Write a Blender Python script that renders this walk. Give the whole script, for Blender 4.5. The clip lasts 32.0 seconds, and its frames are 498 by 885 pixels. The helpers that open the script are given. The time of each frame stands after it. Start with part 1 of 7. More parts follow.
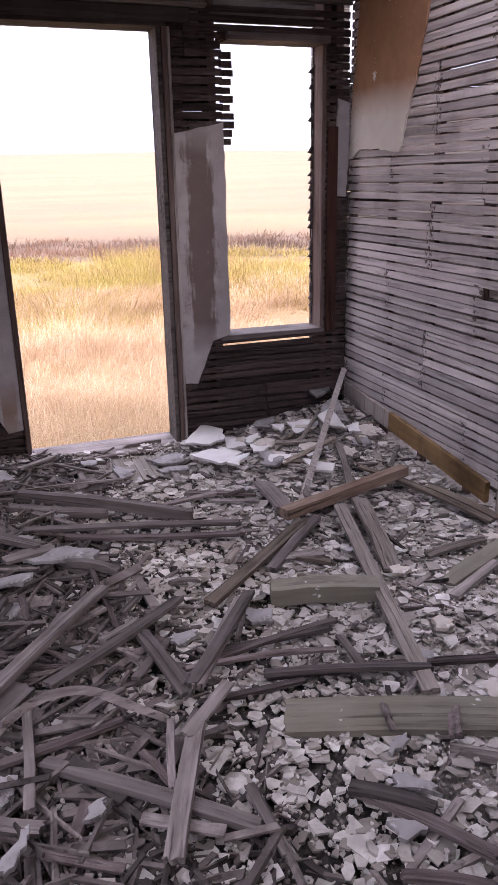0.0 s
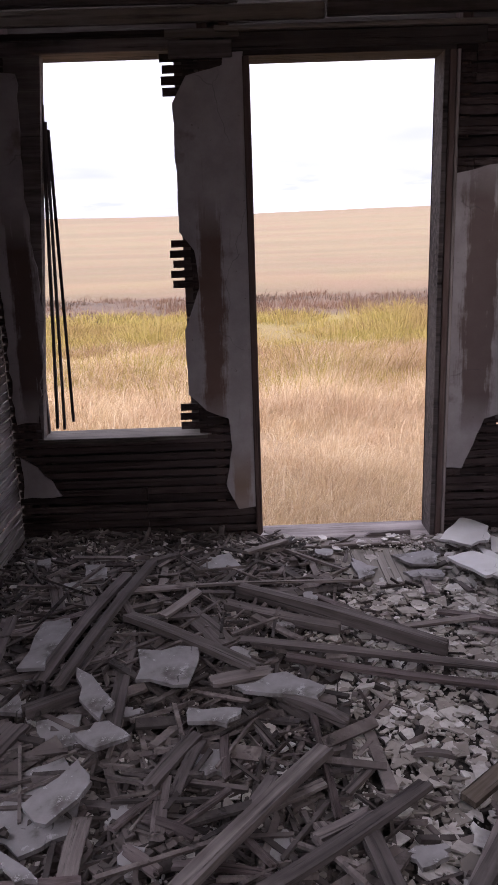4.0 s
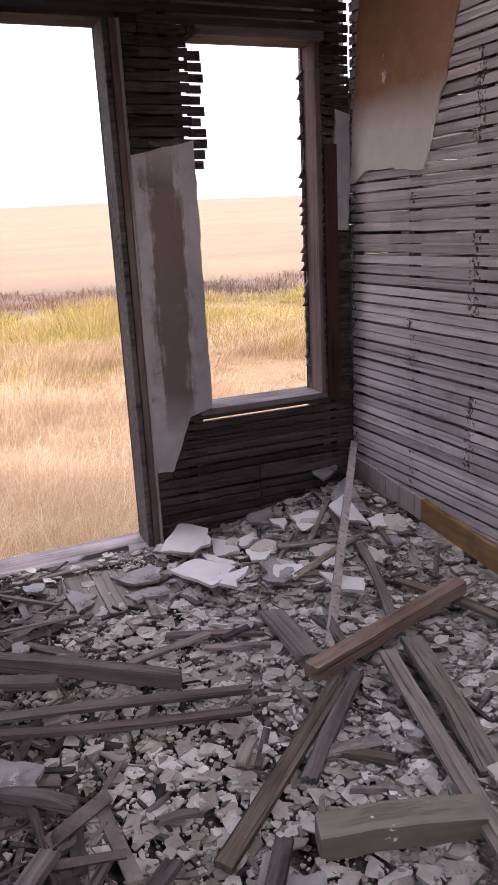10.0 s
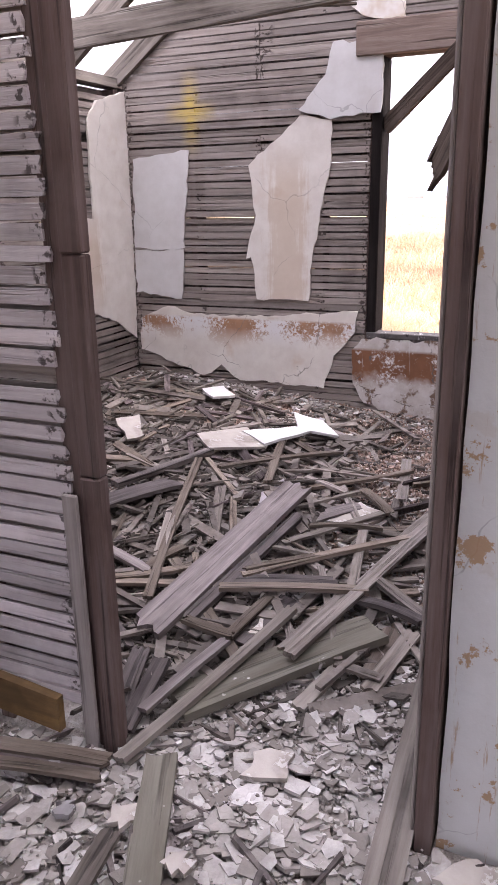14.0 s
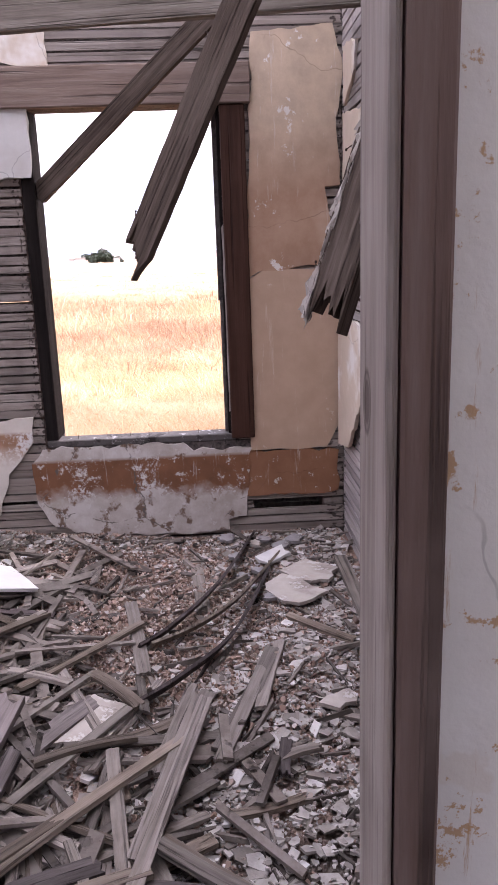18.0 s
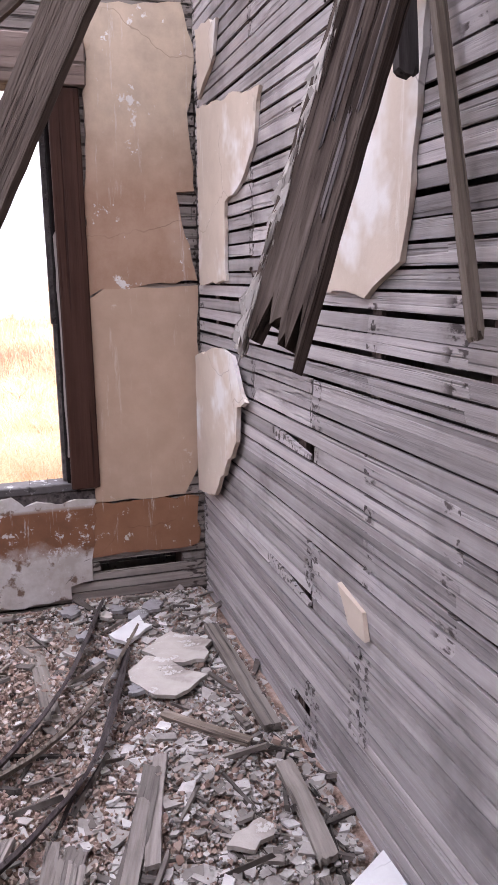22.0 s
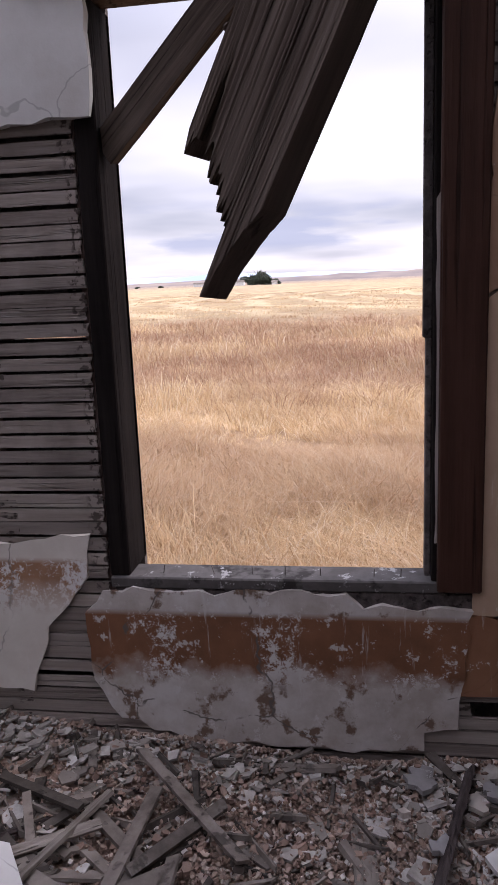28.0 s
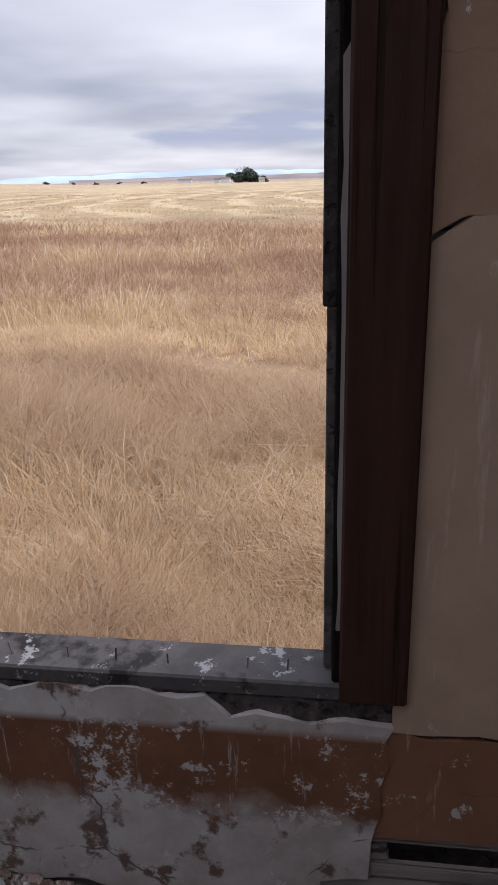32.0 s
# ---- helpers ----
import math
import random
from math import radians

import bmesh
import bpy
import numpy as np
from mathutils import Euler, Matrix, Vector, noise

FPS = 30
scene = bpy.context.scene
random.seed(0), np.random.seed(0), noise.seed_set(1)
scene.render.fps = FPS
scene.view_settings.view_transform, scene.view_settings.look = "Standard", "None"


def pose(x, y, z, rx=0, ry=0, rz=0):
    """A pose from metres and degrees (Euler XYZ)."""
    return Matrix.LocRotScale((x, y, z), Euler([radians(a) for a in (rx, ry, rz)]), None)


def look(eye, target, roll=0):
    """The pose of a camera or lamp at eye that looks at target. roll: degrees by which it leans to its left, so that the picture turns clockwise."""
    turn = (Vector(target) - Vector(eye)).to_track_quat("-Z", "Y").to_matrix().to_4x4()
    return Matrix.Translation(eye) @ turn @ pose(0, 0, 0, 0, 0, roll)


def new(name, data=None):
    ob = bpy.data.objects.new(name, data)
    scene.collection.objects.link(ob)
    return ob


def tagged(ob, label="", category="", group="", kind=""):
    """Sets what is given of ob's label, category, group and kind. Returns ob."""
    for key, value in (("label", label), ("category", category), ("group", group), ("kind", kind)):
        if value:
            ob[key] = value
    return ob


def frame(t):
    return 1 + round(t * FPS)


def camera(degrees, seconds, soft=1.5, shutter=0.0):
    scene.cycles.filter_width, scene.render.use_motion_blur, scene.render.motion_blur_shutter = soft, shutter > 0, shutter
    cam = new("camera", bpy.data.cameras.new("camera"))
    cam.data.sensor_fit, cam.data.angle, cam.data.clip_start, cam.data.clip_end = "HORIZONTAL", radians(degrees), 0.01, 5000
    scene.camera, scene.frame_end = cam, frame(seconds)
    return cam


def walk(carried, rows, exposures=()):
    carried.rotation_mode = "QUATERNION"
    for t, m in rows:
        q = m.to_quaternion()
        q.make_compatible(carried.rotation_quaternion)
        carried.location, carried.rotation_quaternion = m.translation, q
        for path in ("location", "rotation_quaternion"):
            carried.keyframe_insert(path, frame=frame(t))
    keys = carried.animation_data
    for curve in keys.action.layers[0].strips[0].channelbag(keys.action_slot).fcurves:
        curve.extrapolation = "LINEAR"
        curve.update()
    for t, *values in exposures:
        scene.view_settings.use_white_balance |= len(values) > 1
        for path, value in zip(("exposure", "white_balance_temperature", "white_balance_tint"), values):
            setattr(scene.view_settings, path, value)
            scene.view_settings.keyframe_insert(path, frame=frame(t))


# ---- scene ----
PATH = [
    (0, (-2.034, -4.04, 1.439), (-1.409, -2.257, 0.784), -1.1),
    (0.5, (-1.991, -3.967, 1.438), (-1.537, -2.141, 0.759), -0.7),
    (1, (-1.982, -3.882, 1.441), (-1.665, -2.021, 0.783), -2.3),
    (1.5, (-1.973, -3.784, 1.452), (-1.763, -1.892, 0.838), -2.3),
    (2, (-1.988, -3.693, 1.432), (-1.914, -1.78, 0.854), -1.7),
    (2.5, (-1.999, -3.641, 1.431), (-1.972, -1.723, 0.865), -1.4),
    (3, (-1.987, -3.586, 1.438), (-1.95, -1.667, 0.875), -1.4),
    (3.5, (-1.967, -3.492, 1.428), (-1.935, -1.566, 0.889), -1.5),
    (5.5, (-1.888, -3.268, 1.41), (-1.916, -1.328, 0.922), -3.1),
    (6, (-1.888, -3.229, 1.409), (-1.849, -1.292, 0.91), -2.6),
    (6.5, (-1.882, -3.193, 1.41), (-1.787, -1.26, 0.905), -2.4),
    (7, (-1.872, -3.154, 1.389), (-1.712, -1.226, 0.883), -2.4),
    (7.5, (-1.878, -3.132, 1.4), (-1.61, -1.221, 0.873), -2.9),
    (8, (-1.874, -3.119, 1.389), (-1.513, -1.224, 0.862), -3.0),
    (8.5, (-1.87, -3.11, 1.394), (-1.444, -1.229, 0.864), -2.6),
    (9, (-1.854, -3.099, 1.389), (-1.371, -1.231, 0.861), -2.0),
    (9.5, (-1.845, -3.091, 1.381), (-1.262, -1.254, 0.847), -2.3),
    (10, (-1.825, -3.09, 1.383), (-1.091, -1.313, 0.832), -2.9),
    (10.5, (-1.781, -3.072, 1.366), (-0.941, -1.347, 0.804), -2.5),
    (11, (-1.695, -3.002, 1.321), (-0.652, -1.389, 0.764), -3.3),
    (11.5, (-1.622, -2.924, 1.357), (-0.401, -1.452, 0.77), -3.3),
    (12, (-1.568, -2.82, 1.319), (-0.197, -1.491, 0.723), -1.4),
    (12.5, (-1.519, -2.76, 1.317), (-0.044, -1.55, 0.716), -1.5),
    (13, (-1.473, -2.658, 1.325), (0.163, -1.689, 0.705), -1.5),
    (13.5, (-1.385, -2.589, 1.309), (0.332, -1.783, 0.676), -1.2),
    (15.5, (-0.977, -2.370, 1.330), (0.823, -1.665, 0.830), -0.8),
    (16, (-0.910, -2.260, 1.339), (0.998, -1.910, 0.840), -0.7),
    (16.5, (-0.836, -2.192, 1.344), (1.095, -2.130, 0.825), -0.9),
    (17, (-0.726, -2.184, 1.339), (1.185, -2.261, 0.757), -1.0),
    (17.5, (-0.627, -2.181, 1.352), (1.291, -2.291, 0.801), -1.1),
    (18, (-0.549, -2.197, 1.390), (1.389, -2.286, 0.909), -2.0),
    (18.5, (-0.482, -2.186, 1.388), (1.455, -2.346, 0.924), -1.44),
    (19, (-0.388, -2.113, 1.384), (1.521, -2.492, 0.924), -0.3),
    (19.5, (-0.325, -2.068, 1.380), (1.560, -2.562, 0.928), -0.95),
    (20, (-0.292, -2.053, 1.370), (1.576, -2.611, 0.923), -0.4),
    (20.5, (-0.263, -2.046, 1.367), (1.604, -2.596, 0.908), 0.12),
    (21, (-0.175, -2.054, 1.367), (1.686, -2.627, 0.910), -0.5),
    (21.5, (-0.087, -2.068, 1.365), (1.773, -2.659, 0.926), -0.64),
    (22, (-0.030, -2.086, 1.363), (1.833, -2.673, 0.931), -0.7),
    (23, (0.126, -2.093, 1.352), (1.990, -2.653, 0.889), -1.4),
    (23.5, (0.244, -2.075, 1.341), (2.091, -2.629, 0.808), -1.72),
    (24, (0.289, -2.055, 1.347), (2.137, -2.612, 0.822), -1.9),
    (24.5, (0.347, -2.064, 1.339), (2.197, -2.619, 0.817), -1.39),
    (25, (0.475, -2.114, 1.323), (2.333, -2.660, 0.820), -1.5),
    (26, (0.705, -2.159, 1.327), (2.626, -2.428, 0.837), -1.7),
    (26.5, (0.830, -2.156, 1.345), (2.782, -2.179, 0.913), -1.5),
    (28.5, (1.031, -2.099, 1.341), (2.961, -1.784, 0.922), -2.6),
    (29, (1.109, -2.115, 1.356), (3.044, -1.845, 0.929), -1.7),
    (30, (1.309, -2.174, 1.370), (3.245, -1.874, 0.964), -2.1),
    (31, (1.485, -2.215, 1.376), (3.411, -2.008, 0.882), -1.6),
    (31.5, (1.606, -2.237, 1.364), (3.487, -2.018, 0.721), -1.32),
    (32, (1.740, -2.279, 1.367), (3.611, -2.019, 0.711), -1.4),
]
cam = camera(36.3, 32.0, soft=1.25)
EXPOSURES = [
    (0, 2.050, 6500, 29), (1, 1.600, 6500, 27), (2, 1.450, 6500, 26), (3, 1.350, 6500, 26), (6, 1.380, 6500, 26), (9, 1.400, 6500, 26), (10, 1.800, 6600, 27), (11, 2.400, 6700, 28), (12, 2.800, 6750, 21), (13, 2.650, 6750, 22), (16, 1.980, 6800, 30), (17, 2.200, 6800, 29), (18, 2.150, 6700, 28), (19, 2.400, 6600, 26), (22, 2.550, 6600, 24), (23, 2.550, 6600, 24), (25.5, 2.600, 6600, 24), (26, 2.200, 6600, 24), (26.5, 1.600, 6500, 24), (28.5, 0.850, 6500, 24), (29, 0.800, 6500, 24), (30, 0.450, 6350, 14), (31, 0.500, 6300, 11), (32, 0.500, 6350, 17),
]
walk(cam, [(t, look(eye, target, roll)) for t, eye, target, roll in PATH], EXPOSURES)

# ---- body ----

# ---------- light ----------
SUN_EL, SUN_ROT = 38.0, 150.0
world = bpy.data.worlds.new("overcast_sky")
scene.world = world
world.use_nodes = True
wn, wl = world.node_tree.nodes, world.node_tree.links
wn.clear()
w_out = wn.new("ShaderNodeOutputWorld")
w_bg = wn.new("ShaderNodeBackground")
w_sky = wn.new("ShaderNodeTexSky")
w_sky.sky_type = 'NISHITA'
w_sky.sun_disc = False
w_sky.sun_elevation, w_sky.sun_rotation = radians(SUN_EL), radians(SUN_ROT)
w_co = wn.new("ShaderNodeTexCoord")
w_sep = wn.new("ShaderNodeSeparateXYZ")
wl.new(w_co.outputs["Generated"], w_sep.inputs[0])
# clouds lie on a flat sheet overhead, so that they flatten towards the horizon
w_add = wn.new("ShaderNodeMath"); w_add.operation = 'ADD'; w_add.inputs[1].default_value = 0.10
wl.new(w_sep.outputs[2], w_add.inputs[0])
w_max = wn.new("ShaderNodeMath"); w_max.operation = 'MAXIMUM'; w_max.inputs[1].default_value = 0.04
wl.new(w_add.outputs[0], w_max.inputs[0])
w_dx = wn.new("ShaderNodeMath"); w_dx.operation = 'DIVIDE'
w_dy = wn.new("ShaderNodeMath"); w_dy.operation = 'DIVIDE'
wl.new(w_sep.outputs[0], w_dx.inputs[0]); wl.new(w_max.outputs[0], w_dx.inputs[1])
wl.new(w_sep.outputs[1], w_dy.inputs[0]); wl.new(w_max.outputs[0], w_dy.inputs[1])
w_com = wn.new("ShaderNodeCombineXYZ")
wl.new(w_dx.outputs[0], w_com.inputs[0]); wl.new(w_dy.outputs[0], w_com.inputs[1])
w_noise = wn.new("ShaderNodeTexNoise")
w_noise.inputs["Scale"].default_value = 0.42
w_noise.inputs["Detail"].default_value = 4
w_noise.inputs["Roughness"].default_value = 0.45
wl.new(w_com.outputs[0], w_noise.inputs["Vector"])
w_ramp = wn.new("ShaderNodeValToRGB")
w_ramp.color_ramp.elements[0].position, w_ramp.color_ramp.elements[0].color = 0.36, (4.1, 4.5, 5.4, 1)
w_ramp.color_ramp.elements[1].position, w_ramp.color_ramp.elements[1].color = 0.62, (9.0, 9.25, 9.8, 1)
wl.new(w_noise.outputs[0], w_ramp.inputs[0])
w_mix = wn.new("ShaderNodeMix"); w_mix.data_type = 'RGBA'
w_mix.inputs[0].default_value = 0.86
wl.new(w_sky.outputs[0], w_mix.inputs[6]); wl.new(w_ramp.outputs[0], w_mix.inputs[7])
# a low grey-blue bank of cloud above the horizon
w_map = wn.new("ShaderNodeMapping")
w_map.inputs["Scale"].default_value = (5.0, 5.0, 32.0)
wl.new(w_co.outputs["Generated"], w_map.inputs[0])
w_bank = wn.new("ShaderNodeTexNoise")
w_bank.inputs["Scale"].default_value = 1.0
w_bank.inputs["Detail"].default_value = 6
wl.new(w_map.outputs[0], w_bank.inputs["Vector"])


def sky_math(op, a, b, clamp=False):
    n = wn.new("ShaderNodeMath")
    n.operation, n.use_clamp = op, clamp
    for sock, v in zip(n.inputs, (a, b)):
        if isinstance(v, (int, float)):
            sock.default_value = v
        else:
            wl.new(v, sock)
    return n.outputs[0]


w_low = sky_math('MULTIPLY', sky_math('MULTIPLY', sky_math('SUBTRACT', w_sep.outputs[2], 0.03), 60, True), sky_math('MULTIPLY', sky_math('SUBTRACT', 0.11, w_sep.outputs[2]), 28, True))
w_dense = sky_math('MULTIPLY', sky_math('SUBTRACT', w_bank.outputs[0], 0.5), 9, True)
w_mix2 = wn.new("ShaderNodeMix"); w_mix2.data_type = 'RGBA'
wl.new(sky_math('MULTIPLY', sky_math('MULTIPLY', w_low, w_dense), 0.8), w_mix2.inputs[0])
wl.new(w_mix.outputs[2], w_mix2.inputs[6])
w_mix2.inputs[7].default_value = (3.9, 4.5, 5.9, 1)
# an overcast sky is brighter overhead than at the horizon
w_el = wn.new("ShaderNodeMapRange")
w_el.inputs["From Min"].default_value, w_el.inputs["From Max"].default_value = 0.28, 0.9
w_el.inputs["To Min"].default_value, w_el.inputs["To Max"].default_value = 0.62, 2.2
wl.new(w_sep.outputs[2], w_el.inputs[0])
w_mul = wn.new("ShaderNodeVectorMath"); w_mul.operation = 'SCALE'
wl.new(w_mix2.outputs[2], w_mul.inputs[0]); wl.new(w_el.outputs[0], w_mul.inputs["Scale"])
wl.new(w_mul.outputs[0], w_bg.inputs[0])
w_bg.inputs[1].default_value = 0.12
wl.new(w_bg.outputs[0], w_out.inputs[0])
sun = new("sun", bpy.data.lights.new("sun", 'SUN'))
sun.data.energy, sun.data.angle, sun.data.color = 0.9, radians(25), (1.0, 0.96, 0.9)
sun.rotation_euler = Euler((radians(90 - SUN_EL), 0, radians(180 - SUN_ROT)))


# ---------- materials ----------
def material(name):
    m = bpy.data.materials.new(name)
    m.use_nodes = True
    nt = m.node_tree
    return m, nt, nt.nodes["Principled BSDF"]


def node(nt, kind, **inputs):
    n = nt.nodes.new(kind)
    for k, v in inputs.items():
        n.inputs[k.replace("_", " ")].default_value = v
    return n


def ramp(nt, source, stops):
    r = nt.nodes.new("ShaderNodeValToRGB")
    e = r.color_ramp.elements
    while len(e) < len(stops):
        e.new(0.5)
    for el, (p, c) in zip(e, stops):
        el.position, el.color = p, (*c, 1)
    nt.links.new(source, r.inputs[0])
    return r.outputs[0]


def mixed(nt, fac, a, b, blend='MIX'):
    n = nt.nodes.new("ShaderNodeMix")
    n.data_type, n.blend_type = 'RGBA', blend
    for sock, v in ((n.inputs[0], fac), (n.inputs[6], a), (n.inputs[7], b)):
        if isinstance(v, (int, float)):
            sock.default_value = v
        elif isinstance(v, tuple):
            sock.default_value = (*v, 1)
        else:
            nt.links.new(v, sock)
    return n.outputs[2]


def math_node(nt, op, a, b=0.0, clamp=False):
    n = nt.nodes.new("ShaderNodeMath")
    n.operation, n.use_clamp = op, clamp
    for sock, v in ((n.inputs[0], a), (n.inputs[1], b)):
        if isinstance(v, (int, float)):
            sock.default_value = v
        else:
            nt.links.new(v, sock)
    return n.outputs[0]


def relief(nt, bsdf, height, strength, distance=0.01):
    b = nt.nodes.new("ShaderNodeBump")
    b.inputs["Strength"].default_value, b.inputs["Distance"].default_value = strength, distance
    nt.links.new(height, b.inputs["Height"])
    nt.links.new(b.outputs[0], bsdf.inputs["Normal"])


def noise_tex(nt, vec, scale, detail=4, rough=0.55):
    n = node(nt, "ShaderNodeTexNoise", Scale=scale, Detail=detail, Roughness=rough)
    if vec is not None:
        nt.links.new(vec, n.inputs["Vector"])
    return n.outputs[0]


def wood(name, dark, light, grey, along=(3, 60, 60), random_amount=0.5, rough=0.85, shift=True, island=False, spots=0.0, nails=False, cracks=0.75, daub=None, stains=0.0, knots=(), spec=0.15):
    """Weathered timber; grain runs along the local x axis."""
    m, nt, bsdf = material(name)
    tc = nt.nodes.new("ShaderNodeTexCoord")
    vec = tc.outputs["Object"]
    if island:
        rnd = nt.nodes.new("ShaderNodeNewGeometry").outputs["Random Per Island"]
    else:
        rnd = nt.nodes.new("ShaderNodeObjectInfo").outputs["Random"]
    if shift:
        off = nt.nodes.new("ShaderNodeVectorMath")
        off.operation = 'ADD'
        com = nt.nodes.new("ShaderNodeCombineXYZ")
        for i, k in enumerate((17.0, 31.0, 47.0)):
            nt.links.new(math_node(nt, 'MULTIPLY', rnd, k), com.inputs[i])
        nt.links.new(vec, off.inputs[0]), nt.links.new(com.outputs[0], off.inputs[1])
        vec = off.outputs[0]
    mp = nt.nodes.new("ShaderNodeMapping")
    mp.inputs["Scale"].default_value = along
    nt.links.new(vec, mp.inputs[0])
    fine = noise_tex(nt, mp.outputs[0], 1.0, 6, 0.65)
    broad = noise_tex(nt, vec, 3.5, 4, 0.6)
    c = ramp(nt, fine, [(0.25, dark), (0.5, light), (0.75, grey)])
    # drying cracks run with the grain
    mc = nt.nodes.new("ShaderNodeMapping")
    mc.inputs["Scale"].default_value = tuple(a * (0.6 if a < 10 else 1.5) for a in along)
    nt.links.new(vec, mc.inputs[0])
    crack = math_node(nt, 'MULTIPLY', math_node(nt, 'SUBTRACT', noise_tex(nt, mc.outputs[0], 1.0, 3, 0.55), 0.58), 14, True)
    c = mixed(nt, math_node(nt, 'MULTIPLY', crack, cracks), c, tuple(v * 0.4 for v in dark))
    c = mixed(nt, ramp(nt, broad, [(0.35, (0, 0, 0)), (0.7, (1, 1, 1))]), c, mixed(nt, 0.55, c, grey))
    if spots:
        sp = noise_tex(nt, vec, 14.0, 3, 0.6)
        c = mixed(nt, ramp(nt, sp, [(0.66, (0, 0, 0)), (0.70, (1, 1, 1))]), c, (0.62, 0.6, 0.57))
    if nails:
        sx = nt.nodes.new("ShaderNodeSeparateXYZ")
        nt.links.new(tc.outputs["Object"], sx.inputs[0])
        ends = math_node(nt, 'MULTIPLY', math_node(nt, 'SUBTRACT', math_node(nt, 'ABSOLUTE', sx.outputs[0]), 0.455), 60, True)
        rust = math_node(nt, 'MULTIPLY', ends, math_node(nt, 'MULTIPLY', math_node(nt, 'SUBTRACT', noise_tex(nt, vec, 55.0, 3, 0.5), 0.52), 12, True))
        c = mixed(nt, math_node(nt, 'MULTIPLY', rust, 0.85), c, (0.035, 0.025, 0.022))
    if stains or knots:
        pos = nt.nodes.new("ShaderNodeNewGeometry").outputs["Position"]
    if stains:
        # water marks that run over several courses
        wet = noise_tex(nt, pos, 2.6, 5, 0.62)
        c = mixed(nt, ramp(nt, wet, [(0.52, (0, 0, 0)), (0.68, (stains,) * 3)]), c, mixed(nt, 0.75, c, tuple(v * 0.55 for v in dark)))
    for kx, ky, kz in knots:
        sub_v = nt.nodes.new("ShaderNodeVectorMath")
        sub_v.operation = 'SUBTRACT'
        nt.links.new(pos, sub_v.inputs[0])
        sub_v.inputs[1].default_value = (kx, ky, kz)
        sq = nt.nodes.new("ShaderNodeMapping")
        sq.inputs["Scale"].default_value = (1.0, 1.0, 0.55)
        nt.links.new(sub_v.outputs[0], sq.inputs[0])
        ln_k = nt.nodes.new("ShaderNodeVectorMath")
        ln_k.operation = 'LENGTH'
        nt.links.new(sq.outputs[0], ln_k.inputs[0])
        dist = math_node(nt, 'ADD', ln_k.outputs["Value"], math_node(nt, 'MULTIPLY', math_node(nt, 'SUBTRACT', fine, 0.5), 0.006))
        c = mixed(nt, math_node(nt, 'MULTIPLY', math_node(nt, 'SUBTRACT', 0.0125, dist), 300, True), c, tuple(v * 0.7 for v in dark))
        ring = math_node(nt, 'MULTIPLY', math_node(nt, 'SUBTRACT', 0.003, math_node(nt, 'ABSOLUTE', math_node(nt, 'SUBTRACT', dist, 0.0135))), 400, True)
        c = mixed(nt, math_node(nt, 'MULTIPLY', ring, 0.7), c, tuple(v * 0.5 for v in dark))
    if daub:
        # a smear of yellow paint round a point of the wall
        py, pz = daub
        sp = nt.nodes.new("ShaderNodeSeparateXYZ")
        nt.links.new(nt.nodes.new("ShaderNodeNewGeometry").outputs["Position"], sp.inputs[0])
        ay = math_node(nt, 'ABSOLUTE', math_node(nt, 'SUBTRACT', sp.outputs[1], py))
        az = math_node(nt, 'ABSOLUTE', math_node(nt, 'SUBTRACT', sp.outputs[2], pz))
        bar = lambda wy, wz: math_node(nt, 'MULTIPLY', math_node(nt, 'SUBTRACT', 1.2, math_node(nt, 'DIVIDE', ay, wy), True), math_node(nt, 'SUBTRACT', 1.2, math_node(nt, 'DIVIDE', az, wz), True))
        smear = math_node(nt, 'MAXIMUM', bar(0.055, 0.2), bar(0.14, 0.055))
        smear = math_node(nt, 'MULTIPLY', smear, math_node(nt, 'MULTIPLY', fine, 1.5), True)
        c = mixed(nt, smear, c, (0.5, 0.36, 0.07))
    lo, hi = 1 - random_amount, 1 + random_amount * 0.6
    tone = nt.nodes.new("ShaderNodeMapRange")
    tone.inputs["To Min"].default_value, tone.inputs["To Max"].default_value = lo, hi
    nt.links.new(rnd, tone.inputs[0])
    grey_c = nt.nodes.new("ShaderNodeCombineColor")
    for i in range(3):
        nt.links.new(tone.outputs[0], grey_c.inputs[i])
    c = mixed(nt, 1.0, c, grey_c.outputs[0], 'MULTIPLY')
    nt.links.new(c, bsdf.inputs["Base Color"])
    bsdf.inputs["Roughness"].default_value = rough
    bsdf.inputs["Specular IOR Level"].default_value = spec
    relief(nt, bsdf, math_node(nt, 'SUBTRACT', fine, math_node(nt, 'MULTIPLY', crack, 0.7)), 0.85, 0.005)
    return m


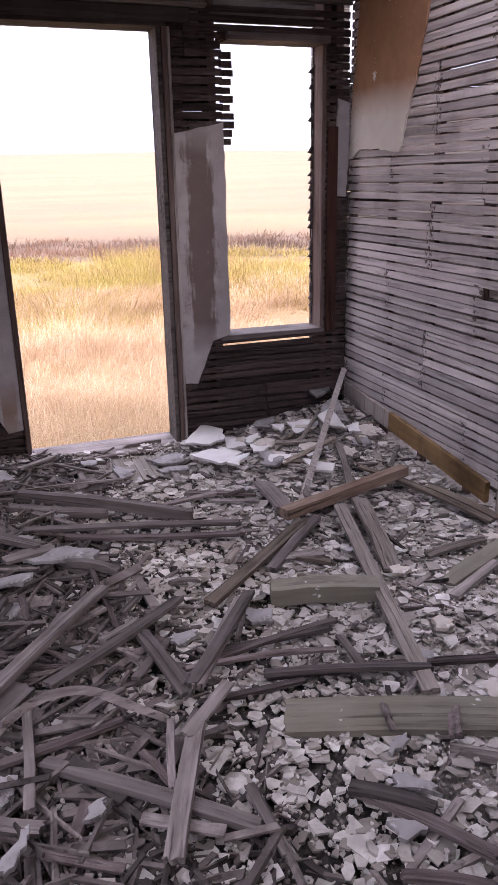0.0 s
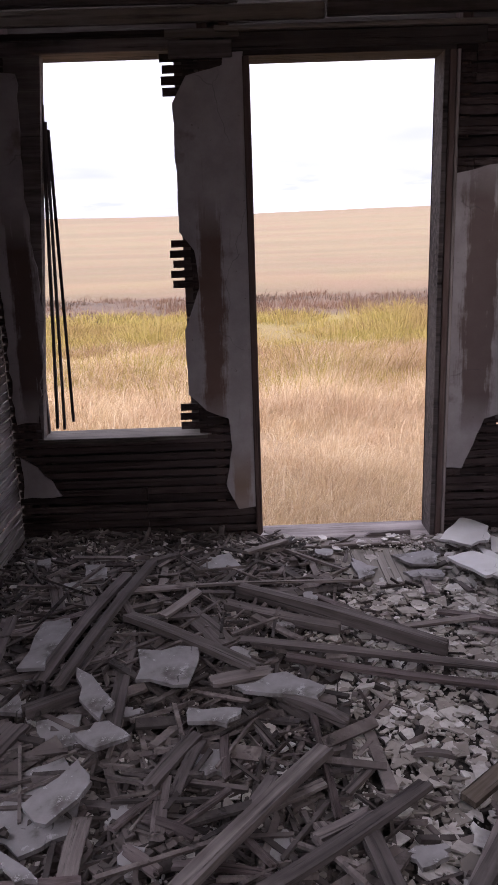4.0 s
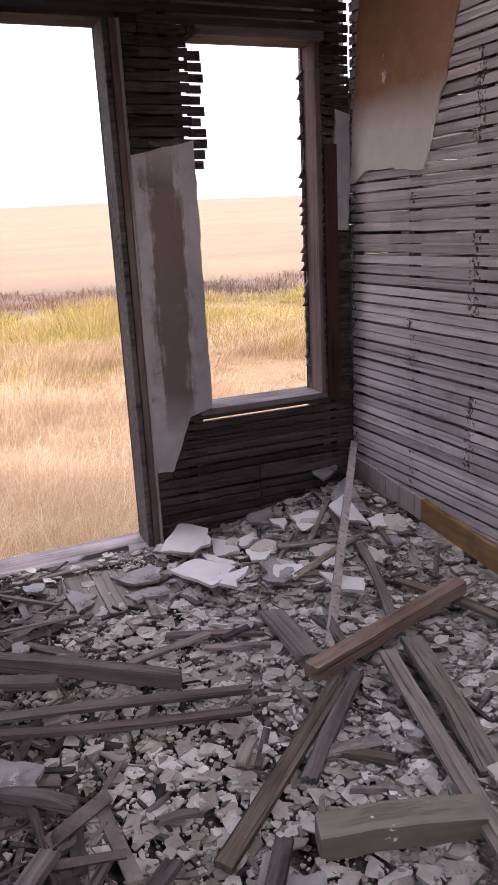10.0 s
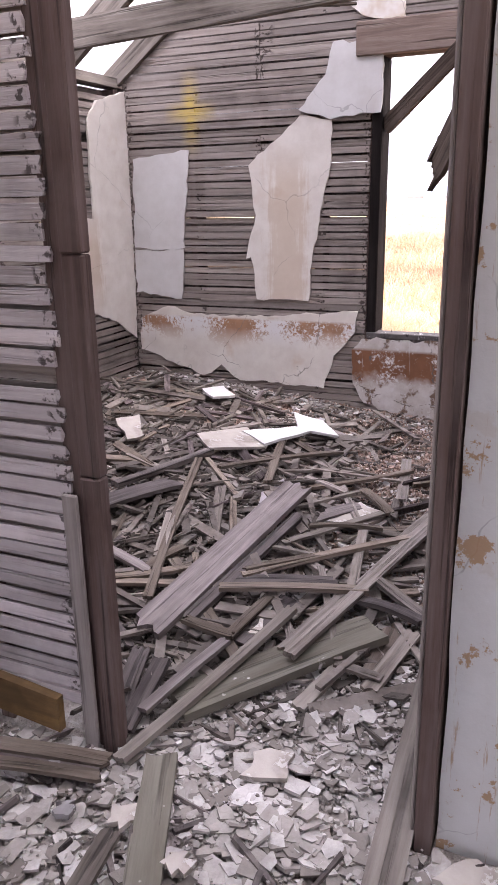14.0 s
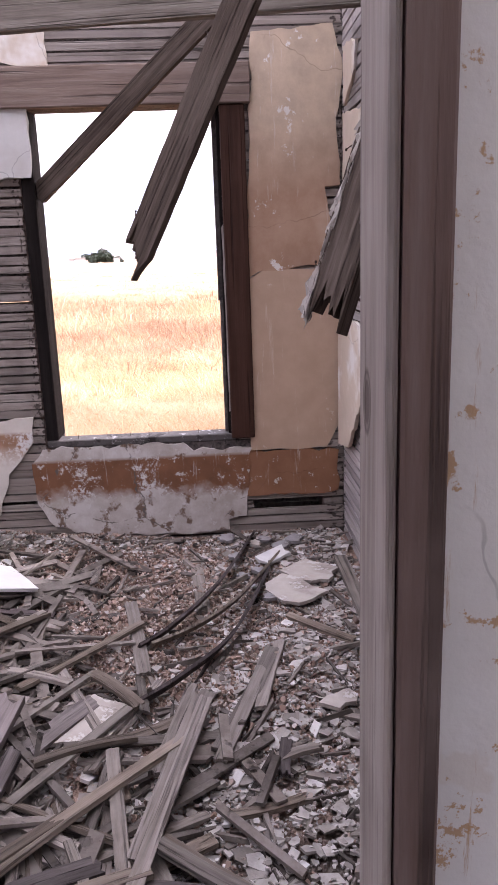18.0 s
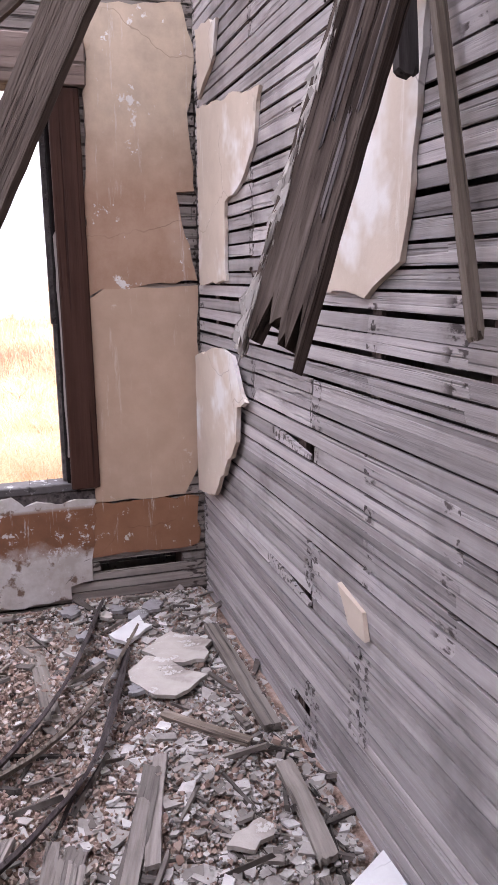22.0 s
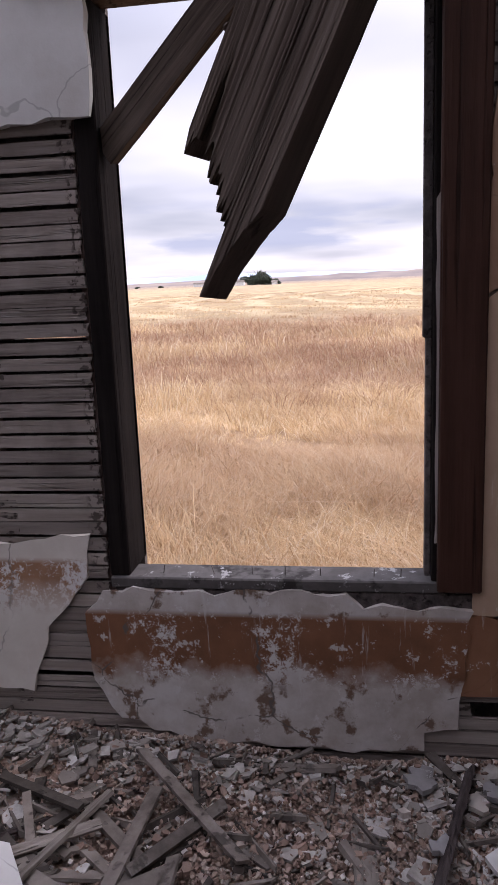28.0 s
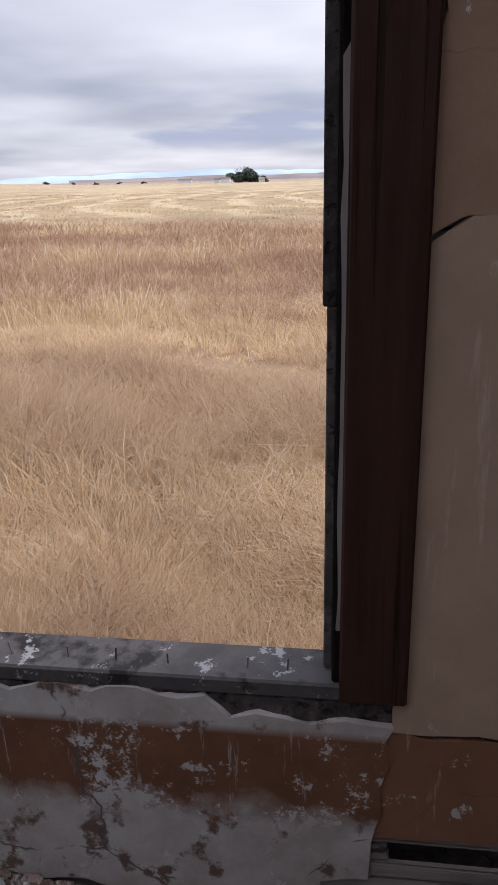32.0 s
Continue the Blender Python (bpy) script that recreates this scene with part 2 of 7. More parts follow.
def plaster(name, base, second, stain, stain_scale=2.2, stain_at=0.55, band=None, band_color=(0.3, 0.16, 0.09), streaks=0.0, under=(0.62, 0.6, 0.57), top=None, soft=0.14, scuff=(30.0, 0.66, 0.6), scratches=0.0, lines=0.4, fade=18, columns=()):
    """Old wall plaster in world-sized coordinates; band = (z0, z1): a painted dado that has flaked."""
    m, nt, bsdf = material(name)
    tc = nt.nodes.new("ShaderNodeTexCoord")
    vec = tc.outputs["Object"]
    big = noise_tex(nt, vec, stain_scale, 5, 0.6)
    mid = noise_tex(nt, vec, 9.0, 6, 0.65)
    fine = noise_tex(nt, vec, 90.0, 4, 0.6)
    c = mixed(nt, ramp(nt, mid, [(0.35, (0, 0, 0)), (0.65, (1, 1, 1))]), base, second)
    c = mixed(nt, ramp(nt, big, [(stain_at, (0, 0, 0)), (stain_at + soft, (1, 1, 1))]), c, stain)
    if streaks:
        mp = nt.nodes.new("ShaderNodeMapping")
        mp.inputs["Scale"].default_value = (7.5, 7.5, 0.28)
        nt.links.new(vec, mp.inputs[0])
        st = noise_tex(nt, mp.outputs[0], 1.0, 4, 0.6)
        c = mixed(nt, ramp(nt, st, [(0.52, (0, 0, 0)), (0.60, (streaks,) * 3)]), c, stain)
    sep = nt.nodes.new("ShaderNodeSeparateXYZ")
    nt.links.new(vec, sep.inputs[0])
    for axis, at, half, low, high, tint, amount in columns:
        # where rain has run down the wall: (0 for x or 1 for y, middle, half width, lowest, highest)
        run_map = nt.nodes.new("ShaderNodeMapping")
        run_map.inputs["Scale"].default_value = (38, 38, 3.0)
        nt.links.new(vec, run_map.inputs[0])
        ragged_n = math_node(nt, 'ADD', math_node(nt, 'MULTIPLY', noise_tex(nt, run_map.outputs[0], 1.0, 6, 0.7), 0.65), math_node(nt, 'MULTIPLY', mid, 0.35))
        near_run = math_node(nt, 'SUBTRACT', 1.0, math_node(nt, 'DIVIDE', math_node(nt, 'ABSOLUTE', math_node(nt, 'SUBTRACT', sep.outputs[axis], at)), half))
        lower = math_node(nt, 'MULTIPLY', math_node(nt, 'SUBTRACT', sep.outputs[2], low), 5.0, True)
        upper = math_node(nt, 'MULTIPLY', math_node(nt, 'SUBTRACT', high, sep.outputs[2]), 5.0, True)
        run = math_node(nt, 'MULTIPLY', math_node(nt, 'ADD', near_run, math_node(nt, 'MULTIPLY', math_node(nt, 'SUBTRACT', ragged_n, 0.5), 3.2)), 2.6, True)
        run = math_node(nt, 'MULTIPLY', run, math_node(nt, 'MULTIPLY', lower, upper))
        c = mixed(nt, math_node(nt, 'MULTIPLY', run, amount), c, tint)
    wob = math_node(nt, 'MULTIPLY', math_node(nt, 'SUBTRACT', big, 0.5), 0.16)
    z = math_node(nt, 'ADD', sep.outputs[2], wob)
    if band:
        z0, z1 = band
        inside = math_node(nt, 'MULTIPLY', math_node(nt, 'MULTIPLY', math_node(nt, 'SUBTRACT', z, z0), fade, True), math_node(nt, 'MULTIPLY', math_node(nt, 'SUBTRACT', z1, sep.outputs[2]), 60, True))
        paint = mixed(nt, ramp(nt, mid, [(0.3, (0, 0, 0)), (0.7, (1, 1, 1))]), band_color, tuple(v * 1.55 for v in band_color))
        flake = math_node(nt, 'ADD', math_node(nt, 'MULTIPLY', noise_tex(nt, vec, 3.6, 3, 0.5), 0.5), math_node(nt, 'MULTIPLY', noise_tex(nt, vec, 42.0, 9, 0.85), 0.5))
        paint = mixed(nt, ramp(nt, flake, [(0.508, (0, 0, 0)), (0.518, (1, 1, 1))]), paint, under)
        c = mixed(nt, inside, c, paint)
    if top:
        z0, zc, tc_color = top
        inside = math_node(nt, 'MULTIPLY', math_node(nt, 'SUBTRACT', z, z0), zc, True)
        paint = mixed(nt, ramp(nt, mid, [(0.3, (0, 0, 0)), (0.7, (1, 1, 1))]), tc_color, tuple(v * 1.4 for v in tc_color))
        flake = noise_tex(nt, vec, 8.0, 8, 0.7)
        paint = mixed(nt, ramp(nt, flake, [(0.64, (0, 0, 0)), (0.65, (1, 1, 1))]), paint, under)
        c = mixed(nt, inside, c, paint)
    vo = nt.nodes.new("ShaderNodeTexVoronoi")
    vo.feature = 'DISTANCE_TO_EDGE'
    vo.inputs["Scale"].default_value = 1.7
    warp = nt.nodes.new("ShaderNodeVectorMath")
    warp.operation = 'ADD'
    wn3 = node(nt, "ShaderNodeTexNoise", Scale=5.0, Detail=4.0)
    nt.links.new(vec, wn3.inputs["Vector"])
    half = nt.nodes.new("ShaderNodeVectorMath")
    half.operation = 'SCALE'
    half.inputs["Scale"].default_value = 0.16
    nt.links.new(wn3.outputs["Color"], half.inputs[0])
    nt.links.new(vec, warp.inputs[0]), nt.links.new(half.outputs[0], warp.inputs[1])
    nt.links.new(warp.outputs[0], vo.inputs["Vector"])
    line = math_node(nt, 'MULTIPLY', math_node(nt, 'SUBTRACT', 0.004, vo.outputs["Distance"]), 400, True)
    line = math_node(nt, 'MULTIPLY', line, math_node(nt, 'MULTIPLY', math_node(nt, 'SUBTRACT', big, 0.47), 12, True))
    c = mixed(nt, math_node(nt, 'MULTIPLY', line, lines), c, tuple(v * 0.3 for v in second))
    worn = noise_tex(nt, vec, scuff[0], 7, 0.72)
    c = mixed(nt, ramp(nt, worn, [(scuff[1], (0, 0, 0)), (scuff[1] + 0.02, (scuff[2],) * 3)]), c, under)
    if scratches:
        mp = nt.nodes.new("ShaderNodeMapping")
        mp.inputs["Scale"].default_value = (26, 26, 2.5)
        nt.links.new(vec, mp.inputs[0])
        sc = noise_tex(nt, mp.outputs[0], 1.0, 7, 0.75)
        c = mixed(nt, ramp(nt, sc, [(0.60, (0, 0, 0)), (0.66, (scratches,) * 3)]), c, under)
    nt.links.new(c, bsdf.inputs["Base Color"])
    bsdf.inputs["Roughness"].default_value = 0.9
    bsdf.inputs["Specular IOR Level"].default_value = 0.2
    h = math_node(nt, 'ADD', math_node(nt, 'MULTIPLY', mid, 0.7), math_node(nt, 'MULTIPLY', fine, 0.3))
    relief(nt, bsdf, h, 0.35, 0.006)
    return m


def rubble_mat(name, tones, rough=0.92):
    """Loose bits, each island with its own tone, dusty."""
    m, nt, bsdf = material(name)
    rnd = nt.nodes.new("ShaderNodeNewGeometry").outputs["Random Per Island"]
    c = ramp(nt, rnd, tones)
    tc = nt.nodes.new("ShaderNodeTexCoord")
    d = noise_tex(nt, tc.outputs["Object"], 22.0, 5, 0.65)
    c = mixed(nt, ramp(nt, d, [(0.38, (0.45, 0.45, 0.45)), (0.62, (0, 0, 0))]), c, (0.14, 0.125, 0.11))
    nt.links.new(c, bsdf.inputs["Base Color"])
    bsdf.inputs["Roughness"].default_value = rough
    bsdf.inputs["Specular IOR Level"].default_value = 0.25
    relief(nt, bsdf, noise_tex(nt, tc.outputs["Object"], 120.0, 4, 0.6), 0.35, 0.004)
    return m


LATH_DARK = wood("lath_dark", (0.022, 0.016, 0.0155), (0.08, 0.06, 0.058), (0.185, 0.154, 0.15), random_amount=0.5)
# front wall lath: its backlit shade is put into the dark colour
WALL_LATH_BACKLIT = wood("wall_lath_backlit", (0.016, 0.011, 0.0105), (0.05, 0.035, 0.033), (0.1, 0.078, 0.075), random_amount=0.5, nails=True, spec=0.06)
LATH_GREY = wood("lath_grey", (0.058, 0.047, 0.039), (0.175, 0.149, 0.129), (0.305, 0.27, 0.246), random_amount=0.5)
WALL_LATH_GREY = wood("wall_lath_grey", (0.18, 0.156, 0.15), (0.35, 0.312, 0.3), (0.5, 0.46, 0.446), along=(2.2, 45, 45), random_amount=0.34, nails=True, cracks=0.5, stains=0.7)
# paler copy of the grey wall lath; light on the partition put into colour
PARTITION_LATH_LIT = wood("lath_brightened", (0.31, 0.27, 0.268), (0.46, 0.408, 0.404), (0.57, 0.52, 0.515), along=(2.2, 45, 45), random_amount=0.3, nails=True, cracks=0.3, stains=0.6)
LATH_TAN = wood("lath_tan", (0.042, 0.03, 0.023), (0.145, 0.113, 0.089), (0.265, 0.222, 0.185), random_amount=0.5)
WALL_LATH_TAN = wood("wall_lath_tan", (0.13, 0.103, 0.09), (0.245, 0.207, 0.185), (0.35, 0.31, 0.285), along=(2.2, 45, 45), random_amount=0.28, nails=True, cracks=0.35, stains=0.6)
WALL_LATH_GABLE = wood("wall_lath_gable", (0.13, 0.103, 0.09), (0.245, 0.207, 0.185), (0.35, 0.31, 0.285), along=(2.2, 45, 45), random_amount=0.28, nails=True, cracks=0.35, stains=0.6, daub=(-0.43, 1.78))
BOARD_GREY = wood("board_grey", (0.045, 0.037, 0.031), (0.155, 0.131, 0.112), (0.27, 0.24, 0.212), along=(2.2, 38, 38), random_amount=0.4)
BOARD_SPLIT = wood("board_split", (0.016, 0.011, 0.009), (0.07, 0.052, 0.043), (0.16, 0.128, 0.108), along=(3.0, 80, 80), random_amount=0.1, rough=0.95, spec=0.04)
# darker copies of grey board and splinter, with the floor's shade in their colour
BOARD_SHADED = wood("board_shaded", (0.028, 0.022, 0.021), (0.115, 0.096, 0.09), (0.27, 0.236, 0.225), along=(2.2, 38, 38), random_amount=0.5)
SPLINTER_SHADED = wood("splinter_shaded", (0.018, 0.0135, 0.0125), (0.075, 0.061, 0.057), (0.21, 0.182, 0.172), along=(12, 12, 12), random_amount=0.7, shift=False, island=True)
BOARD_DARK = wood("board_dark", (0.02, 0.0165, 0.016), (0.078, 0.065, 0.062), (0.185, 0.16, 0.154), along=(2.2, 38, 38), random_amount=0.5)
BOARD_GREEN = wood("board_painted", (0.075, 0.066, 0.05), (0.135, 0.122, 0.095), (0.19, 0.176, 0.148), along=(2, 20, 20), random_amount=0.2, spots=1.0)
# near-black wood: the shade on inward faces is put into the colour
SHADED_WOOD = wood("shaded_wood", (0.004, 0.0032, 0.0032), (0.011, 0.009, 0.0088), (0.024, 0.02, 0.019), along=(30, 30, 1.6), random_amount=0.15, shift=False, spec=0.02)
TRIM_DARK = wood("trim_stained", (0.014, 0.007, 0.005), (0.044, 0.019, 0.013), (0.075, 0.036, 0.026), along=(30, 30, 1.6), random_amount=0.15, rough=0.6, shift=False)
JAMB_GREY = wood("jamb_grey", (0.138, 0.115, 0.104), (0.29, 0.25, 0.232), (0.4, 0.36, 0.34), along=(30, 30, 1.6), random_amount=0.15, shift=False)
JAMB_KNOTTY = wood("jamb_knotty", (0.14, 0.112, 0.1), (0.255, 0.215, 0.197), (0.34, 0.3, 0.28), along=(42, 42, 2.2), random_amount=0.1, shift=False, cracks=0.55, stains=0.4, knots=((0.069, -2.325, 1.267), (0.03, -2.325, 0.72), (0.05, -2.325, 1.72)))
POST_BROWN = wood("post_brown", (0.04, 0.024, 0.021), (0.1, 0.065, 0.056), (0.158, 0.122, 0.112), along=(34, 34, 1.8), random_amount=0.15, shift=False)
SIDING = wood("siding", (0.06, 0.05, 0.045), (0.12, 0.1, 0.09), (0.2, 0.18, 0.17), along=(1.8, 30, 30), random_amount=0.3, shift=False)
BASEBOARD = wood("baseboard_varnish", (0.07, 0.04, 0.02), (0.2, 0.116, 0.046), (0.27, 0.185, 0.1), along=(20, 2.0, 20), random_amount=0.1, rough=0.55, shift=False, stains=0.9)
BOARD_RUSSET = wood("board_russet", (0.06, 0.035, 0.025), (0.18, 0.118, 0.088), (0.28, 0.215, 0.175), along=(2.2, 38, 38), random_amount=0.2)
SPLINTER = wood("splinter", (0.04, 0.031, 0.026), (0.125, 0.104, 0.09), (0.23, 0.203, 0.182), along=(12, 12, 12), random_amount=0.6, shift=False, island=True)

PL_GREY = plaster("plaster_grey", (0.38, 0.35, 0.352), (0.3, 0.27, 0.272), (0.16, 0.12, 0.11), 3.4, 0.6, soft=0.1, scratches=0.25, under=(0.16, 0.12, 0.11), columns=((0, -2.055, 0.06, 0.55, 1.62, (0.12, 0.062, 0.042), 0.85), (0, -1.95, 0.05, 0.1, 0.5, (0.2, 0.125, 0.08), 0.8), (0, -0.865, 0.085, 0.5, 1.75, (0.105, 0.066, 0.056), 0.8), (0, -2.88, 0.06, 0.6, 1.6, (0.075, 0.045, 0.036), 0.9)))
PL_SLATE = plaster("plaster_slate", (0.27, 0.258, 0.26), (0.18, 0.168, 0.166), (0.1, 0.088, 0.083), 9.0, 0.55, soft=0.12, under=(0.42, 0.41, 0.41), scuff=(24.0, 0.6, 0.6), lines=0.9)
PL_WHITE = plaster("plaster_white", (0.68, 0.64, 0.59), (0.6, 0.55, 0.5), (0.5, 0.38, 0.29), 1.6, 0.6, columns=((1, -1.0, 0.13, 0.6, 1.6, (0.48, 0.35, 0.24), 0.5), (0, 2.3, 0.12, 0.7, 1.3, (0.45, 0.32, 0.21), 0.5)))
PL_WHITE2 = plaster("plaster_pale", (0.6, 0.59, 0.58), (0.54, 0.525, 0.51), (0.46, 0.415, 0.38), 1.8, 0.62)
PL_DADO = plaster("plaster_dado", (0.56, 0.53, 0.51), (0.4, 0.35, 0.315), (0.17, 0.115, 0.085), 11.0, 0.57, soft=0.05, band=(0.33, 0.535), band_color=(0.15, 0.07, 0.038), under=(0.58, 0.56, 0.55), scratches=0.5, scuff=(15.0, 0.6, 0.75), fade=16, lines=0.9)
PL_DADO2 = plaster("plaster_dado_patchy", (0.66, 0.62, 0.565), (0.58, 0.53, 0.48), (0.5, 0.36, 0.26), 2.6, 0.58, scratches=0.3, fade=9, lines=0.7, band=(0.5, 0.67), band_color=(0.26, 0.145, 0.088), under=(0.66, 0.64, 0.63))
SILL_PAINT = plaster("sill_paint", (0.07, 0.064, 0.062), (0.125, 0.115, 0.112), (0.03, 0.026, 0.025), 9.0, 0.52, soft=0.08, under=(0.36, 0.355, 0.355), scuff=(22.0, 0.6, 0.8))
PL_TAN = plaster("plaster_tan", (0.48, 0.345, 0.255), (0.43, 0.305, 0.222), (0.39, 0.275, 0.2), 1.4, 0.6, under=(0.6, 0.51, 0.43), scuff=(8.0, 0.64, 0.5), scratches=0.45, lines=0.0)
PL_BROWN = plaster("plaster_brown", (0.33, 0.205, 0.14), (0.4, 0.265, 0.19), (0.5, 0.385, 0.3), 1.5, 0.56, under=(0.66, 0.645, 0.63), scuff=(6.5, 0.61, 0.9), scratches=0.35, top=(1.62, 3.5, (0.40, 0.315, 0.24)))
PL_BROWNBAND = plaster("plaster_brownband", (0.27, 0.135, 0.078), (0.23, 0.11, 0.062), (0.32, 0.18, 0.115), 3.0, 0.62, under=(0.6, 0.56, 0.52), scuff=(16.0, 0.62, 0.8), scratches=0.5)
PL_STAINED = plaster("plaster_stained", (0.66, 0.62, 0.57), (0.6, 0.55, 0.5), (0.6, 0.56, 0.5), 1.7, 0.6, top=(1.72, 6, (0.27, 0.15, 0.09)))
PL_DUSTY = plaster("plaster_dusty", (0.44, 0.4, 0.358), (0.36, 0.32, 0.282), (0.25, 0.216, 0.188), 6.0, 0.52, soft=0.12, under=(0.54, 0.52, 0.49), scuff=(14.0, 0.58, 0.7))
PL_CREAM = plaster("plaster_cream", (0.58, 0.485, 0.395), (0.52, 0.43, 0.345), (0.68, 0.645, 0.605), 1.9, 0.54, soft=0.06, under=(0.75, 0.73, 0.7), scratches=0.3)

PL_PAINT = plaster("plaster_painted", (0.57, 0.56, 0.55), (0.53, 0.515, 0.5), (0.52, 0.49, 0.46), 5.0, 0.62, soft=0.02, under=(0.36, 0.22, 0.12), scuff=(9.0, 0.585, 0.9), scratches=0.8)
FLOOR_WOOD = wood("floor_wood", (0.1, 0.085, 0.07), (0.2, 0.175, 0.15), (0.28, 0.255, 0.23), along=(40, 2.5, 40), random_amount=0.25, shift=False)
CHIPS = rubble_mat("chips", [(0.0, (0.17, 0.148, 0.13)), (0.3, (0.31, 0.28, 0.254)), (0.62, (0.42, 0.39, 0.362)), (0.92, (0.5, 0.472, 0.446)), (1.0, (0.6, 0.58, 0.56))])
CRUMBS = rubble_mat("crumbs", [(0.0, (0.14, 0.083, 0.065)), (0.5, (0.33, 0.225, 0.177)), (0.85, (0.45, 0.365, 0.31)), (1.0, (0.6, 0.56, 0.53))])
m, nt, bsdf = material("dirt_bed_gap_shade")
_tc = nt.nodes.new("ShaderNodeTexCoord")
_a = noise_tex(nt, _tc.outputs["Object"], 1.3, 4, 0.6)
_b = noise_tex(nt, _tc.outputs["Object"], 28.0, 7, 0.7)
# near-room dirt is near-black: shade between the loose bits painted in
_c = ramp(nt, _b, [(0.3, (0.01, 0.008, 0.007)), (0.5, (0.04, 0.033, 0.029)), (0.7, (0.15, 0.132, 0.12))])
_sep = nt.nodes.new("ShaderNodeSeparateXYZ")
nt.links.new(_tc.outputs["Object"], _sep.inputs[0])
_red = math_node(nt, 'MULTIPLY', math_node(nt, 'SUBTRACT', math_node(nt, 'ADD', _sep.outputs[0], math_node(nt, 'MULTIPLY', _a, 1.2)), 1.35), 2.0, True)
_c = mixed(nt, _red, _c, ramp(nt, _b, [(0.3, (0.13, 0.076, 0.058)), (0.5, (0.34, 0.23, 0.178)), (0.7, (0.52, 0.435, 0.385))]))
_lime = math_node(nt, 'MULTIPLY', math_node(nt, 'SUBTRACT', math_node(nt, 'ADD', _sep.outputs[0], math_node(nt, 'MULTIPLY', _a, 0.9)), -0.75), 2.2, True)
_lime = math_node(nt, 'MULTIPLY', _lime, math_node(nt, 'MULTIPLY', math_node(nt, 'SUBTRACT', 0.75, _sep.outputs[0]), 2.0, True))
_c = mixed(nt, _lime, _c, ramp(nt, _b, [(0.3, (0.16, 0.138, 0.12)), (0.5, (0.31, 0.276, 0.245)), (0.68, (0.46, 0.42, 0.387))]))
nt.links.new(_c, bsdf.inputs["Base Color"])
bsdf.inputs["Roughness"].default_value = 0.95
relief(nt, bsdf, _b, 0.9, 0.02)
DIRT_GAP_SHADE = m

RUST = wood("rusty_iron", (0.02, 0.012, 0.009), (0.05, 0.03, 0.022), (0.08, 0.055, 0.045), random_amount=0.1, rough=0.7)
SPLINTER_PALE = wood("splinter_pale", (0.2, 0.17, 0.15), (0.42, 0.38, 0.34), (0.58, 0.54, 0.5), along=(12, 40, 40), random_amount=0.3, island=True, cracks=0.4)


# ---------- mesh helpers ----------
from mathutils.geometry import tessellate_polygon


def link_bm(name, bm, mat, parent=None, label="", smooth=False):
    me = bpy.data.meshes.new(name)
    bm.normal_update()
    bm.to_mesh(me)
    bm.free()
    if smooth:
        me.shade_smooth()
    me.materials.append(mat)
    ob = new(name, me)
    if parent is not None:
        ob.parent = parent
    if label:
        ob["label"] = label
    return ob


def part(name, bm, mat, parent, label="", smooth=False):
    return link_bm(name, bm, mat, parent, label, smooth)


def empty(name, label="", category="", group="", kind="", at=(0, 0, 0)):
    e = new(name)
    e.location = at
    return tagged(e, label, category, group, kind)


def box(x0, x1, y0, y1, z0, z1, bevel=0.0, bm=None, cuts=0, jit=0.0, rng=random):
    """An axis-aligned box with bevelled edges."""
    bm2 = bmesh.new()
    bmesh.ops.create_cube(bm2, size=1.0)
    for v in bm2.verts:
        v.co = Vector((x0 + (v.co.x + 0.5) * (x1 - x0), y0 + (v.co.y + 0.5) * (y1 - y0), z0 + (v.co.z + 0.5) * (z1 - z0)))
    if bevel:
        bmesh.ops.bevel(bm2, geom=list(bm2.edges), offset=bevel, segments=1, affect='EDGES')
    if jit:
        for v in bm2.verts:
            v.co += Vector((rng.uniform(-jit, jit), rng.uniform(-jit, jit), rng.uniform(-jit, jit)))
    if bm is None:
        return bm2
    me = bpy.data.meshes.new("tmp")
    bm2.to_mesh(me)
    bm2.free()
    bm.from_mesh(me)
    bpy.data.meshes.remove(me)
    return bm


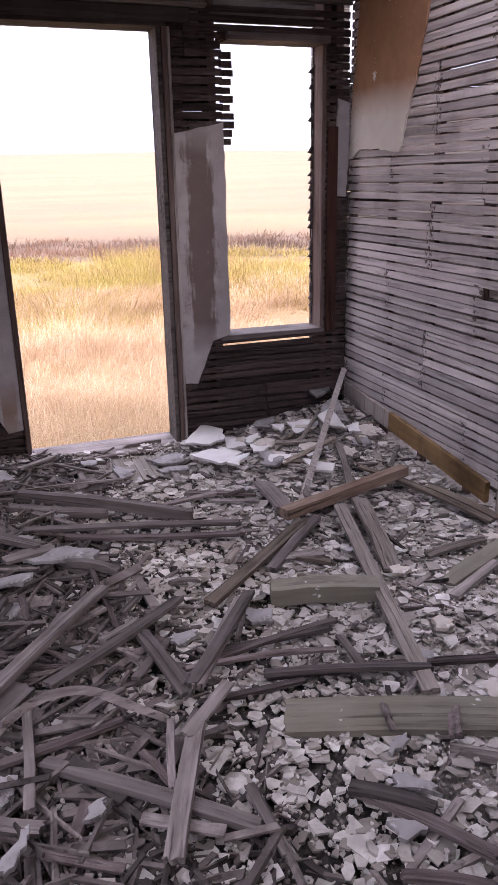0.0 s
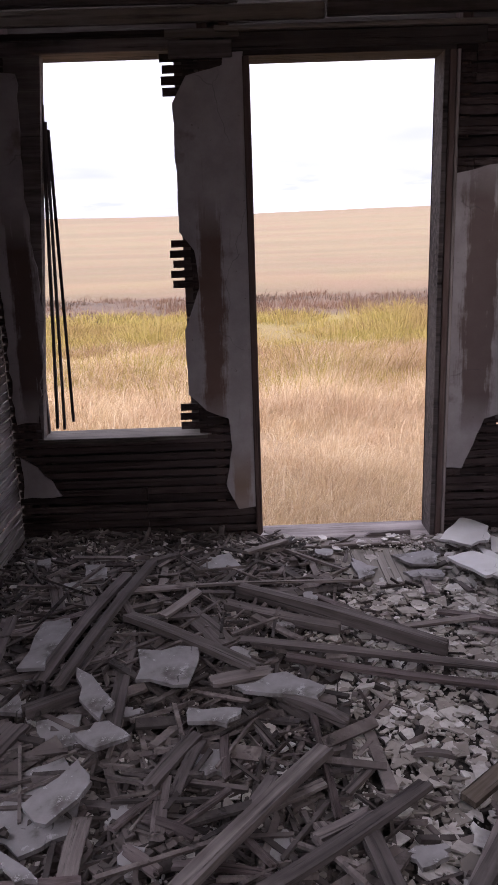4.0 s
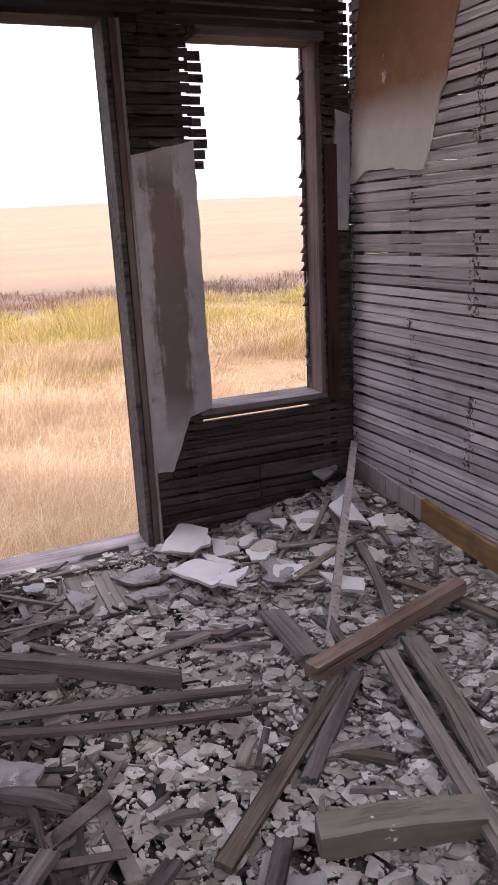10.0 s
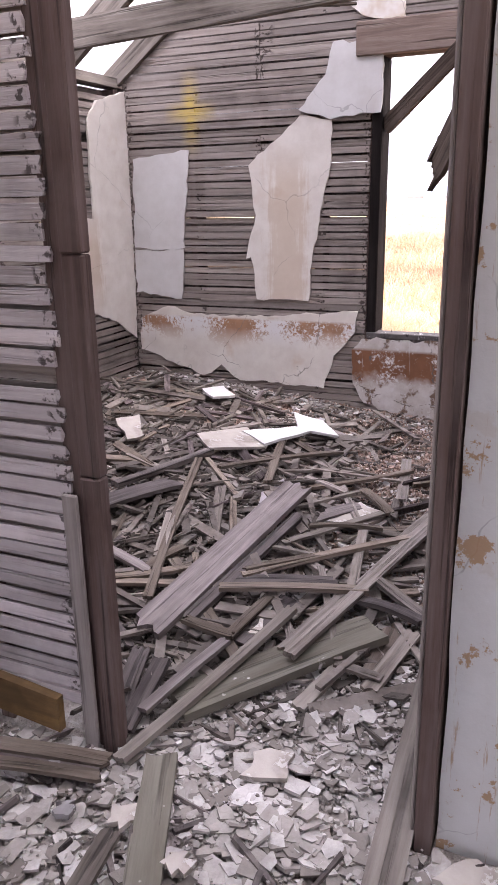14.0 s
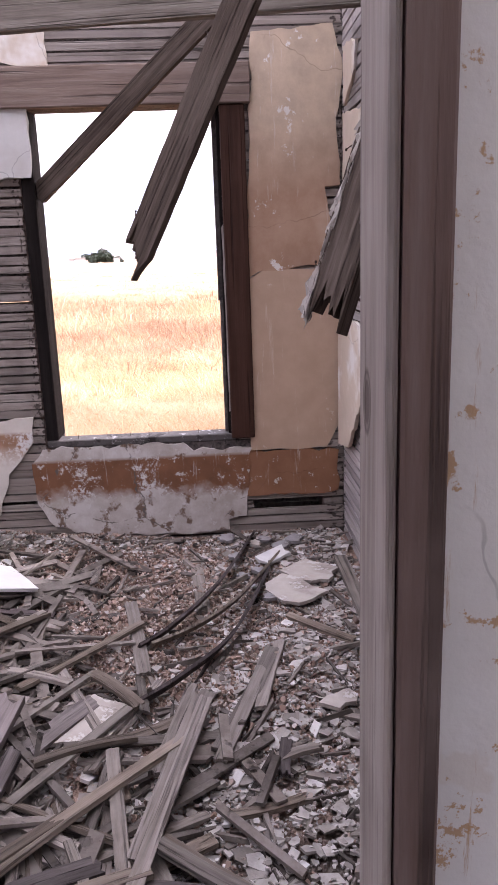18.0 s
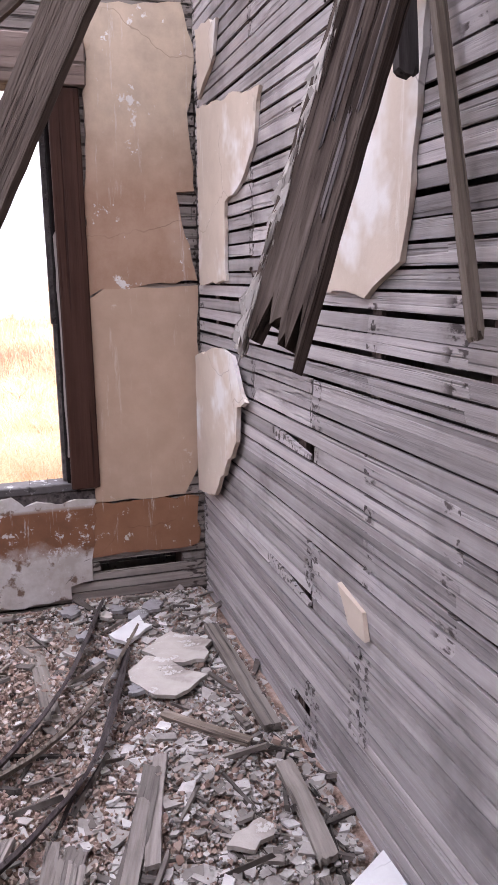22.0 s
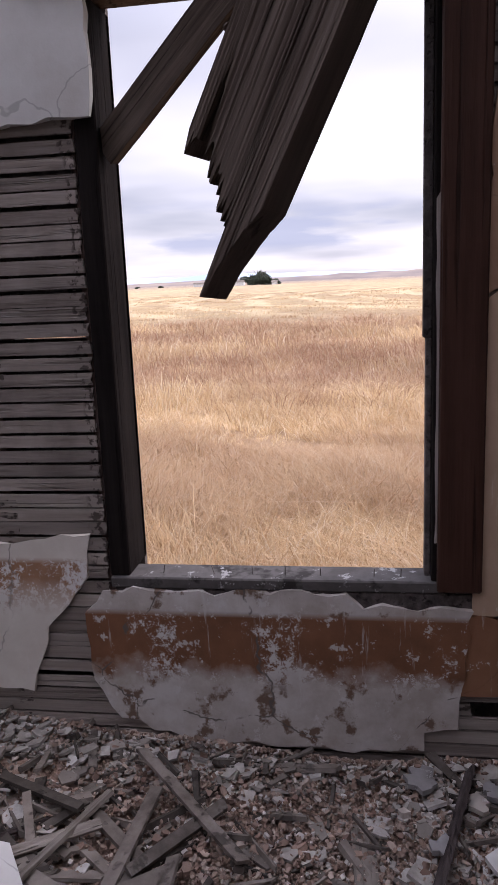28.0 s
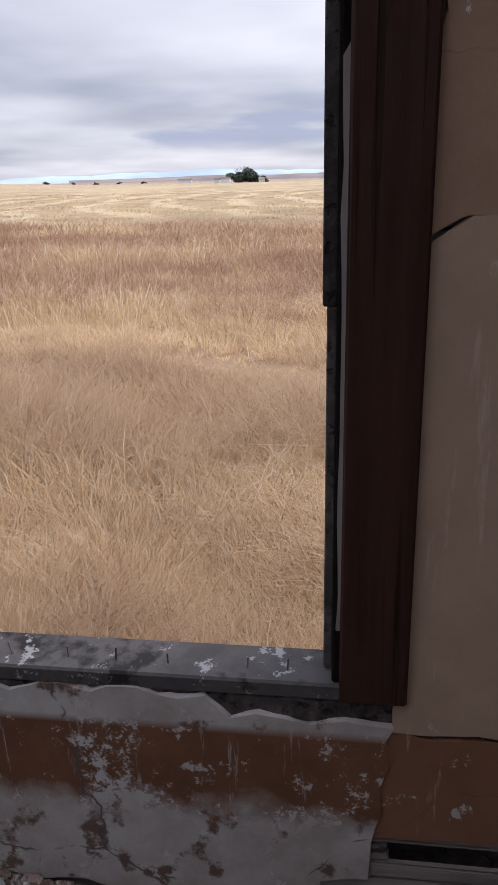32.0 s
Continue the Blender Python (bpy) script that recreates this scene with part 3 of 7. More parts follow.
def board_bm(length, width, thick, rng, ragged=0.0, warp=0.0, cup=0.0, n=10, taper=0.0, ends=(1, 1)):
    """A worn board along x, centred; ends may be splintered into teeth."""
    bm = bmesh.new()
    rows = (57 if ragged > 0.12 else 15 if ragged > 0.09 else 7) if ragged else 3
    grid = []
    ends_jag = [[(rng.uniform(0.1, 1.0) * ragged * ends[0]) for _ in range(rows)], [(rng.uniform(0.1, 1.0) * ragged * ends[1]) for _ in range(rows)]]
    if ragged > 0.12:
        # a torn end: one side runs out into a long sliver
        for j in range(rows):
            g = j / (rows - 1)
            step = 0.42 * (1 - g / 0.22) ** 0.6 if g < 0.22 else 0.0 if g < 0.26 else 0.34 + 0.04 * math.floor((g - 0.26) * 10) if g < 0.78 else 0.78 if g < 0.86 else 0.5
            ends_jag[0][j] = ends[0] * ragged * max(0.0, step + rng.uniform(-0.06, 0.08) * (g > 0.27))
    for i in range(n + 1):
        f = i / n
        w = width * (1 - taper * f)
        dy = warp * math.sin(f * math.pi) + rng.uniform(-1, 1) * width * 0.012
        dz = cup * math.sin(f * math.pi)
        row = []
        for side in (0.5, -0.5):
            for j in range(rows):
                g = j / (rows - 1)
                x = (f - 0.5) * length
                if ragged > 0.09 and i:
                    x = length / 2 - (1 - (i - 1) / (n - 1)) * (length - ragged * 1.05)
                if i == 0:
                    x += ends_jag[0][j]
                if i == n:
                    x -= ends_jag[1][j]
                row.append(bm.verts.new((x, (g - 0.5) * w + dy, side * thick + dz + rng.uniform(-1, 1) * thick * 0.03)))
        grid.append(row)
    for i in range(n):
        a, b = grid[i], grid[i + 1]
        for j in range(rows - 1):
            bm.faces.new((a[j], b[j], b[j + 1], a[j + 1]))
            bm.faces.new((a[rows + j], a[rows + j + 1], b[rows + j + 1], b[rows + j]))
        bm.faces.new((a[0], a[rows], b[rows], b[0]))
        bm.faces.new((a[rows - 1], b[rows - 1], b[2 * rows - 1], a[2 * rows - 1]))
    for r, flip in ((grid[0], False), (grid[-1], True)):
        for j in range(rows - 1):
            q = (r[j], r[j + 1], r[rows + j + 1], r[rows + j])
            bm.faces.new(q[::-1] if flip else q)
    bmesh.ops.recalc_face_normals(bm, faces=bm.faces)
    return bm


def between(p, q, roll=0.0):
    """The pose of a thing whose x axis runs from p to q, its z axis as near up as can be."""
    p, q = Vector(p), Vector(q)
    x = (q - p).normalized()
    up = Vector((0, 0, 1)) if abs(x.z) < 0.95 else Vector((0, 1, 0))
    y = up.cross(x).normalized()
    z = x.cross(y)
    m = Matrix((x, y, z)).transposed().to_4x4()
    return Matrix.Translation((p + q) / 2) @ m @ Matrix.Rotation(radians(roll), 4, 'X')


class Plane:
    """A wall's face: u along it, z up, d from its lath face out of the room (d < 0 stands into the room)."""

    def __init__(self, origin, u, out):
        self.o, self.u, self.n = Vector(origin), Vector(u), Vector(out)

    def at(self, u, z, d=0.0):
        return self.o + self.u * u + self.n * d + Vector((0, 0, z))


def slab(plane, pts, d0, d1, jag=0.0, step=0.05, seed=0, bulge=0.0):
    """A sheet with the outline pts in (u, z), from depth d0 to d1, its edge broken."""
    rng = random.Random(seed)
    ring = []
    for (a, b), (c, e) in zip(pts, pts[1:] + pts[:1]):
        n = max(1, int(math.hypot(c - a, e - b) / step)) if jag else 1
        for i in range(n):
            f = i / n
            j = jag if i else jag * 0.4
            ring.append((a + (c - a) * f + rng.uniform(-j, j), b + (e - b) * f + rng.uniform(-j, j)))
    bm = bmesh.new()
    cu, cz = sum(p[0] for p in ring) / len(ring), sum(p[1] for p in ring) / len(ring)
    front = [bm.verts.new(plane.at(u, z, d0)) for u, z in ring]
    back = [bm.verts.new(plane.at(cu + (u - cu) * 1.0 + rng.uniform(-1, 1) * jag * 0.5, z + rng.uniform(-1, 1) * jag * 0.5, d1)) for u, z in ring]
    for i in range(len(ring)):
        k = (i + 1) % len(ring)
        bm.faces.new((front[i], back[i], back[k], front[k]))
    for a, c, e in tessellate_polygon([[Vector((u, z, 0)) for u, z in ring]]):
        bm.faces.new((front[a], front[c], front[e]))
        bm.faces.new((back[e], back[c], back[a]))
    bmesh.ops.recalc_face_normals(bm, faces=bm.faces)
    return bm


def subtract(spans, a, b):
    out = []
    for s, e in spans:
        if b <= s or a >= e:
            out.append((s, e))
        else:
            if a > s:
                out.append((s, a))
            if b < e:
                out.append((b, e))
    return out


# ---------- plan (metres) ----------
XE, YS = 2.75, -2.775         # lath faces of the east and south walls of the far room
XW, YB = -3.00, -4.90         # west and back walls of the near room
PX, PT = 0.0, 0.05            # near face of the partition, and its depth
POST_Y, JAMB_Y, JAMB_E = -1.62, -2.325, 0.10
DOOR = (-1.86, -1.06, 0.02, 2.145)
LWIN = (-2.86, -2.18, 0.555, 2.17)
RWIN = (-0.72, -0.165, 0.61, 2.10)
EWIN = (-2.26, -1.51, 0.62, 1.975)
TOP1, EAVE, SLOPE = 2.62, 1.98, 0.73
WT = 0.13                     # depth of the outer walls behind the lath

N1 = Plane((0, 0, 0), (1, 0, 0), (0, 1, 0))
E1 = Plane((XE, 0, 0), (0, 1, 0), (1, 0, 0))
S1 = Plane((0, YS, 0), (1, 0, 0), (0, -1, 0))
P1 = Plane((PX, 0, 0), (0, 1, 0), (1, 0, 0))
P2 = Plane((PX + PT, 0, 0), (0, 1, 0), (-1, 0, 0))
W1 = Plane((XW, 0, 0), (0, 1, 0), (-1, 0, 0))

# one lath mesh in a few worn variants, 1 m long
LATHS = {}
LATH_WIDTH = [0.84, 1.0]


def lath_mesh(mat, kind):
    key = (mat.name, kind)
    if key not in LATHS:
        rng = random.Random(kind * 7 + 1)
        bm = board_bm(1.0, 0.0345, 0.008, rng, n=4)
        for v in bm.verts:
            if abs(abs(v.co.x) - 0.5) < 1e-4:
                v.co.x += rng.uniform(-0.006, 0.004)
        me = bpy.data.meshes.new("lath")
        bm.to_mesh(me)
        bm.free()
        me.materials.append(mat)
        LATHS[key] = me
    return LATHS[key]


def lath(wall, plane, u0, u1, z, mat, rng, d=0.004, tilt=0.0):
    ob = new("lath", lath_mesh(mat, rng.randrange(5)))
    a, b = plane.at(u0, z, d), plane.at(u1, z + tilt, d)
    x = (b - a).normalized()
    n = plane.n
    y = n.cross(x)
    m = Matrix((x, y, n)).transposed().to_4x4()
    ob.parent = wall
    ob.matrix_world = Matrix.Translation((a + b) / 2) @ m @ Matrix.Rotation(radians(rng.uniform(-3, 3)), 4, 'X') @ Matrix.Diagonal(((b - a).length, rng.uniform(*LATH_WIDTH), 1, 1))
    return ob


def lath_field(wall, plane, u0, u1, z0, z1, mat, seed, pitch=0.0405, openings=(), joints=(), drop=0.0, gaps=(), poke=0.0, ztop=None, sag=0.0, frayed=0.0):
    """Courses of lath, cut at openings; joints = (a, b, ...): where lengths may butt, in turns of eight courses."""
    rng = random.Random(seed)
    n = int((z1 - z0) / pitch)
    for i in range(n):
        z = z0 + (i + 0.5) * pitch + rng.uniform(-0.003, 0.003)
        spans = [(u0 + rng.uniform(-frayed, frayed), u1)]
        if ztop:
            lo, hi = ztop(z)
            spans = [(max(u0, lo), min(u1, hi))]
            if spans[0][1] - spans[0][0] < 0.05:
                continue
        for a, b, c, e in openings:
            if c - 0.01 < z < e + 0.01:
                pk = rng.uniform(0, poke)
                spans = subtract(spans, a + rng.uniform(0, poke), b - pk)
        for a, b, c, e in gaps:
            if c < z < e:
                spans = subtract(spans, a + rng.uniform(-0.01, 0.01), b + rng.uniform(-0.01, 0.01))
        js = [j for k, j in enumerate(joints) if (i // 7 + k) % 2 == 0]
        for s, e in spans:
            cuts = [s] + [j + rng.uniform(-0.004, 0.004) for j in js if s + 0.08 < j < e - 0.08] + [e]
            for a, b in zip(cuts, cuts[1:]):
                if b - a < 0.03 or rng.random() < drop:
                    continue
                lath(wall, plane, a + rng.uniform(0, 0.005), b - rng.uniform(0, 0.005), z, mat, rng, tilt=rng.uniform(-0.003, 0.003) + sag * (b - a))


def siding(name, plane, u0, u1, z0, z1, openings, label, kind="structure", board=0.14, d=WT, ztop=None, seed=0):
    """The outer skin: boards one above the other with small gaps, cut at the openings."""
    rng = random.Random(seed)
    bm = bmesh.new()
    n = int(math.ceil((z1 - z0) / board))
    for i in range(n):
        a, b = z0 + i * board, min(z1, z0 + (i + 1) * board)
        spans = [(u0, u1)]
        if ztop:
            spans = [ztop((a + b) / 2)]
            if spans[0][1] <= spans[0][0]:
                continue
        for p, q, c, e in openings:
            if c < b - 0.02 and e > a + 0.02:
                spans = subtract(spans, p, q)
        for s, e in spans:
            lo = max(a, *[o[3] for o in openings if o[0] < (s + e) / 2 < o[1] and o[3] < b] or [a])
            p0, p1 = plane.at(s, lo + 0.0015, d), plane.at(e, b - 0.0015, d + 0.02)
            box(min(p0.x, p1.x), max(p0.x, p1.x), min(p0.y, p1.y), max(p0.y, p1.y), p0.z, p1.z, 0, bm)
    ob = link_bm(name, bm, SIDING)
    return tagged(ob, label, "wall", kind=kind)


def stud(wall, plane, u, z0, z1, d0=0.012, d1=None, w=0.045, mat=None, name="stud"):
    d1 = WT - 0.002 if d1 is None else d1
    p0, p1 = plane.at(u - w / 2, z0, d0), plane.at(u + w / 2, z1, d1)
    return part(name, box(min(p0.x, p1.x), max(p0.x, p1.x), min(p0.y, p1.y), max(p0.y, p1.y), z0, z1, 0.003), mat or POST_BROWN, wall)


def rail(wall, plane, u0, u1, z, h=0.045, d0=0.012, d1=None, mat=None, name="rail"):
    d1 = WT - 0.002 if d1 is None else d1
    p0, p1 = plane.at(u0, z - h / 2, d0), plane.at(u1, z + h / 2, d1)
    return part(name, box(min(p0.x, p1.x), max(p0.x, p1.x), min(p0.y, p1.y), max(p0.y, p1.y), p0.z, p1.z, 0.003), mat or POST_BROWN, wall)


def patch(wall, plane, pts, mat, seed, label="", jag=0.008, d0=-0.012, d1=-0.0015, step=0.04):
    return part("plaster_patch", slab(plane, pts, d0, d1, jag, step, seed), mat, wall, label)


# ---------- walls ----------
def gable(z):
    """Limits of the east wall's boarding: the roof climbs from the eave towards the south."""
    return (YS, 0.0) if z < EAVE else (YS, -(z - EAVE) / SLOPE)


def gable_out(z):
    return (YS - 0.13, WT) if z < EAVE + 0.1 else (YS - 0.13, -(z - EAVE - 0.1) / SLOPE)


wall_north = siding("wall_north", N1, XW - WT, PX + PT, -0.6, TOP1, [DOOR, LWIN, RWIN], "weathered board front wall with bare lath inside", seed=1)
for u in (LWIN[0] - 0.03, LWIN[1] + 0.13, DOOR[0] - 0.10, DOOR[1] + 0.10, RWIN[0] - 0.06, RWIN[1] + 0.03, -0.06, XW + 0.03):
    stud(wall_north, N1, u, 0.0, TOP1 - 0.1)
for a, b, z in ((LWIN[0], LWIN[1] + 0.1, LWIN[2] - 0.025), (RWIN[0], RWIN[1], RWIN[2] - 0.025), (LWIN[0], LWIN[1] + 0.1, LWIN[3] + 0.03), (RWIN[0], RWIN[1], RWIN[3] + 0.03)):
    rail(wall_north, N1, a, b, z)
lath_field(wall_north, N1, XW, -0.004, 0.03, 2.26, WALL_LATH_BACKLIT, 11, openings=[(DOOR[0] - 0.02, DOOR[1] + 0.03, -1, DOOR[3] + 0.08), (LWIN[0] - 0.005, LWIN[1] + 0.04, LWIN[2], LWIN[3] + 0.03), (RWIN[0] - 0.005, RWIN[1] + 0.02, RWIN[2], RWIN[3] + 0.02)], joints=(-2.4, -0.92, -0.5), drop=0.02)
# door frame, window stops and the boards over the openings
door_1 = tagged(new("door_1"), "empty weathered door frame in the front wall", "doorway", kind="structure")
part("jamb", box(DOOR[1], DOOR[1] + 0.022, -0.012, WT + 0.02, 0.0, DOOR[3], 0.002), BOARD_DARK, door_1, "dark weathered jamb board")
part("stop", box(DOOR[1] + 0.024, DOOR[1] + 0.05, -0.02, 0.03, 0.0, DOOR[3], 0.002), POST_BROWN, door_1)
part("casing", box(DOOR[1] + 0.052, DOOR[1] + 0.066, -0.024, -0.004, 0.0, DOOR[3], 0.002), JAMB_GREY, door_1)
part("jamb", box(DOOR[0] - 0.03, DOOR[0], -0.02, WT + 0.02, 0.0, DOOR[3], 0.003), POST_BROWN, door_1, "dark jamb board")
part("head_jamb", box(DOOR[0] - 0.03, DOOR[1] + 0.05, -0.012, WT + 0.02, DOOR[3], DOOR[3] + 0.03, 0.002), BOARD_DARK, door_1)
part("head_casing", box(DOOR[0] - 0.1, DOOR[1] + 0.17, -0.03, -0.002, DOOR[3] + 0.02, DOOR[3] + 0.085, 0.004), BOARD_DARK, door_1)
part("cap_moulding", box(DOOR[0] - 0.14, DOOR[1] + 0.25, -0.055, -0.002, DOOR[3] + 0.088, DOOR[3] + 0.105, 0.003), BOARD_GREY, door_1)
part("threshold", box(DOOR[0] - 0.02, DOOR[1] + 0.02, -0.09, WT + 0.06, -0.005, 0.022, 0.004), BOARD_SHADED, door_1, "worn grey threshold plank")
window_1 = tagged(new("window_1"), "empty front window with a leaning broken stop", "window", kind="structure")
part("window_sill", box(LWIN[0] - 0.03, LWIN[1] + 0.08, 0.0, WT + 0.05, LWIN[2] - 0.03, LWIN[2] - 0.002, 0.003), BOARD_GREY, window_1)
part("stile", slab(N1, [(LWIN[0] - 0.03, LWIN[2]), (LWIN[0], LWIN[2]), (LWIN[0] + 0.145, LWIN[3]), (LWIN[0] - 0.03, LWIN[3])], 0.002, 0.06), BOARD_DARK, window_1, "dark stile leaning inward at the top")
part("head", box(LWIN[0] - 0.05, LWIN[1] + 0.04, -0.03, WT, LWIN[3], LWIN[3] + 0.05, 0.003), BOARD_DARK, window_1)
for k, (u, z, w) in enumerate(((-2.80, 0.60, 0.018), (-2.77, 0.585, 0.014), (-2.728, 0.64, 0.012))):
    ob = link_bm("loose_stop", board_bm(1.4 - 0.06 * k, w, 0.012, random.Random(90 + k), ragged=0.02, ends=(1, 0)), BOARD_DARK, window_1)
    ob.matrix_world = between((u, 0.04 + 0.01 * k, z), (-2.735 + 0.008 * k, 0.05, 1.99 - 0.06 * k), 90)
window_2 = tagged(new("window_2"), "empty front window with ragged lath ends", "window", kind="structure")
part("window_sill", box(RWIN[0] - 0.05, RWIN[1] + 0.03, -0.002, WT + 0.05, RWIN[2] - 0.03, RWIN[2] - 0.002, 0.003), BOARD_DARK, window_2)
part("stile", box(RWIN[1], RWIN[1] + 0.028, 0.0, WT + 0.02, RWIN[2], RWIN[3] - 0.1, 0.002), POST_BROWN, window_2, "weathered brown window stile")
part("casing", box(RWIN[1] + 0.03, RWIN[1] + 0.09, -0.02, -0.002, RWIN[2] - 0.02, RWIN[3] - 0.4, 0.003), TRIM_DARK, window_2)
part("head", box(RWIN[0] + 0.02, RWIN[1] + 0.03, -0.03, WT, RWIN[3], RWIN[3] + 0.035, 0.003), BOARD_DARK, window_2)
rng = random.Random(5)
for k in range(11):
    z = RWIN[3] - 0.07 - k * 0.0405
    lath(wall_north, N1, RWIN[0] - 0.02, RWIN[0] + rng.uniform(0.03, 0.055), z, WALL_LATH_BACKLIT, rng, d=0.006)
for k in range(34):
    z = RWIN[2] + 0.03 + k * 0.0405
    part("shingle_edge", slab(N1, [(RWIN[1] - rng.uniform(0.004, 0.035), z), (RWIN[1] + 0.02, z - 0.01), (RWIN[1] + 0.02, z + 0.035), (RWIN[1] - rng.uniform(0.0, 0.02), z + 0.036)], WT - 0.02, WT - 0.008), BOARD_DARK, wall_north)
for z0, n, w in ((1.24, 5, 0.07), (0.60, 3, 0.05), (2.02, 4, 0.06)):
    for k in range(n):
        z = z0 + k * 0.043
        lath(wall_north, N1, LWIN[1] - rng.uniform(0.035, 0.05), LWIN[1] + w + 0.03, z, WALL_LATH_BACKLIT, rng, d=0.006)
# boards above the front openings
for k, (u0, u1, z0, z1, mat, d) in enumerate(((XW, -1.55, 2.275, 2.335, BOARD_GREY, -0.004), (-1.54, -0.0, 2.285, 2.35, BOARD_DARK, 0.002), (XW, -1.9, 2.345, 2.45, BOARD_DARK, 0.0), (-1.88, -1.25, 2.36, 2.46, BOARD_DARK, -0.006), (-1.24, 0.0, 2.36, 2.44, BOARD_DARK, 0.0), (XW, 0.0, 2.46, 2.6, BOARD_DARK, 0.0))):
    part("board", box(u0, u1, d - 0.012, d + 0.012, z0, z1, 0.003), mat, wall_north)
part("block", box(-2.19, -1.93, -0.035, -0.006, 2.14, 2.205, 0.004), BOARD_DARK, wall_north)
part("block", box(-2.20, -1.90, -0.04, -0.012, 2.21, 2.245, 0.004), BOARD_GREY, wall_north)

wall_north_far = siding("wall_north_far", N1, PX + PT, XE + WT, -0.6, 1.93, [], "low eave wall of bare lath", seed=9)
for u in (0.3, 0.7, 1.1, 1.5, 1.9, 2.3, 2.7):
    stud(wall_north_far, N1, u, 0.0, 1.92)
lath_field(wall_north_far, N1, PX + PT, XE, 0.05, 1.90, WALL_LATH_TAN, 12, joints=(1.2, 1.6, 2.3), drop=0.03, gaps=[(2.1, 2.5, 1.62, 1.66)])

wall_east = siding("wall_east", E1, YS - 0.1, WT, -0.6, 3.9, [EWIN], "gable end wall of bare lath with plaster remnants", seed=2, ztop=gable_out)
for u in (-0.03, -0.42, -0.82, -1.18, EWIN[1] + 0.05, EWIN[0] - 0.05, -2.70):
    stud(wall_east, E1, u, 0.0, EAVE - 0.06)
rail(wall_east, E1, EWIN[0], EWIN[1], EWIN[2] - 0.075, 0.09)
rail(wall_east, E1, EWIN[0] - 0.1, EWIN[1] + 0.1, EWIN[3] + 0.03, 0.045)
LATH_WIDTH[:] = [0.84, 0.97]
lath_field(wall_east, E1, YS, 0.0, 0.03, 2.35, WALL_LATH_GABLE, 13, pitch=0.0385, openings=[(EWIN[0] - 0.04, EWIN[1] + 0.058, EWIN[2] - 0.05, EWIN[3] + 0.05)], joints=(-0.45, -0.85, -1.22), ztop=gable, gaps=[(-2.68, -2.36, 0.265, 0.305)])
lath_field(wall_east, E1, YS, 0.0, 2.35, 3.9, BOARD_GREY, 23, pitch=0.06, joints=(-1.0, -1.6), ztop=gable)
window_3 = tagged(new("window_3"), "empty gable window with dark stained casing", "window", kind="structure")
part("casing", box(XE - 0.03, XE - 0.004, EWIN[0] - 0.115, EWIN[0] - 0.012, 0.60, EWIN[3], 0.004), TRIM_DARK, window_3, "dark stained vertical casing")
part("head_casing", box(XE - 0.04, XE - 0.003, EWIN[0] - 0.14, -1.375, EWIN[3] + 0.002, EWIN[3] + 0.155, 0.005), wood("head_board", (0.10, 0.07, 0.055), (0.2, 0.145, 0.12), (0.27, 0.215, 0.19), along=(14, 2.2, 34), random_amount=0.1, shift=False), window_3, "weathered wide head board")
part("jamb", box(XE - 0.002, XE + WT + 0.02, EWIN[1], EWIN[1] + 0.052, EWIN[2], EWIN[3], 0.003), SHADED_WOOD, window_3, "jamb board coloured near-black for shade")
part("jamb", box(XE - 0.006, XE + WT + 0.02, EWIN[0] - 0.022, EWIN[0], EWIN[2], EWIN[3], 0.003), SHADED_WOOD, window_3)
part("stop", box(XE + 0.03, XE + 0.06, EWIN[0], EWIN[0] + 0.014, EWIN[2], 1.2, 0.002), BOARD_DARK, window_3)
part("split_strip", slab(E1, [(EWIN[0] - 0.024, 0.72), (EWIN[0] - 0.006, 0.72), (EWIN[0] - 0.004, 1.5), (EWIN[0] - 0.014, 1.52)], -0.014, -0.008, 0.002, 0.06, 12), JAMB_GREY, window_3, "pale split strip beside the casing")
part("stop", box(XE + 0.03, XE + 0.06, EWIN[0], EWIN[0] + 0.02, 1.2, EWIN[3], 0.002), BOARD_DARK, window_3)
part("window_sill", box(XE - 0.012, XE + 0.085, EWIN[0] - 0.03, EWIN[1] + 0.05, EWIN[2] - 0.03, EWIN[2], 0.004), SILL_PAINT, window_3, "worn grey sill with flaked paint")
part("apron", box(XE - 0.008, XE + 0.02, EWIN[0] - 0.13, EWIN[1] + 0.04, EWIN[2] - 0.075, EWIN[2] - 0.032, 0.003), BOARD_DARK, window_3)
for k in range(7):
    y = EWIN[0] + 0.05 + k * 0.1 + random.uniform(-0.03, 0.03)
    ob = link_bm("nail", board_bm(0.022, 0.0022, 0.0022, random.Random(k)), BOARD_DARK, window_3)
    ob.matrix_world = between((XE + 0.02, y, EWIN[2] - 0.002), (XE + 0.02 + random.uniform(-0.006, 0.006), y + random.uniform(-0.008, 0.008), EWIN[2] + 0.02))

wall_south = siding("wall_south", S1, PX, XE + WT, -0.1, 3.7, [], "long inner wall of closely nailed grey lath", seed=3, d=0.11)
for i in range(8):
    stud(wall_south, S1, 0.14 + 0.4 * i, 0.0, 3.5, d1=0.108)
LATH_WIDTH[:] = [0.85, 0.93]
lath_field(wall_south, S1, 0.16, XE, 0.06, 0.74, WALL_LATH_GREY, 24, pitch=0.0358, joints=(1.645, 1.36), gaps=[(1.645, 1.76, 0.2, 0.236), (1.645, 1.95, 0.53, 0.565)])
LATH_WIDTH[:] = [0.97, 1.12]
lath_field(wall_south, S1, 0.16, XE, 0.706, 1.121, WALL_LATH_GREY, 14, pitch=0.0415, joints=(1.36, 1.645, 1.0, 2.1), gaps=[(1.645, 1.9, 0.915, 0.955)])
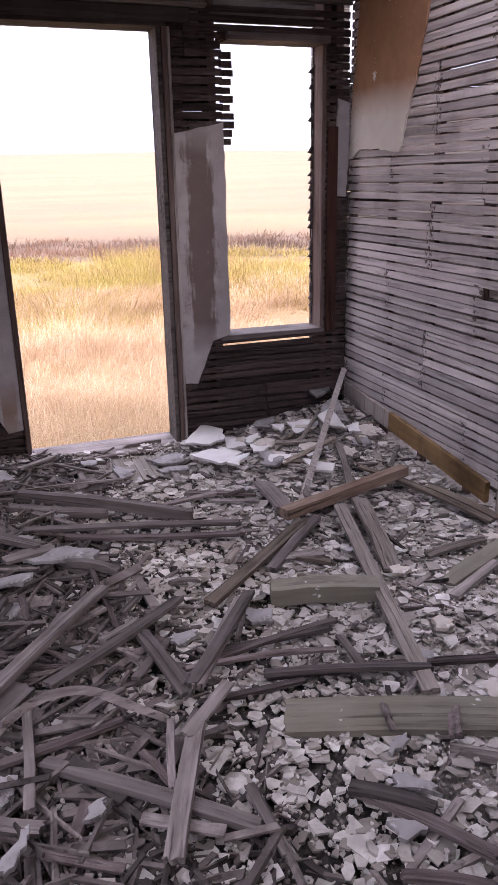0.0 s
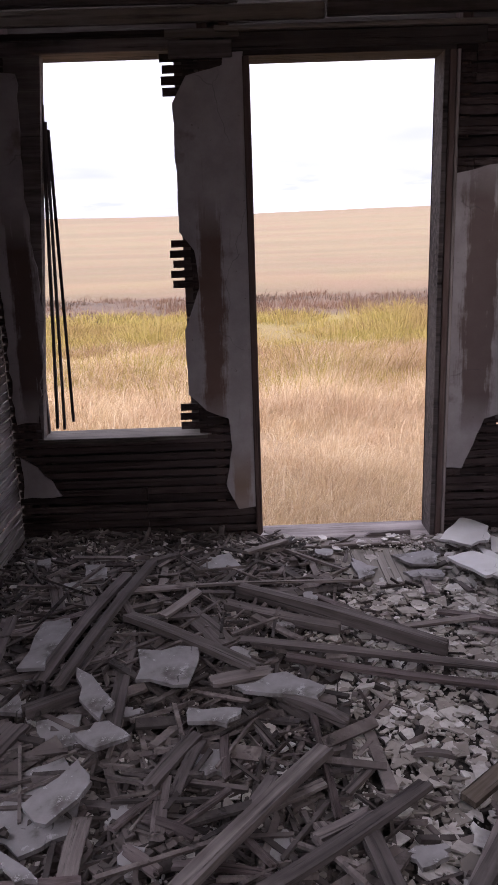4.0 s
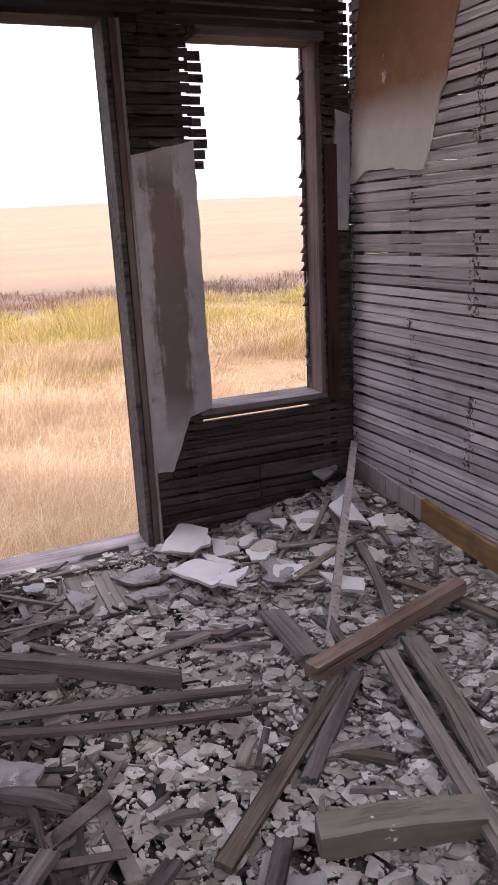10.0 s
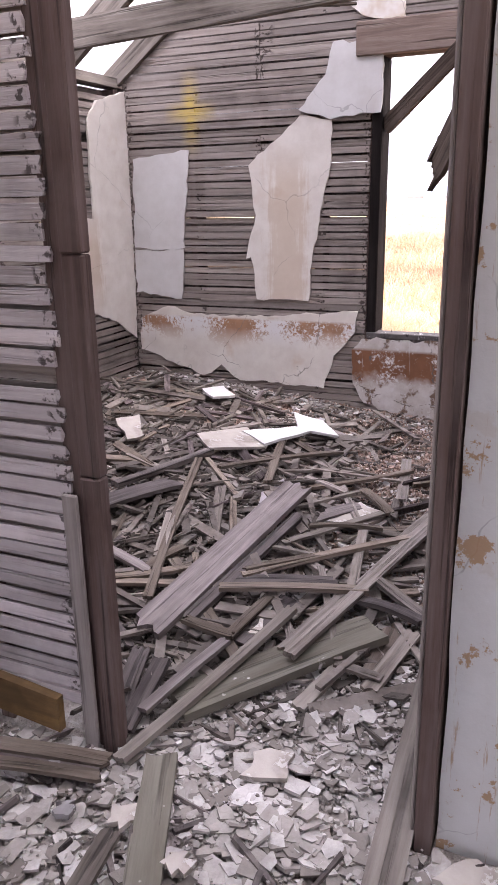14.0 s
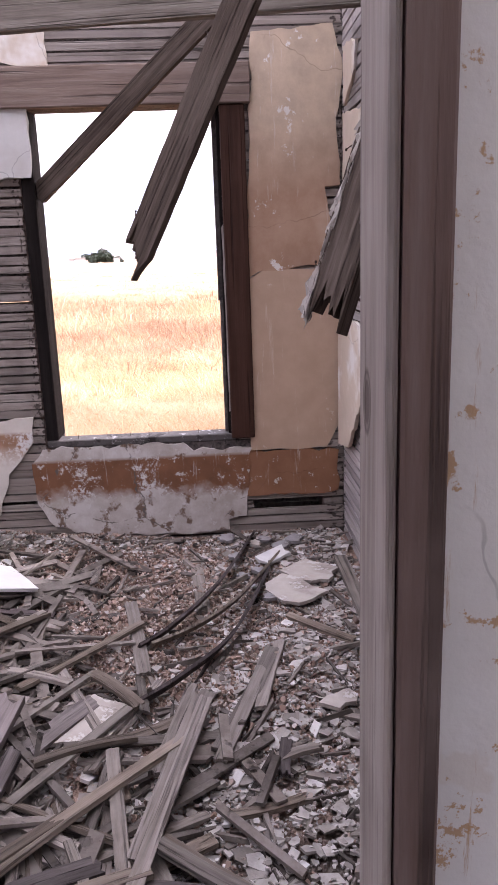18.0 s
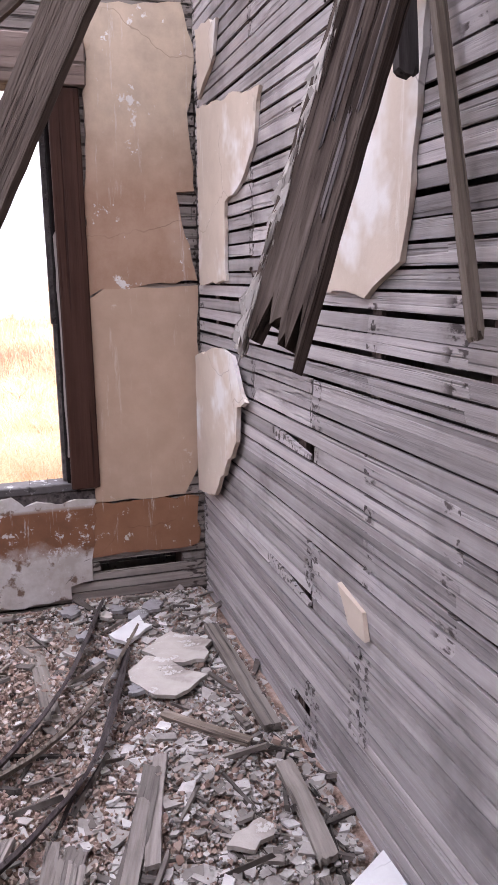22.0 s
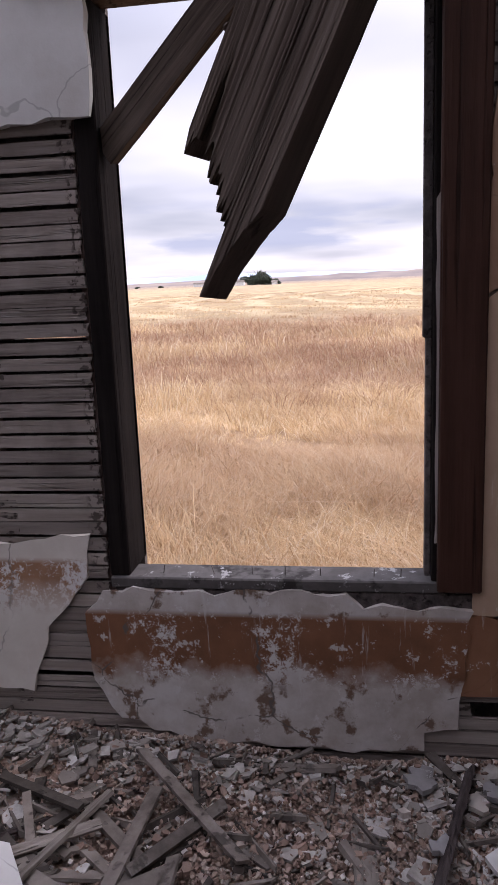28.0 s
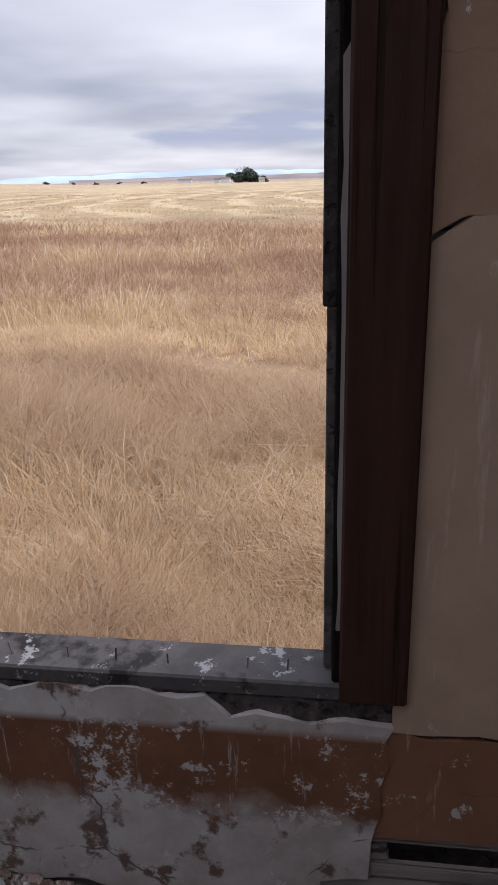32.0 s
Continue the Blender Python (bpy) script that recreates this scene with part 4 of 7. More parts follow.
LATH_WIDTH[:] = [0.92, 1.02]
lath_field(wall_south, S1, 0.16, XE, 1.121, 3.4, WALL_LATH_GREY, 34, pitch=0.0415, joints=(1.36, 1.645, 1.0, 2.1))
LATH_WIDTH[:] = [0.8, 0.98]
for z, u1 in ((0.548, 1.95), (0.936, 1.9)):
    # a lath that has sprung at its nailed end leaves a dark wedge
    part("sprung_lath", slab(S1, [(1.655, z - 0.019), (u1, z - 0.017), (u1, z + 0.017), (1.655, z - 0.008)], -0.004, 0.006, 0.001, 0.1, 9), WALL_LATH_GREY, wall_south)

partition = tagged(new("wall_partition"), "stud partition with bare lath on both faces", "wall", kind="structure")
for y in (-0.03, -0.46, -0.86, -1.26):
    stud(partition, P1, y, 0.0, 3.0, d0=0.009, d1=PT - 0.009, w=0.045)
LATH_WIDTH[:] = [0.9, 1.0]
lath_field(partition, P1, POST_Y + 0.085, 0.0, 0.13, 3.0, PARTITION_LATH_LIT, 15, pitch=0.0425, joints=(-0.46, -0.86, -1.26), frayed=0.012, gaps=[(-1.52, -1.28, 0.93, 0.965)])
lath_field(partition, P2, POST_Y + 0.085, 0.0, 0.13, 2.5, WALL_LATH_TAN, 16, pitch=0.0425, joints=(-0.46, -0.86), drop=0.03)
for z0, z1, dx in ((0.0, 0.74, 0.0), (0.742, 1.215, 0.003), (1.217, 3.2, 0.0)):
    part("post", box(PX - 0.004 + dx, PX + 0.034, POST_Y, POST_Y + 0.052, z0, z1, 0.004), POST_BROWN, partition, "dark brown end post")
part("stud_face", box(PX + 0.01, PX + PT - 0.012, POST_Y + 0.054, POST_Y + 0.1, 0.0, 3.2, 0.003), POST_BROWN, partition)
part("casing_strip", box(PX - 0.018, PX - 0.006, POST_Y + 0.055, POST_Y + 0.095, 0.02, 0.70, 0.003), JAMB_GREY, partition, "whitish broken casing strip")
part("baseboard", slab(P1, [(-1.46, 0.06), (-0.60, 0.145), (-0.60, 0.24), (-1.46, 0.155)], -0.028, -0.004, 0.002, 0.1, 3), BASEBOARD, partition, "varnished orange-brown baseboard, sprung loose")
part("baseboard", slab(P1, [(-0.59, 0.14), (-0.05, 0.2), (-0.05, 0.28), (-0.59, 0.235)], -0.02, -0.004, 0.004, 0.1, 4), JAMB_GREY, partition)

partition_south = siding("wall_partition_south", P1, YB, JAMB_Y - 0.06, 0.0, 3.0, [], "painted plaster wall beside the doorway", seed=5, d=0.045)
part("jamb_board", box(PX - 0.006, JAMB_E, JAMB_Y - 0.008, JAMB_Y, 0.0, 2.9, 0.003), JAMB_KNOTTY, partition_south, "knotty grey jamb board")
# strips coloured near-black for the shaded gap behind the jamb's edge
for k, (z0, z1, dx) in enumerate(((0.0, 0.52, 0.004), (0.53, 0.98, 0.0), (0.99, 1.3, 0.007), (1.31, 1.42, 0.003), (1.43, 1.85, 0.006), (1.86, 2.9, 0.001))):
    part("edge_strip", box(JAMB_E + 0.001, JAMB_E + 0.005 + dx, JAMB_Y - 0.04, JAMB_Y - 0.003, z0, z1, 0.001), SHADED_WOOD, partition_south)
part("jamb_stud", box(PX - 0.01, JAMB_E - 0.004, JAMB_Y - 0.046, JAMB_Y - 0.0095, 0.0, 2.9, 0.003), POST_BROWN, partition_south, "dark rough stud edge")
part("corner_stud", box(0.115, 0.155, YS + 0.002, JAMB_Y - 0.05, 0.0, 2.9, 0.003), POST_BROWN, partition_south)
part("plaster_face", slab(P1, [(YB, 0.02), (JAMB_Y - 0.052, 0.02), (JAMB_Y - 0.052, 2.9), (YB, 2.9)], 0.018, 0.044, 0.003, 0.08, 6), PL_PAINT, partition_south, "pale painted plaster with rust flakes")

# the large opening is added out of view to light the partition from the side
wall_west = siding("wall_west", W1, YB, 0.0, -0.6, 2.6, [(-4.2, -1.8, 0.6, 2.38)], "grey lath and plaster side wall", seed=7, d=0.1)
lath_field(wall_west, W1, -2.0, 0.0, 0.06, 2.5, WALL_LATH_GREY, 17, joints=(-0.6, -1.2))
wall_back = siding("wall_back", Plane((0, YB, 0), (1, 0, 0), (0, -1, 0)), XW, PX + PT, -0.6, 2.6, [], "plain board back wall", seed=8, d=0.02)

# unseen ceiling boards dim the near room; a gap left beside the partition lights it
bm = bmesh.new()
for i in range(int((0 - YB) / 0.15)):
    y = -0.02 - 0.15 * (i + 1)
    x1 = PX + PT if y > -1.0 else -0.62 + 0.12 * math.sin(i * 2.3)
    box(XW - 0.1, x1, y, y + 0.146, TOP1, TOP1 + 0.02, 0, bm)
for i in range(7):
    x = XW + 0.2 + i * 0.44
    box(x, x + 0.045, YB, 0.0, TOP1 - 0.13, TOP1 - 0.002, 0, bm)
ceiling = tagged(link_bm("ceiling", bm, BOARD_DARK), "unseen ceiling joists and boards, left open to light the partition", "ceiling", kind="structure")

floor = tagged(new("floor"), "grey worn plank floor under rubble", "floor", kind="structure")
for i in range(int((XE + 0.1 - XW) / 0.11)):
    x = XW + i * 0.11
    part("plank", box(x, x + 0.107, YB, 0.0, -0.03, random.uniform(-0.003, 0.0), 0), FLOOR_WOOD, floor)

# ---------- roof over the far room: bare rafters and ceiling joists ----------
def timber(name, p, q, w, h, mat, label="", category="beam", group="", roll=0.0, ragged=0.0, seed=0, parent=None, taper=0.0, n=10, ends=(1, 1), warp=0.0):
    rng = random.Random(seed * 13 + 5)
    length = (Vector(q) - Vector(p)).length
    ob = link_bm(name, board_bm(length, w, h, rng, ragged, warp, 0.0, n, taper, ends), mat, parent)
    ob.matrix_world = between(p, q, roll)
    if label:
        tagged(ob, label, category, group)
    return ob


roof = tagged(new("roof"), "open roof frame with bare rafters and gaps to the sky", "roof", kind="structure")
for i, x in enumerate((0.35, 1.0, 1.65, 2.25)):
    timber("rafter", (x, 0.12, EAVE - 0.05), (x, YS, EAVE - 0.05 + 2.9 * SLOPE), 0.045, 0.12, BOARD_GREY, seed=20 + i, parent=roof)
for i, (x, z0, z1) in enumerate(((0.55, 2.16, 2.26), (1.35, 2.13, 2.2), (2.1, 2.07, 2.22))):
    timber("joist", (x, 0.1, z0), (x + 0.03, YS, z1), 0.045, 0.13, BOARD_GREY, seed=30 + i, parent=roof)
timber("top_plate", (PX + PT, 0.06, 1.955), (XE + 0.1, 0.06, 1.955), 0.1, 0.05, BOARD_GREY, seed=41, parent=roof)
timber("gable_rafter", (XE - 0.02, 0.08, EAVE - 0.03), (XE - 0.02, YS, EAVE - 0.03 + 2.85 * SLOPE), 0.035, 0.1, BOARD_GREY, seed=42, parent=roof)
bm = bmesh.new()
rng = random.Random(77)
for i in range(24):
    y = YS + i * 0.118
    if i > 2 and rng.random() < 0.85:
        continue
    zz = EAVE + 0.06 - y * SLOPE
    x0 = 0.3 if i < 6 else rng.uniform(0.6, 1.6)
    box(x0, XE + 0.2, y, y + 0.11, zz, zz + 0.02, 0, bm)
link_bm("sheathing", bm, BOARD_DARK, roof)
for i in range(9):
    rng = random.Random(300 + i)
    timber("hanging_lath", (1.0 + 0.18 * i, -0.5 - rng.uniform(0, 0.5), 2.12 + rng.uniform(0, 0.12)), (1.1 + 0.18 * i, -1.2 - rng.uniform(0, 0.4), 2.05 + rng.uniform(0, 0.15)), 0.03, 0.008, LATH_TAN, seed=60 + i, parent=roof)

# fallen and hanging timbers
def roll_for(p, q, side):
    """The roll that turns a timber's width towards side."""
    m = between(p, q)
    s = m.to_3x3().transposed() @ Vector(side)
    return math.degrees(math.atan2(s.z, s.y))


def nail_bm(length, bend, rng):
    """A bent cut nail with its head."""
    bm = bmesh.new()
    prev = None
    for i in range(5):
        f = i / 4
        r = 0.0019 if i < 4 else 0.0012
        c = Vector((bend * f * f * length, bend * 0.4 * f * length, length * f))
        ring = [bm.verts.new(c + Vector((r * math.cos(a * 1.571), r * math.sin(a * 1.571), 0))) for a in range(4)]
        if prev:
            for k in range(4):
                bm.faces.new((prev[k], prev[(k + 1) % 4], ring[(k + 1) % 4], ring[k]))
        prev = ring
    bmesh.ops.create_cone(bm, cap_ends=True, segments=6, radius1=0.003, radius2=0.003, depth=0.002, matrix=Matrix.Translation((bend * length, bend * 0.4 * length, length)))
    return bm


def hanging_rafter(p, q, w, th, side, label, seed, ragged, fringe=0.0, nails=()):
    """A torn rafter: body, nails, and a pale splintered edge where wood has rotted away."""
    rng = random.Random(seed)
    roll = roll_for(p, q, side)
    top = empty("broken_rafter", label, "rafter")
    m = between(p, q, roll)
    top.matrix_world = m
    length = (Vector(q) - Vector(p)).length
    part("body", board_bm(length, w, th, rng, ragged, 0.004, 0.0, 22, 0.0, (1, 0)), BOARD_SPLIT, top)
    for f, out in nails:
        ob = part("nail", nail_bm(0.02, rng.uniform(-0.9, 0.9), rng), RUST, top, "rusty bent nail")
        ob.matrix_local = Matrix.Translation(((f - 0.5) * length, out * w / 2, th * 0.2)) @ Matrix.Rotation(radians(-90 * out + rng.uniform(-25, 25)), 4, 'X')
    if fringe:
        bm = bmesh.new()
        for k in range(520):
            x = (-0.5 + (k + rng.random()) / 520) * length + 0.03
            s, r = rng.uniform(0.006, 0.03), rng.uniform(0.25, 1.0) * fringe * (0.6 + 0.4 * math.sin(x * 40))
            y0, z0 = w / 2 - rng.uniform(0.001, 0.012), th / 2 + rng.uniform(-0.02, 0.003)
            a = [bm.verts.new((x - s, y0, z0)), bm.verts.new((x + s, y0, z0 + 0.004)), bm.verts.new((x + rng.uniform(-1.4, 0.2) * s, y0 + r, z0 + rng.uniform(-0.006, 0.006))), bm.verts.new((x, y0, z0 - 0.006))]
            for t3 in ((0, 1, 2), (1, 3, 2), (3, 0, 2), (0, 3, 1)):
                bm.faces.new([a[i] for i in t3])
        bmesh.ops.recalc_face_normals(bm, faces=bm.faces)
        part("splintered_edge", bm, SPLINTER_PALE, top, "pale splintered rotten edge")
        for k in range(5):
            f = rng.uniform(-0.35, 0.35)
            ob = part("split", board_bm(rng.uniform(0.08, 0.3), 0.004, 0.003, rng, 0.02, n=4), BOARD_DARK, top)
            ob.matrix_local = Matrix.Translation(((-0.5 + rng.uniform(0.06, 0.6)) * length, f * w, th / 2 + 0.0005))
    return top


hanging_rafter((1.525, -1.987, 1.342), (1.335, -2.497, 2.32), 0.084, 0.026, (0.06, 0.10, 0), "broken grey rafter hanging with a splintered lower end", 71, 0.17, 0.0, ((0.13, 1), (0.55, 1)))
hanging_rafter((0.937, -2.412, 1.225), (0.997, -2.752, 2.2), 0.088, 0.042, (0.055, 0.066, 0), "dark rough rafter with a pale rotten edge beside the lath wall", 72, 0.11, 0.02, ((0.12, 1), (0.36, 1), (0.5, 1), (0.72, 1)))
timber("leaning_strut", (2.80, -1.512, 1.655), (2.37, -2.33, 2.28), 0.074, 0.03, BOARD_SPLIT, "weathered board wedged across the window corner", "board", roll=roll_for((2.80, -1.512, 1.655), (2.37, -2.33, 2.28), (0.1, 0.55, 0.8)), seed=73)
timber("hanging_strip", (0.94, -2.745, 1.26), (1.14, -2.745, 1.95), 0.02, 0.018, LATH_TAN, "knotty wooden strip hanging on the lath wall", "strip", roll=90, ragged=0.02, seed=74)
timber("hanging_strip", (1.13, -2.72, 1.66), (1.24, -2.735, 2.3), 0.035, 0.02, BOARD_DARK, "dark broken strut end hanging by the wall", "strip", roll=90, ragged=0.02, seed=75)

# ---------- ground, fields, sky line ----------
def terrain(x, y):
    r = math.hypot(x, y)
    az = math.degrees(math.atan2(x, y))            # 0 north, 90 east
    w = max(0.0, min(1.0, (72 - az) / 40)) if az > 0 else max(0.0, min(1.0, (az + 110) / 70))
    f = max(0.0, min(1.0, (r - 46) / 360))
    hill = w * 14.2 * (f * f * (3 - 2 * f)) * (1 + 0.12 * noise.noise(Vector((x * 0.006, y * 0.006, 3))))
    lump = 0.05 * noise.noise(Vector((x * 0.5, y * 0.5, 0))) + 0.25 * noise.noise(Vector((x * 0.05, y * 0.05, 7))) * min(1, r / 30)
    return -0.52 + hill + lump


bm = bmesh.new()
RINGS = [0.0] + [1.5 * 1.145 ** i for i in range(58)]
SEC = 144
prev = None
for r in RINGS:
    if r == 0.0:
        prev = [bm.verts.new((0, -2, -0.52))]
        continue
    ring = [bm.verts.new((r * math.sin(2 * math.pi * k / SEC), -2 + r * math.cos(2 * math.pi * k / SEC), 0)) for k in range(SEC)]
    for v in ring:
        v.co.z = terrain(v.co.x, v.co.y)
    for k in range(SEC):
        n = (k + 1) % SEC
        bm.faces.new((prev[0], ring[n], ring[k]) if len(prev) == 1 else (prev[k], prev[n], ring[n], ring[k]))
    prev = ring
bmesh.ops.recalc_face_normals(bm, faces=bm.faces)

m, nt, bsdf = material("prairie")
tc = nt.nodes.new("ShaderNodeTexCoord")
vec = tc.outputs["Object"]
sep = nt.nodes.new("ShaderNodeSeparateXYZ")
nt.links.new(vec, sep.inputs[0])
ln = nt.nodes.new("ShaderNodeVectorMath")
ln.operation = 'LENGTH'
nt.links.new(vec, ln.inputs[0])
patchy = noise_tex(nt, vec, 0.07, 5, 0.6)
wob = math_node(nt, 'ADD', 0.72, math_node(nt, 'MULTIPLY', patchy, 0.56))
r = math_node(nt, 'MULTIPLY', ln.outputs["Value"], wob)
lg = math_node(nt, 'DIVIDE', math_node(nt, 'LOGARITHM', r, 10.0), 3.0)
fine = noise_tex(nt, vec, 3.0, 8, 0.75)
mids = noise_tex(nt, vec, 0.35, 6, 0.65)
north = ramp(nt, lg, [(0.2, (0.4, 0.28, 0.16)), (0.27, (0.35, 0.225, 0.1)), (0.33, (0.29, 0.21, 0.07)), (0.40, (0.27, 0.21, 0.06)), (0.415, (0.13, 0.085, 0.055)), (0.46, (0.095, 0.066, 0.048)), (0.475, (0.18, 0.13, 0.07)), (0.53, (0.25, 0.185, 0.095)), (0.56, (0.215, 0.165, 0.088)), (0.72, (0.215, 0.17, 0.09)), (0.85, (0.185, 0.145, 0.08))])
east = ramp(nt, lg, [(0.30, (0.5, 0.34, 0.18)), (0.36, (0.4, 0.26, 0.15)), (0.40, (0.33, 0.2, 0.12)), (0.485, (0.3, 0.18, 0.11)), (0.51, (0.4, 0.29, 0.155)), (0.60, (0.5, 0.38, 0.2)), (0.85, (0.46, 0.345, 0.185)), (0.97, (0.22, 0.18, 0.165))])
ratio = math_node(nt, 'DIVIDE', sep.outputs[0], math_node(nt, 'ADD', math_node(nt, 'ABSOLUTE', sep.outputs[1]), math_node(nt, 'ABSOLUTE', sep.outputs[0])))
sw = math_node(nt, 'MULTIPLY', math_node(nt, 'SUBTRACT', ratio, 0.45), 5, True)
c = mixed(nt, sw, north, east)
c = mixed(nt, ramp(nt, mids, [(0.42, (0, 0, 0)), (0.66, (0.75, 0.75, 0.75))]), c, mixed(nt, 0.6, c, (0.27, 0.16, 0.10)))
broad = noise_tex(nt, vec, 0.045, 5, 0.6)
ms = nt.nodes.new("ShaderNodeMapping")
ms.inputs["Scale"].default_value = (0.006, 0.05, 0.05)
nt.links.new(vec, ms.inputs[0])
streak = noise_tex(nt, ms.outputs[0], 1.0, 6, 0.7)
c = mixed(nt, ramp(nt, streak, [(0.42, (0.6, 0.6, 0.6)), (0.56, (0, 0, 0))]), c, mixed(nt, 0.45, c, (0.12, 0.085, 0.055)))
c = mixed(nt, ramp(nt, broad, [(0.50, (0, 0, 0)), (0.58, (0.6, 0.6, 0.6))]), c, mixed(nt, 0.55, c, (0.22, 0.125, 0.08)))
c = mixed(nt, ramp(nt, fine, [(0.3, (0.4, 0.4, 0.4)), (0.6, (0, 0, 0))]), c, mixed(nt, 0.4, c, (0.16, 0.10, 0.055)))
# mowing rows that curve over the far stubble
rows_v = nt.nodes.new("ShaderNodeVectorMath")
rows_v.operation = 'DISTANCE'
rows_v.inputs[1].default_value = (95, -75, 0)
nt.links.new(vec, rows_v.inputs[0])
swath = math_node(nt, 'SINE', math_node(nt, 'MULTIPLY', math_node(nt, 'ADD', rows_v.outputs["Value"], math_node(nt, 'MULTIPLY', patchy, 9.0)), 1.05))
swath = math_node(nt, 'MULTIPLY', math_node(nt, 'MULTIPLY', math_node(nt, 'SUBTRACT', swath, 0.25), 2.0, True), math_node(nt, 'MULTIPLY', sw, math_node(nt, 'MULTIPLY', math_node(nt, 'SUBTRACT', lg, 0.52), 20, True)))
c = mixed(nt, math_node(nt, 'MULTIPLY', swath, 0.55), c, (0.62, 0.5, 0.31))
nt.links.new(c, bsdf.inputs["Base Color"])
bsdf.inputs["Roughness"].default_value = 1.0
relief(nt, bsdf, fine, 0.8, 0.25)
PRAIRIE = m
ground = tagged(link_bm("ground", bm, PRAIRIE, smooth=True), "dry prairie and stubble fields running to the horizon", "ground", kind="structure")


def grass_mesh(name, seed, tufts, blades, region, height, mat, near_power=1.6, wind=0.5, radius=0.1, clump=0.8):
    """Tussocks of thin bent blades as one mesh; region gives x, y from two random numbers."""
    g = np.random.default_rng(seed)
    uv = g.random((tufts, 2))
    centre = np.array([region(a ** near_power, b) for a, b in uv])
    patch_h = np.array([max(0.12, 1 + clump * (noise.noise(Vector((x * 0.7, y * 0.7, 5))) + 0.7 * noise.noise(Vector((x * 0.23, y * 0.23, 9))))) for x, y in centre])
    size = g.uniform(0.6, 1.3, tufts) * patch_h
    count = tufts * blades
    who = np.repeat(np.arange(tufts), blades)
    ang, rad = g.uniform(0, 2 * np.pi, count), np.abs(g.normal(0, radius, count)) * size[who]
    ox, oy = np.cos(ang) * rad, np.sin(ang) * rad
    xy = centre[who] + np.stack([ox, oy], 1)
    z = np.array([terrain(x, y) for x, y in centre])[who]
    dist = np.hypot(xy[:, 0], xy[:, 1] + 1)
    h = height * size[who] * g.uniform(0.5, 1.2, count)
    w = (0.0008 + 0.0004 * dist) * g.uniform(0.6, 1.4, count)
    face = g.uniform(0, 2 * np.pi, count)
    gust = g.normal(0.3, 0.9, tufts)[who]
    spread = g.uniform(0.2, 0.9, count)
    lx = h * (np.cos(ang) * spread + wind * np.cos(gust))
    ly = h * (np.sin(ang) * spread + wind * np.sin(gust))
    wx, wy = np.cos(face) * w, np.sin(face) * w
    v = np.zeros((count, 5, 3))
    for k, (side, f) in enumerate(((-1, 0.0), (1, 0.0), (-0.7, 0.55), (0.7, 0.55), (0, 1.0))):
        v[:, k, 0] = xy[:, 0] + side * wx + lx * f ** 1.9
        v[:, k, 1] = xy[:, 1] + side * wy + ly * f ** 1.9
        v[:, k, 2] = z - 0.02 + h * (f - 0.38 * f ** 3)
    base = np.arange(count) * 5
    loops = np.stack([base, base + 1, base + 3, base, base + 3, base + 2, base + 2, base + 3, base + 4], 1).reshape(-1)
    me = bpy.data.meshes.new(name)
    me.vertices.add(count * 5)
    me.vertices.foreach_set("co", v.reshape(-1))
    me.loops.add(len(loops))
    me.loops.foreach_set("vertex_index", loops.astype(np.int32))
    me.polygons.add(count * 3)
    me.polygons.foreach_set("loop_start", np.arange(0, count * 9, 3, dtype=np.int32))
    me.update(calc_edges=True)
    me.materials.append(mat)
    return new(name, me)


def grass_mat(name, stops, stretch=(0.4, 1.0, 1.0)):
    m, nt, bsdf = material(name)
    rnd = nt.nodes.new("ShaderNodeNewGeometry").outputs["Random Per Island"]
    c = ramp(nt, rnd, stops)
    tc = nt.nodes.new("ShaderNodeTexCoord")
    p = noise_tex(nt, tc.outputs["Object"], 1.1, 5, 0.65)
    c = mixed(nt, ramp(nt, p, [(0.42, (0, 0, 0)), (0.62, (0.7, 0.7, 0.7))]), c, mixed(nt, 0.5, c, (0.34, 0.19, 0.105)))
    mq = nt.nodes.new("ShaderNodeMapping")
    mq.inputs["Scale"].default_value = stretch
    nt.links.new(tc.outputs["Object"], mq.inputs[0])
    q = noise_tex(nt, mq.outputs[0], 0.2, 5, 0.65)
    c = mixed(nt, ramp(nt, q, [(0.46, (0, 0, 0)), (0.56, (0.85, 0.85, 0.85))]), c, mixed(nt, 0.55, c, (0.24, 0.12, 0.072)))
    nt.links.new(c, bsdf.inputs["Base Color"])
    bsdf.inputs["Roughness"].default_value = 0.8
    # thin dry blades let light through
    thin_leaf = nt.nodes.new("ShaderNodeBsdfTranslucent")
    both = nt.nodes.new("ShaderNodeMixShader")
    both.inputs[0].default_value = 0.4
    nt.links.new(c, thin_leaf.inputs[0])
    nt.links.new(bsdf.outputs[0], both.inputs[1]), nt.links.new(thin_leaf.outputs[0], both.inputs[2])
    nt.links.new(both.outputs[0], nt.nodes["Material Output"].inputs[0])
    return m


GRASS_N = grass_mat("grass_dry", [(0, (0.4, 0.27, 0.15)), (0.4, (0.53, 0.385, 0.22)), (0.8, (0.64, 0.49, 0.31)), (1, (0.74, 0.62, 0.45))])
GRASS_E = grass_mat("grass_straw", [(0, (0.54, 0.365, 0.19)), (0.4, (0.67, 0.48, 0.26)), (0.8, (0.78, 0.61, 0.38)), (1, (0.85, 0.74, 0.56))], stretch=(1.0, 0.35, 1.0))
GRASS_R = grass_mat("grass_russet", [(0, (0.3, 0.165, 0.095)), (0.5, (0.46, 0.285, 0.17)), (0.85, (0.58, 0.41, 0.26)), (1, (0.7, 0.58, 0.44))], stretch=(1.0, 0.35, 1.0))
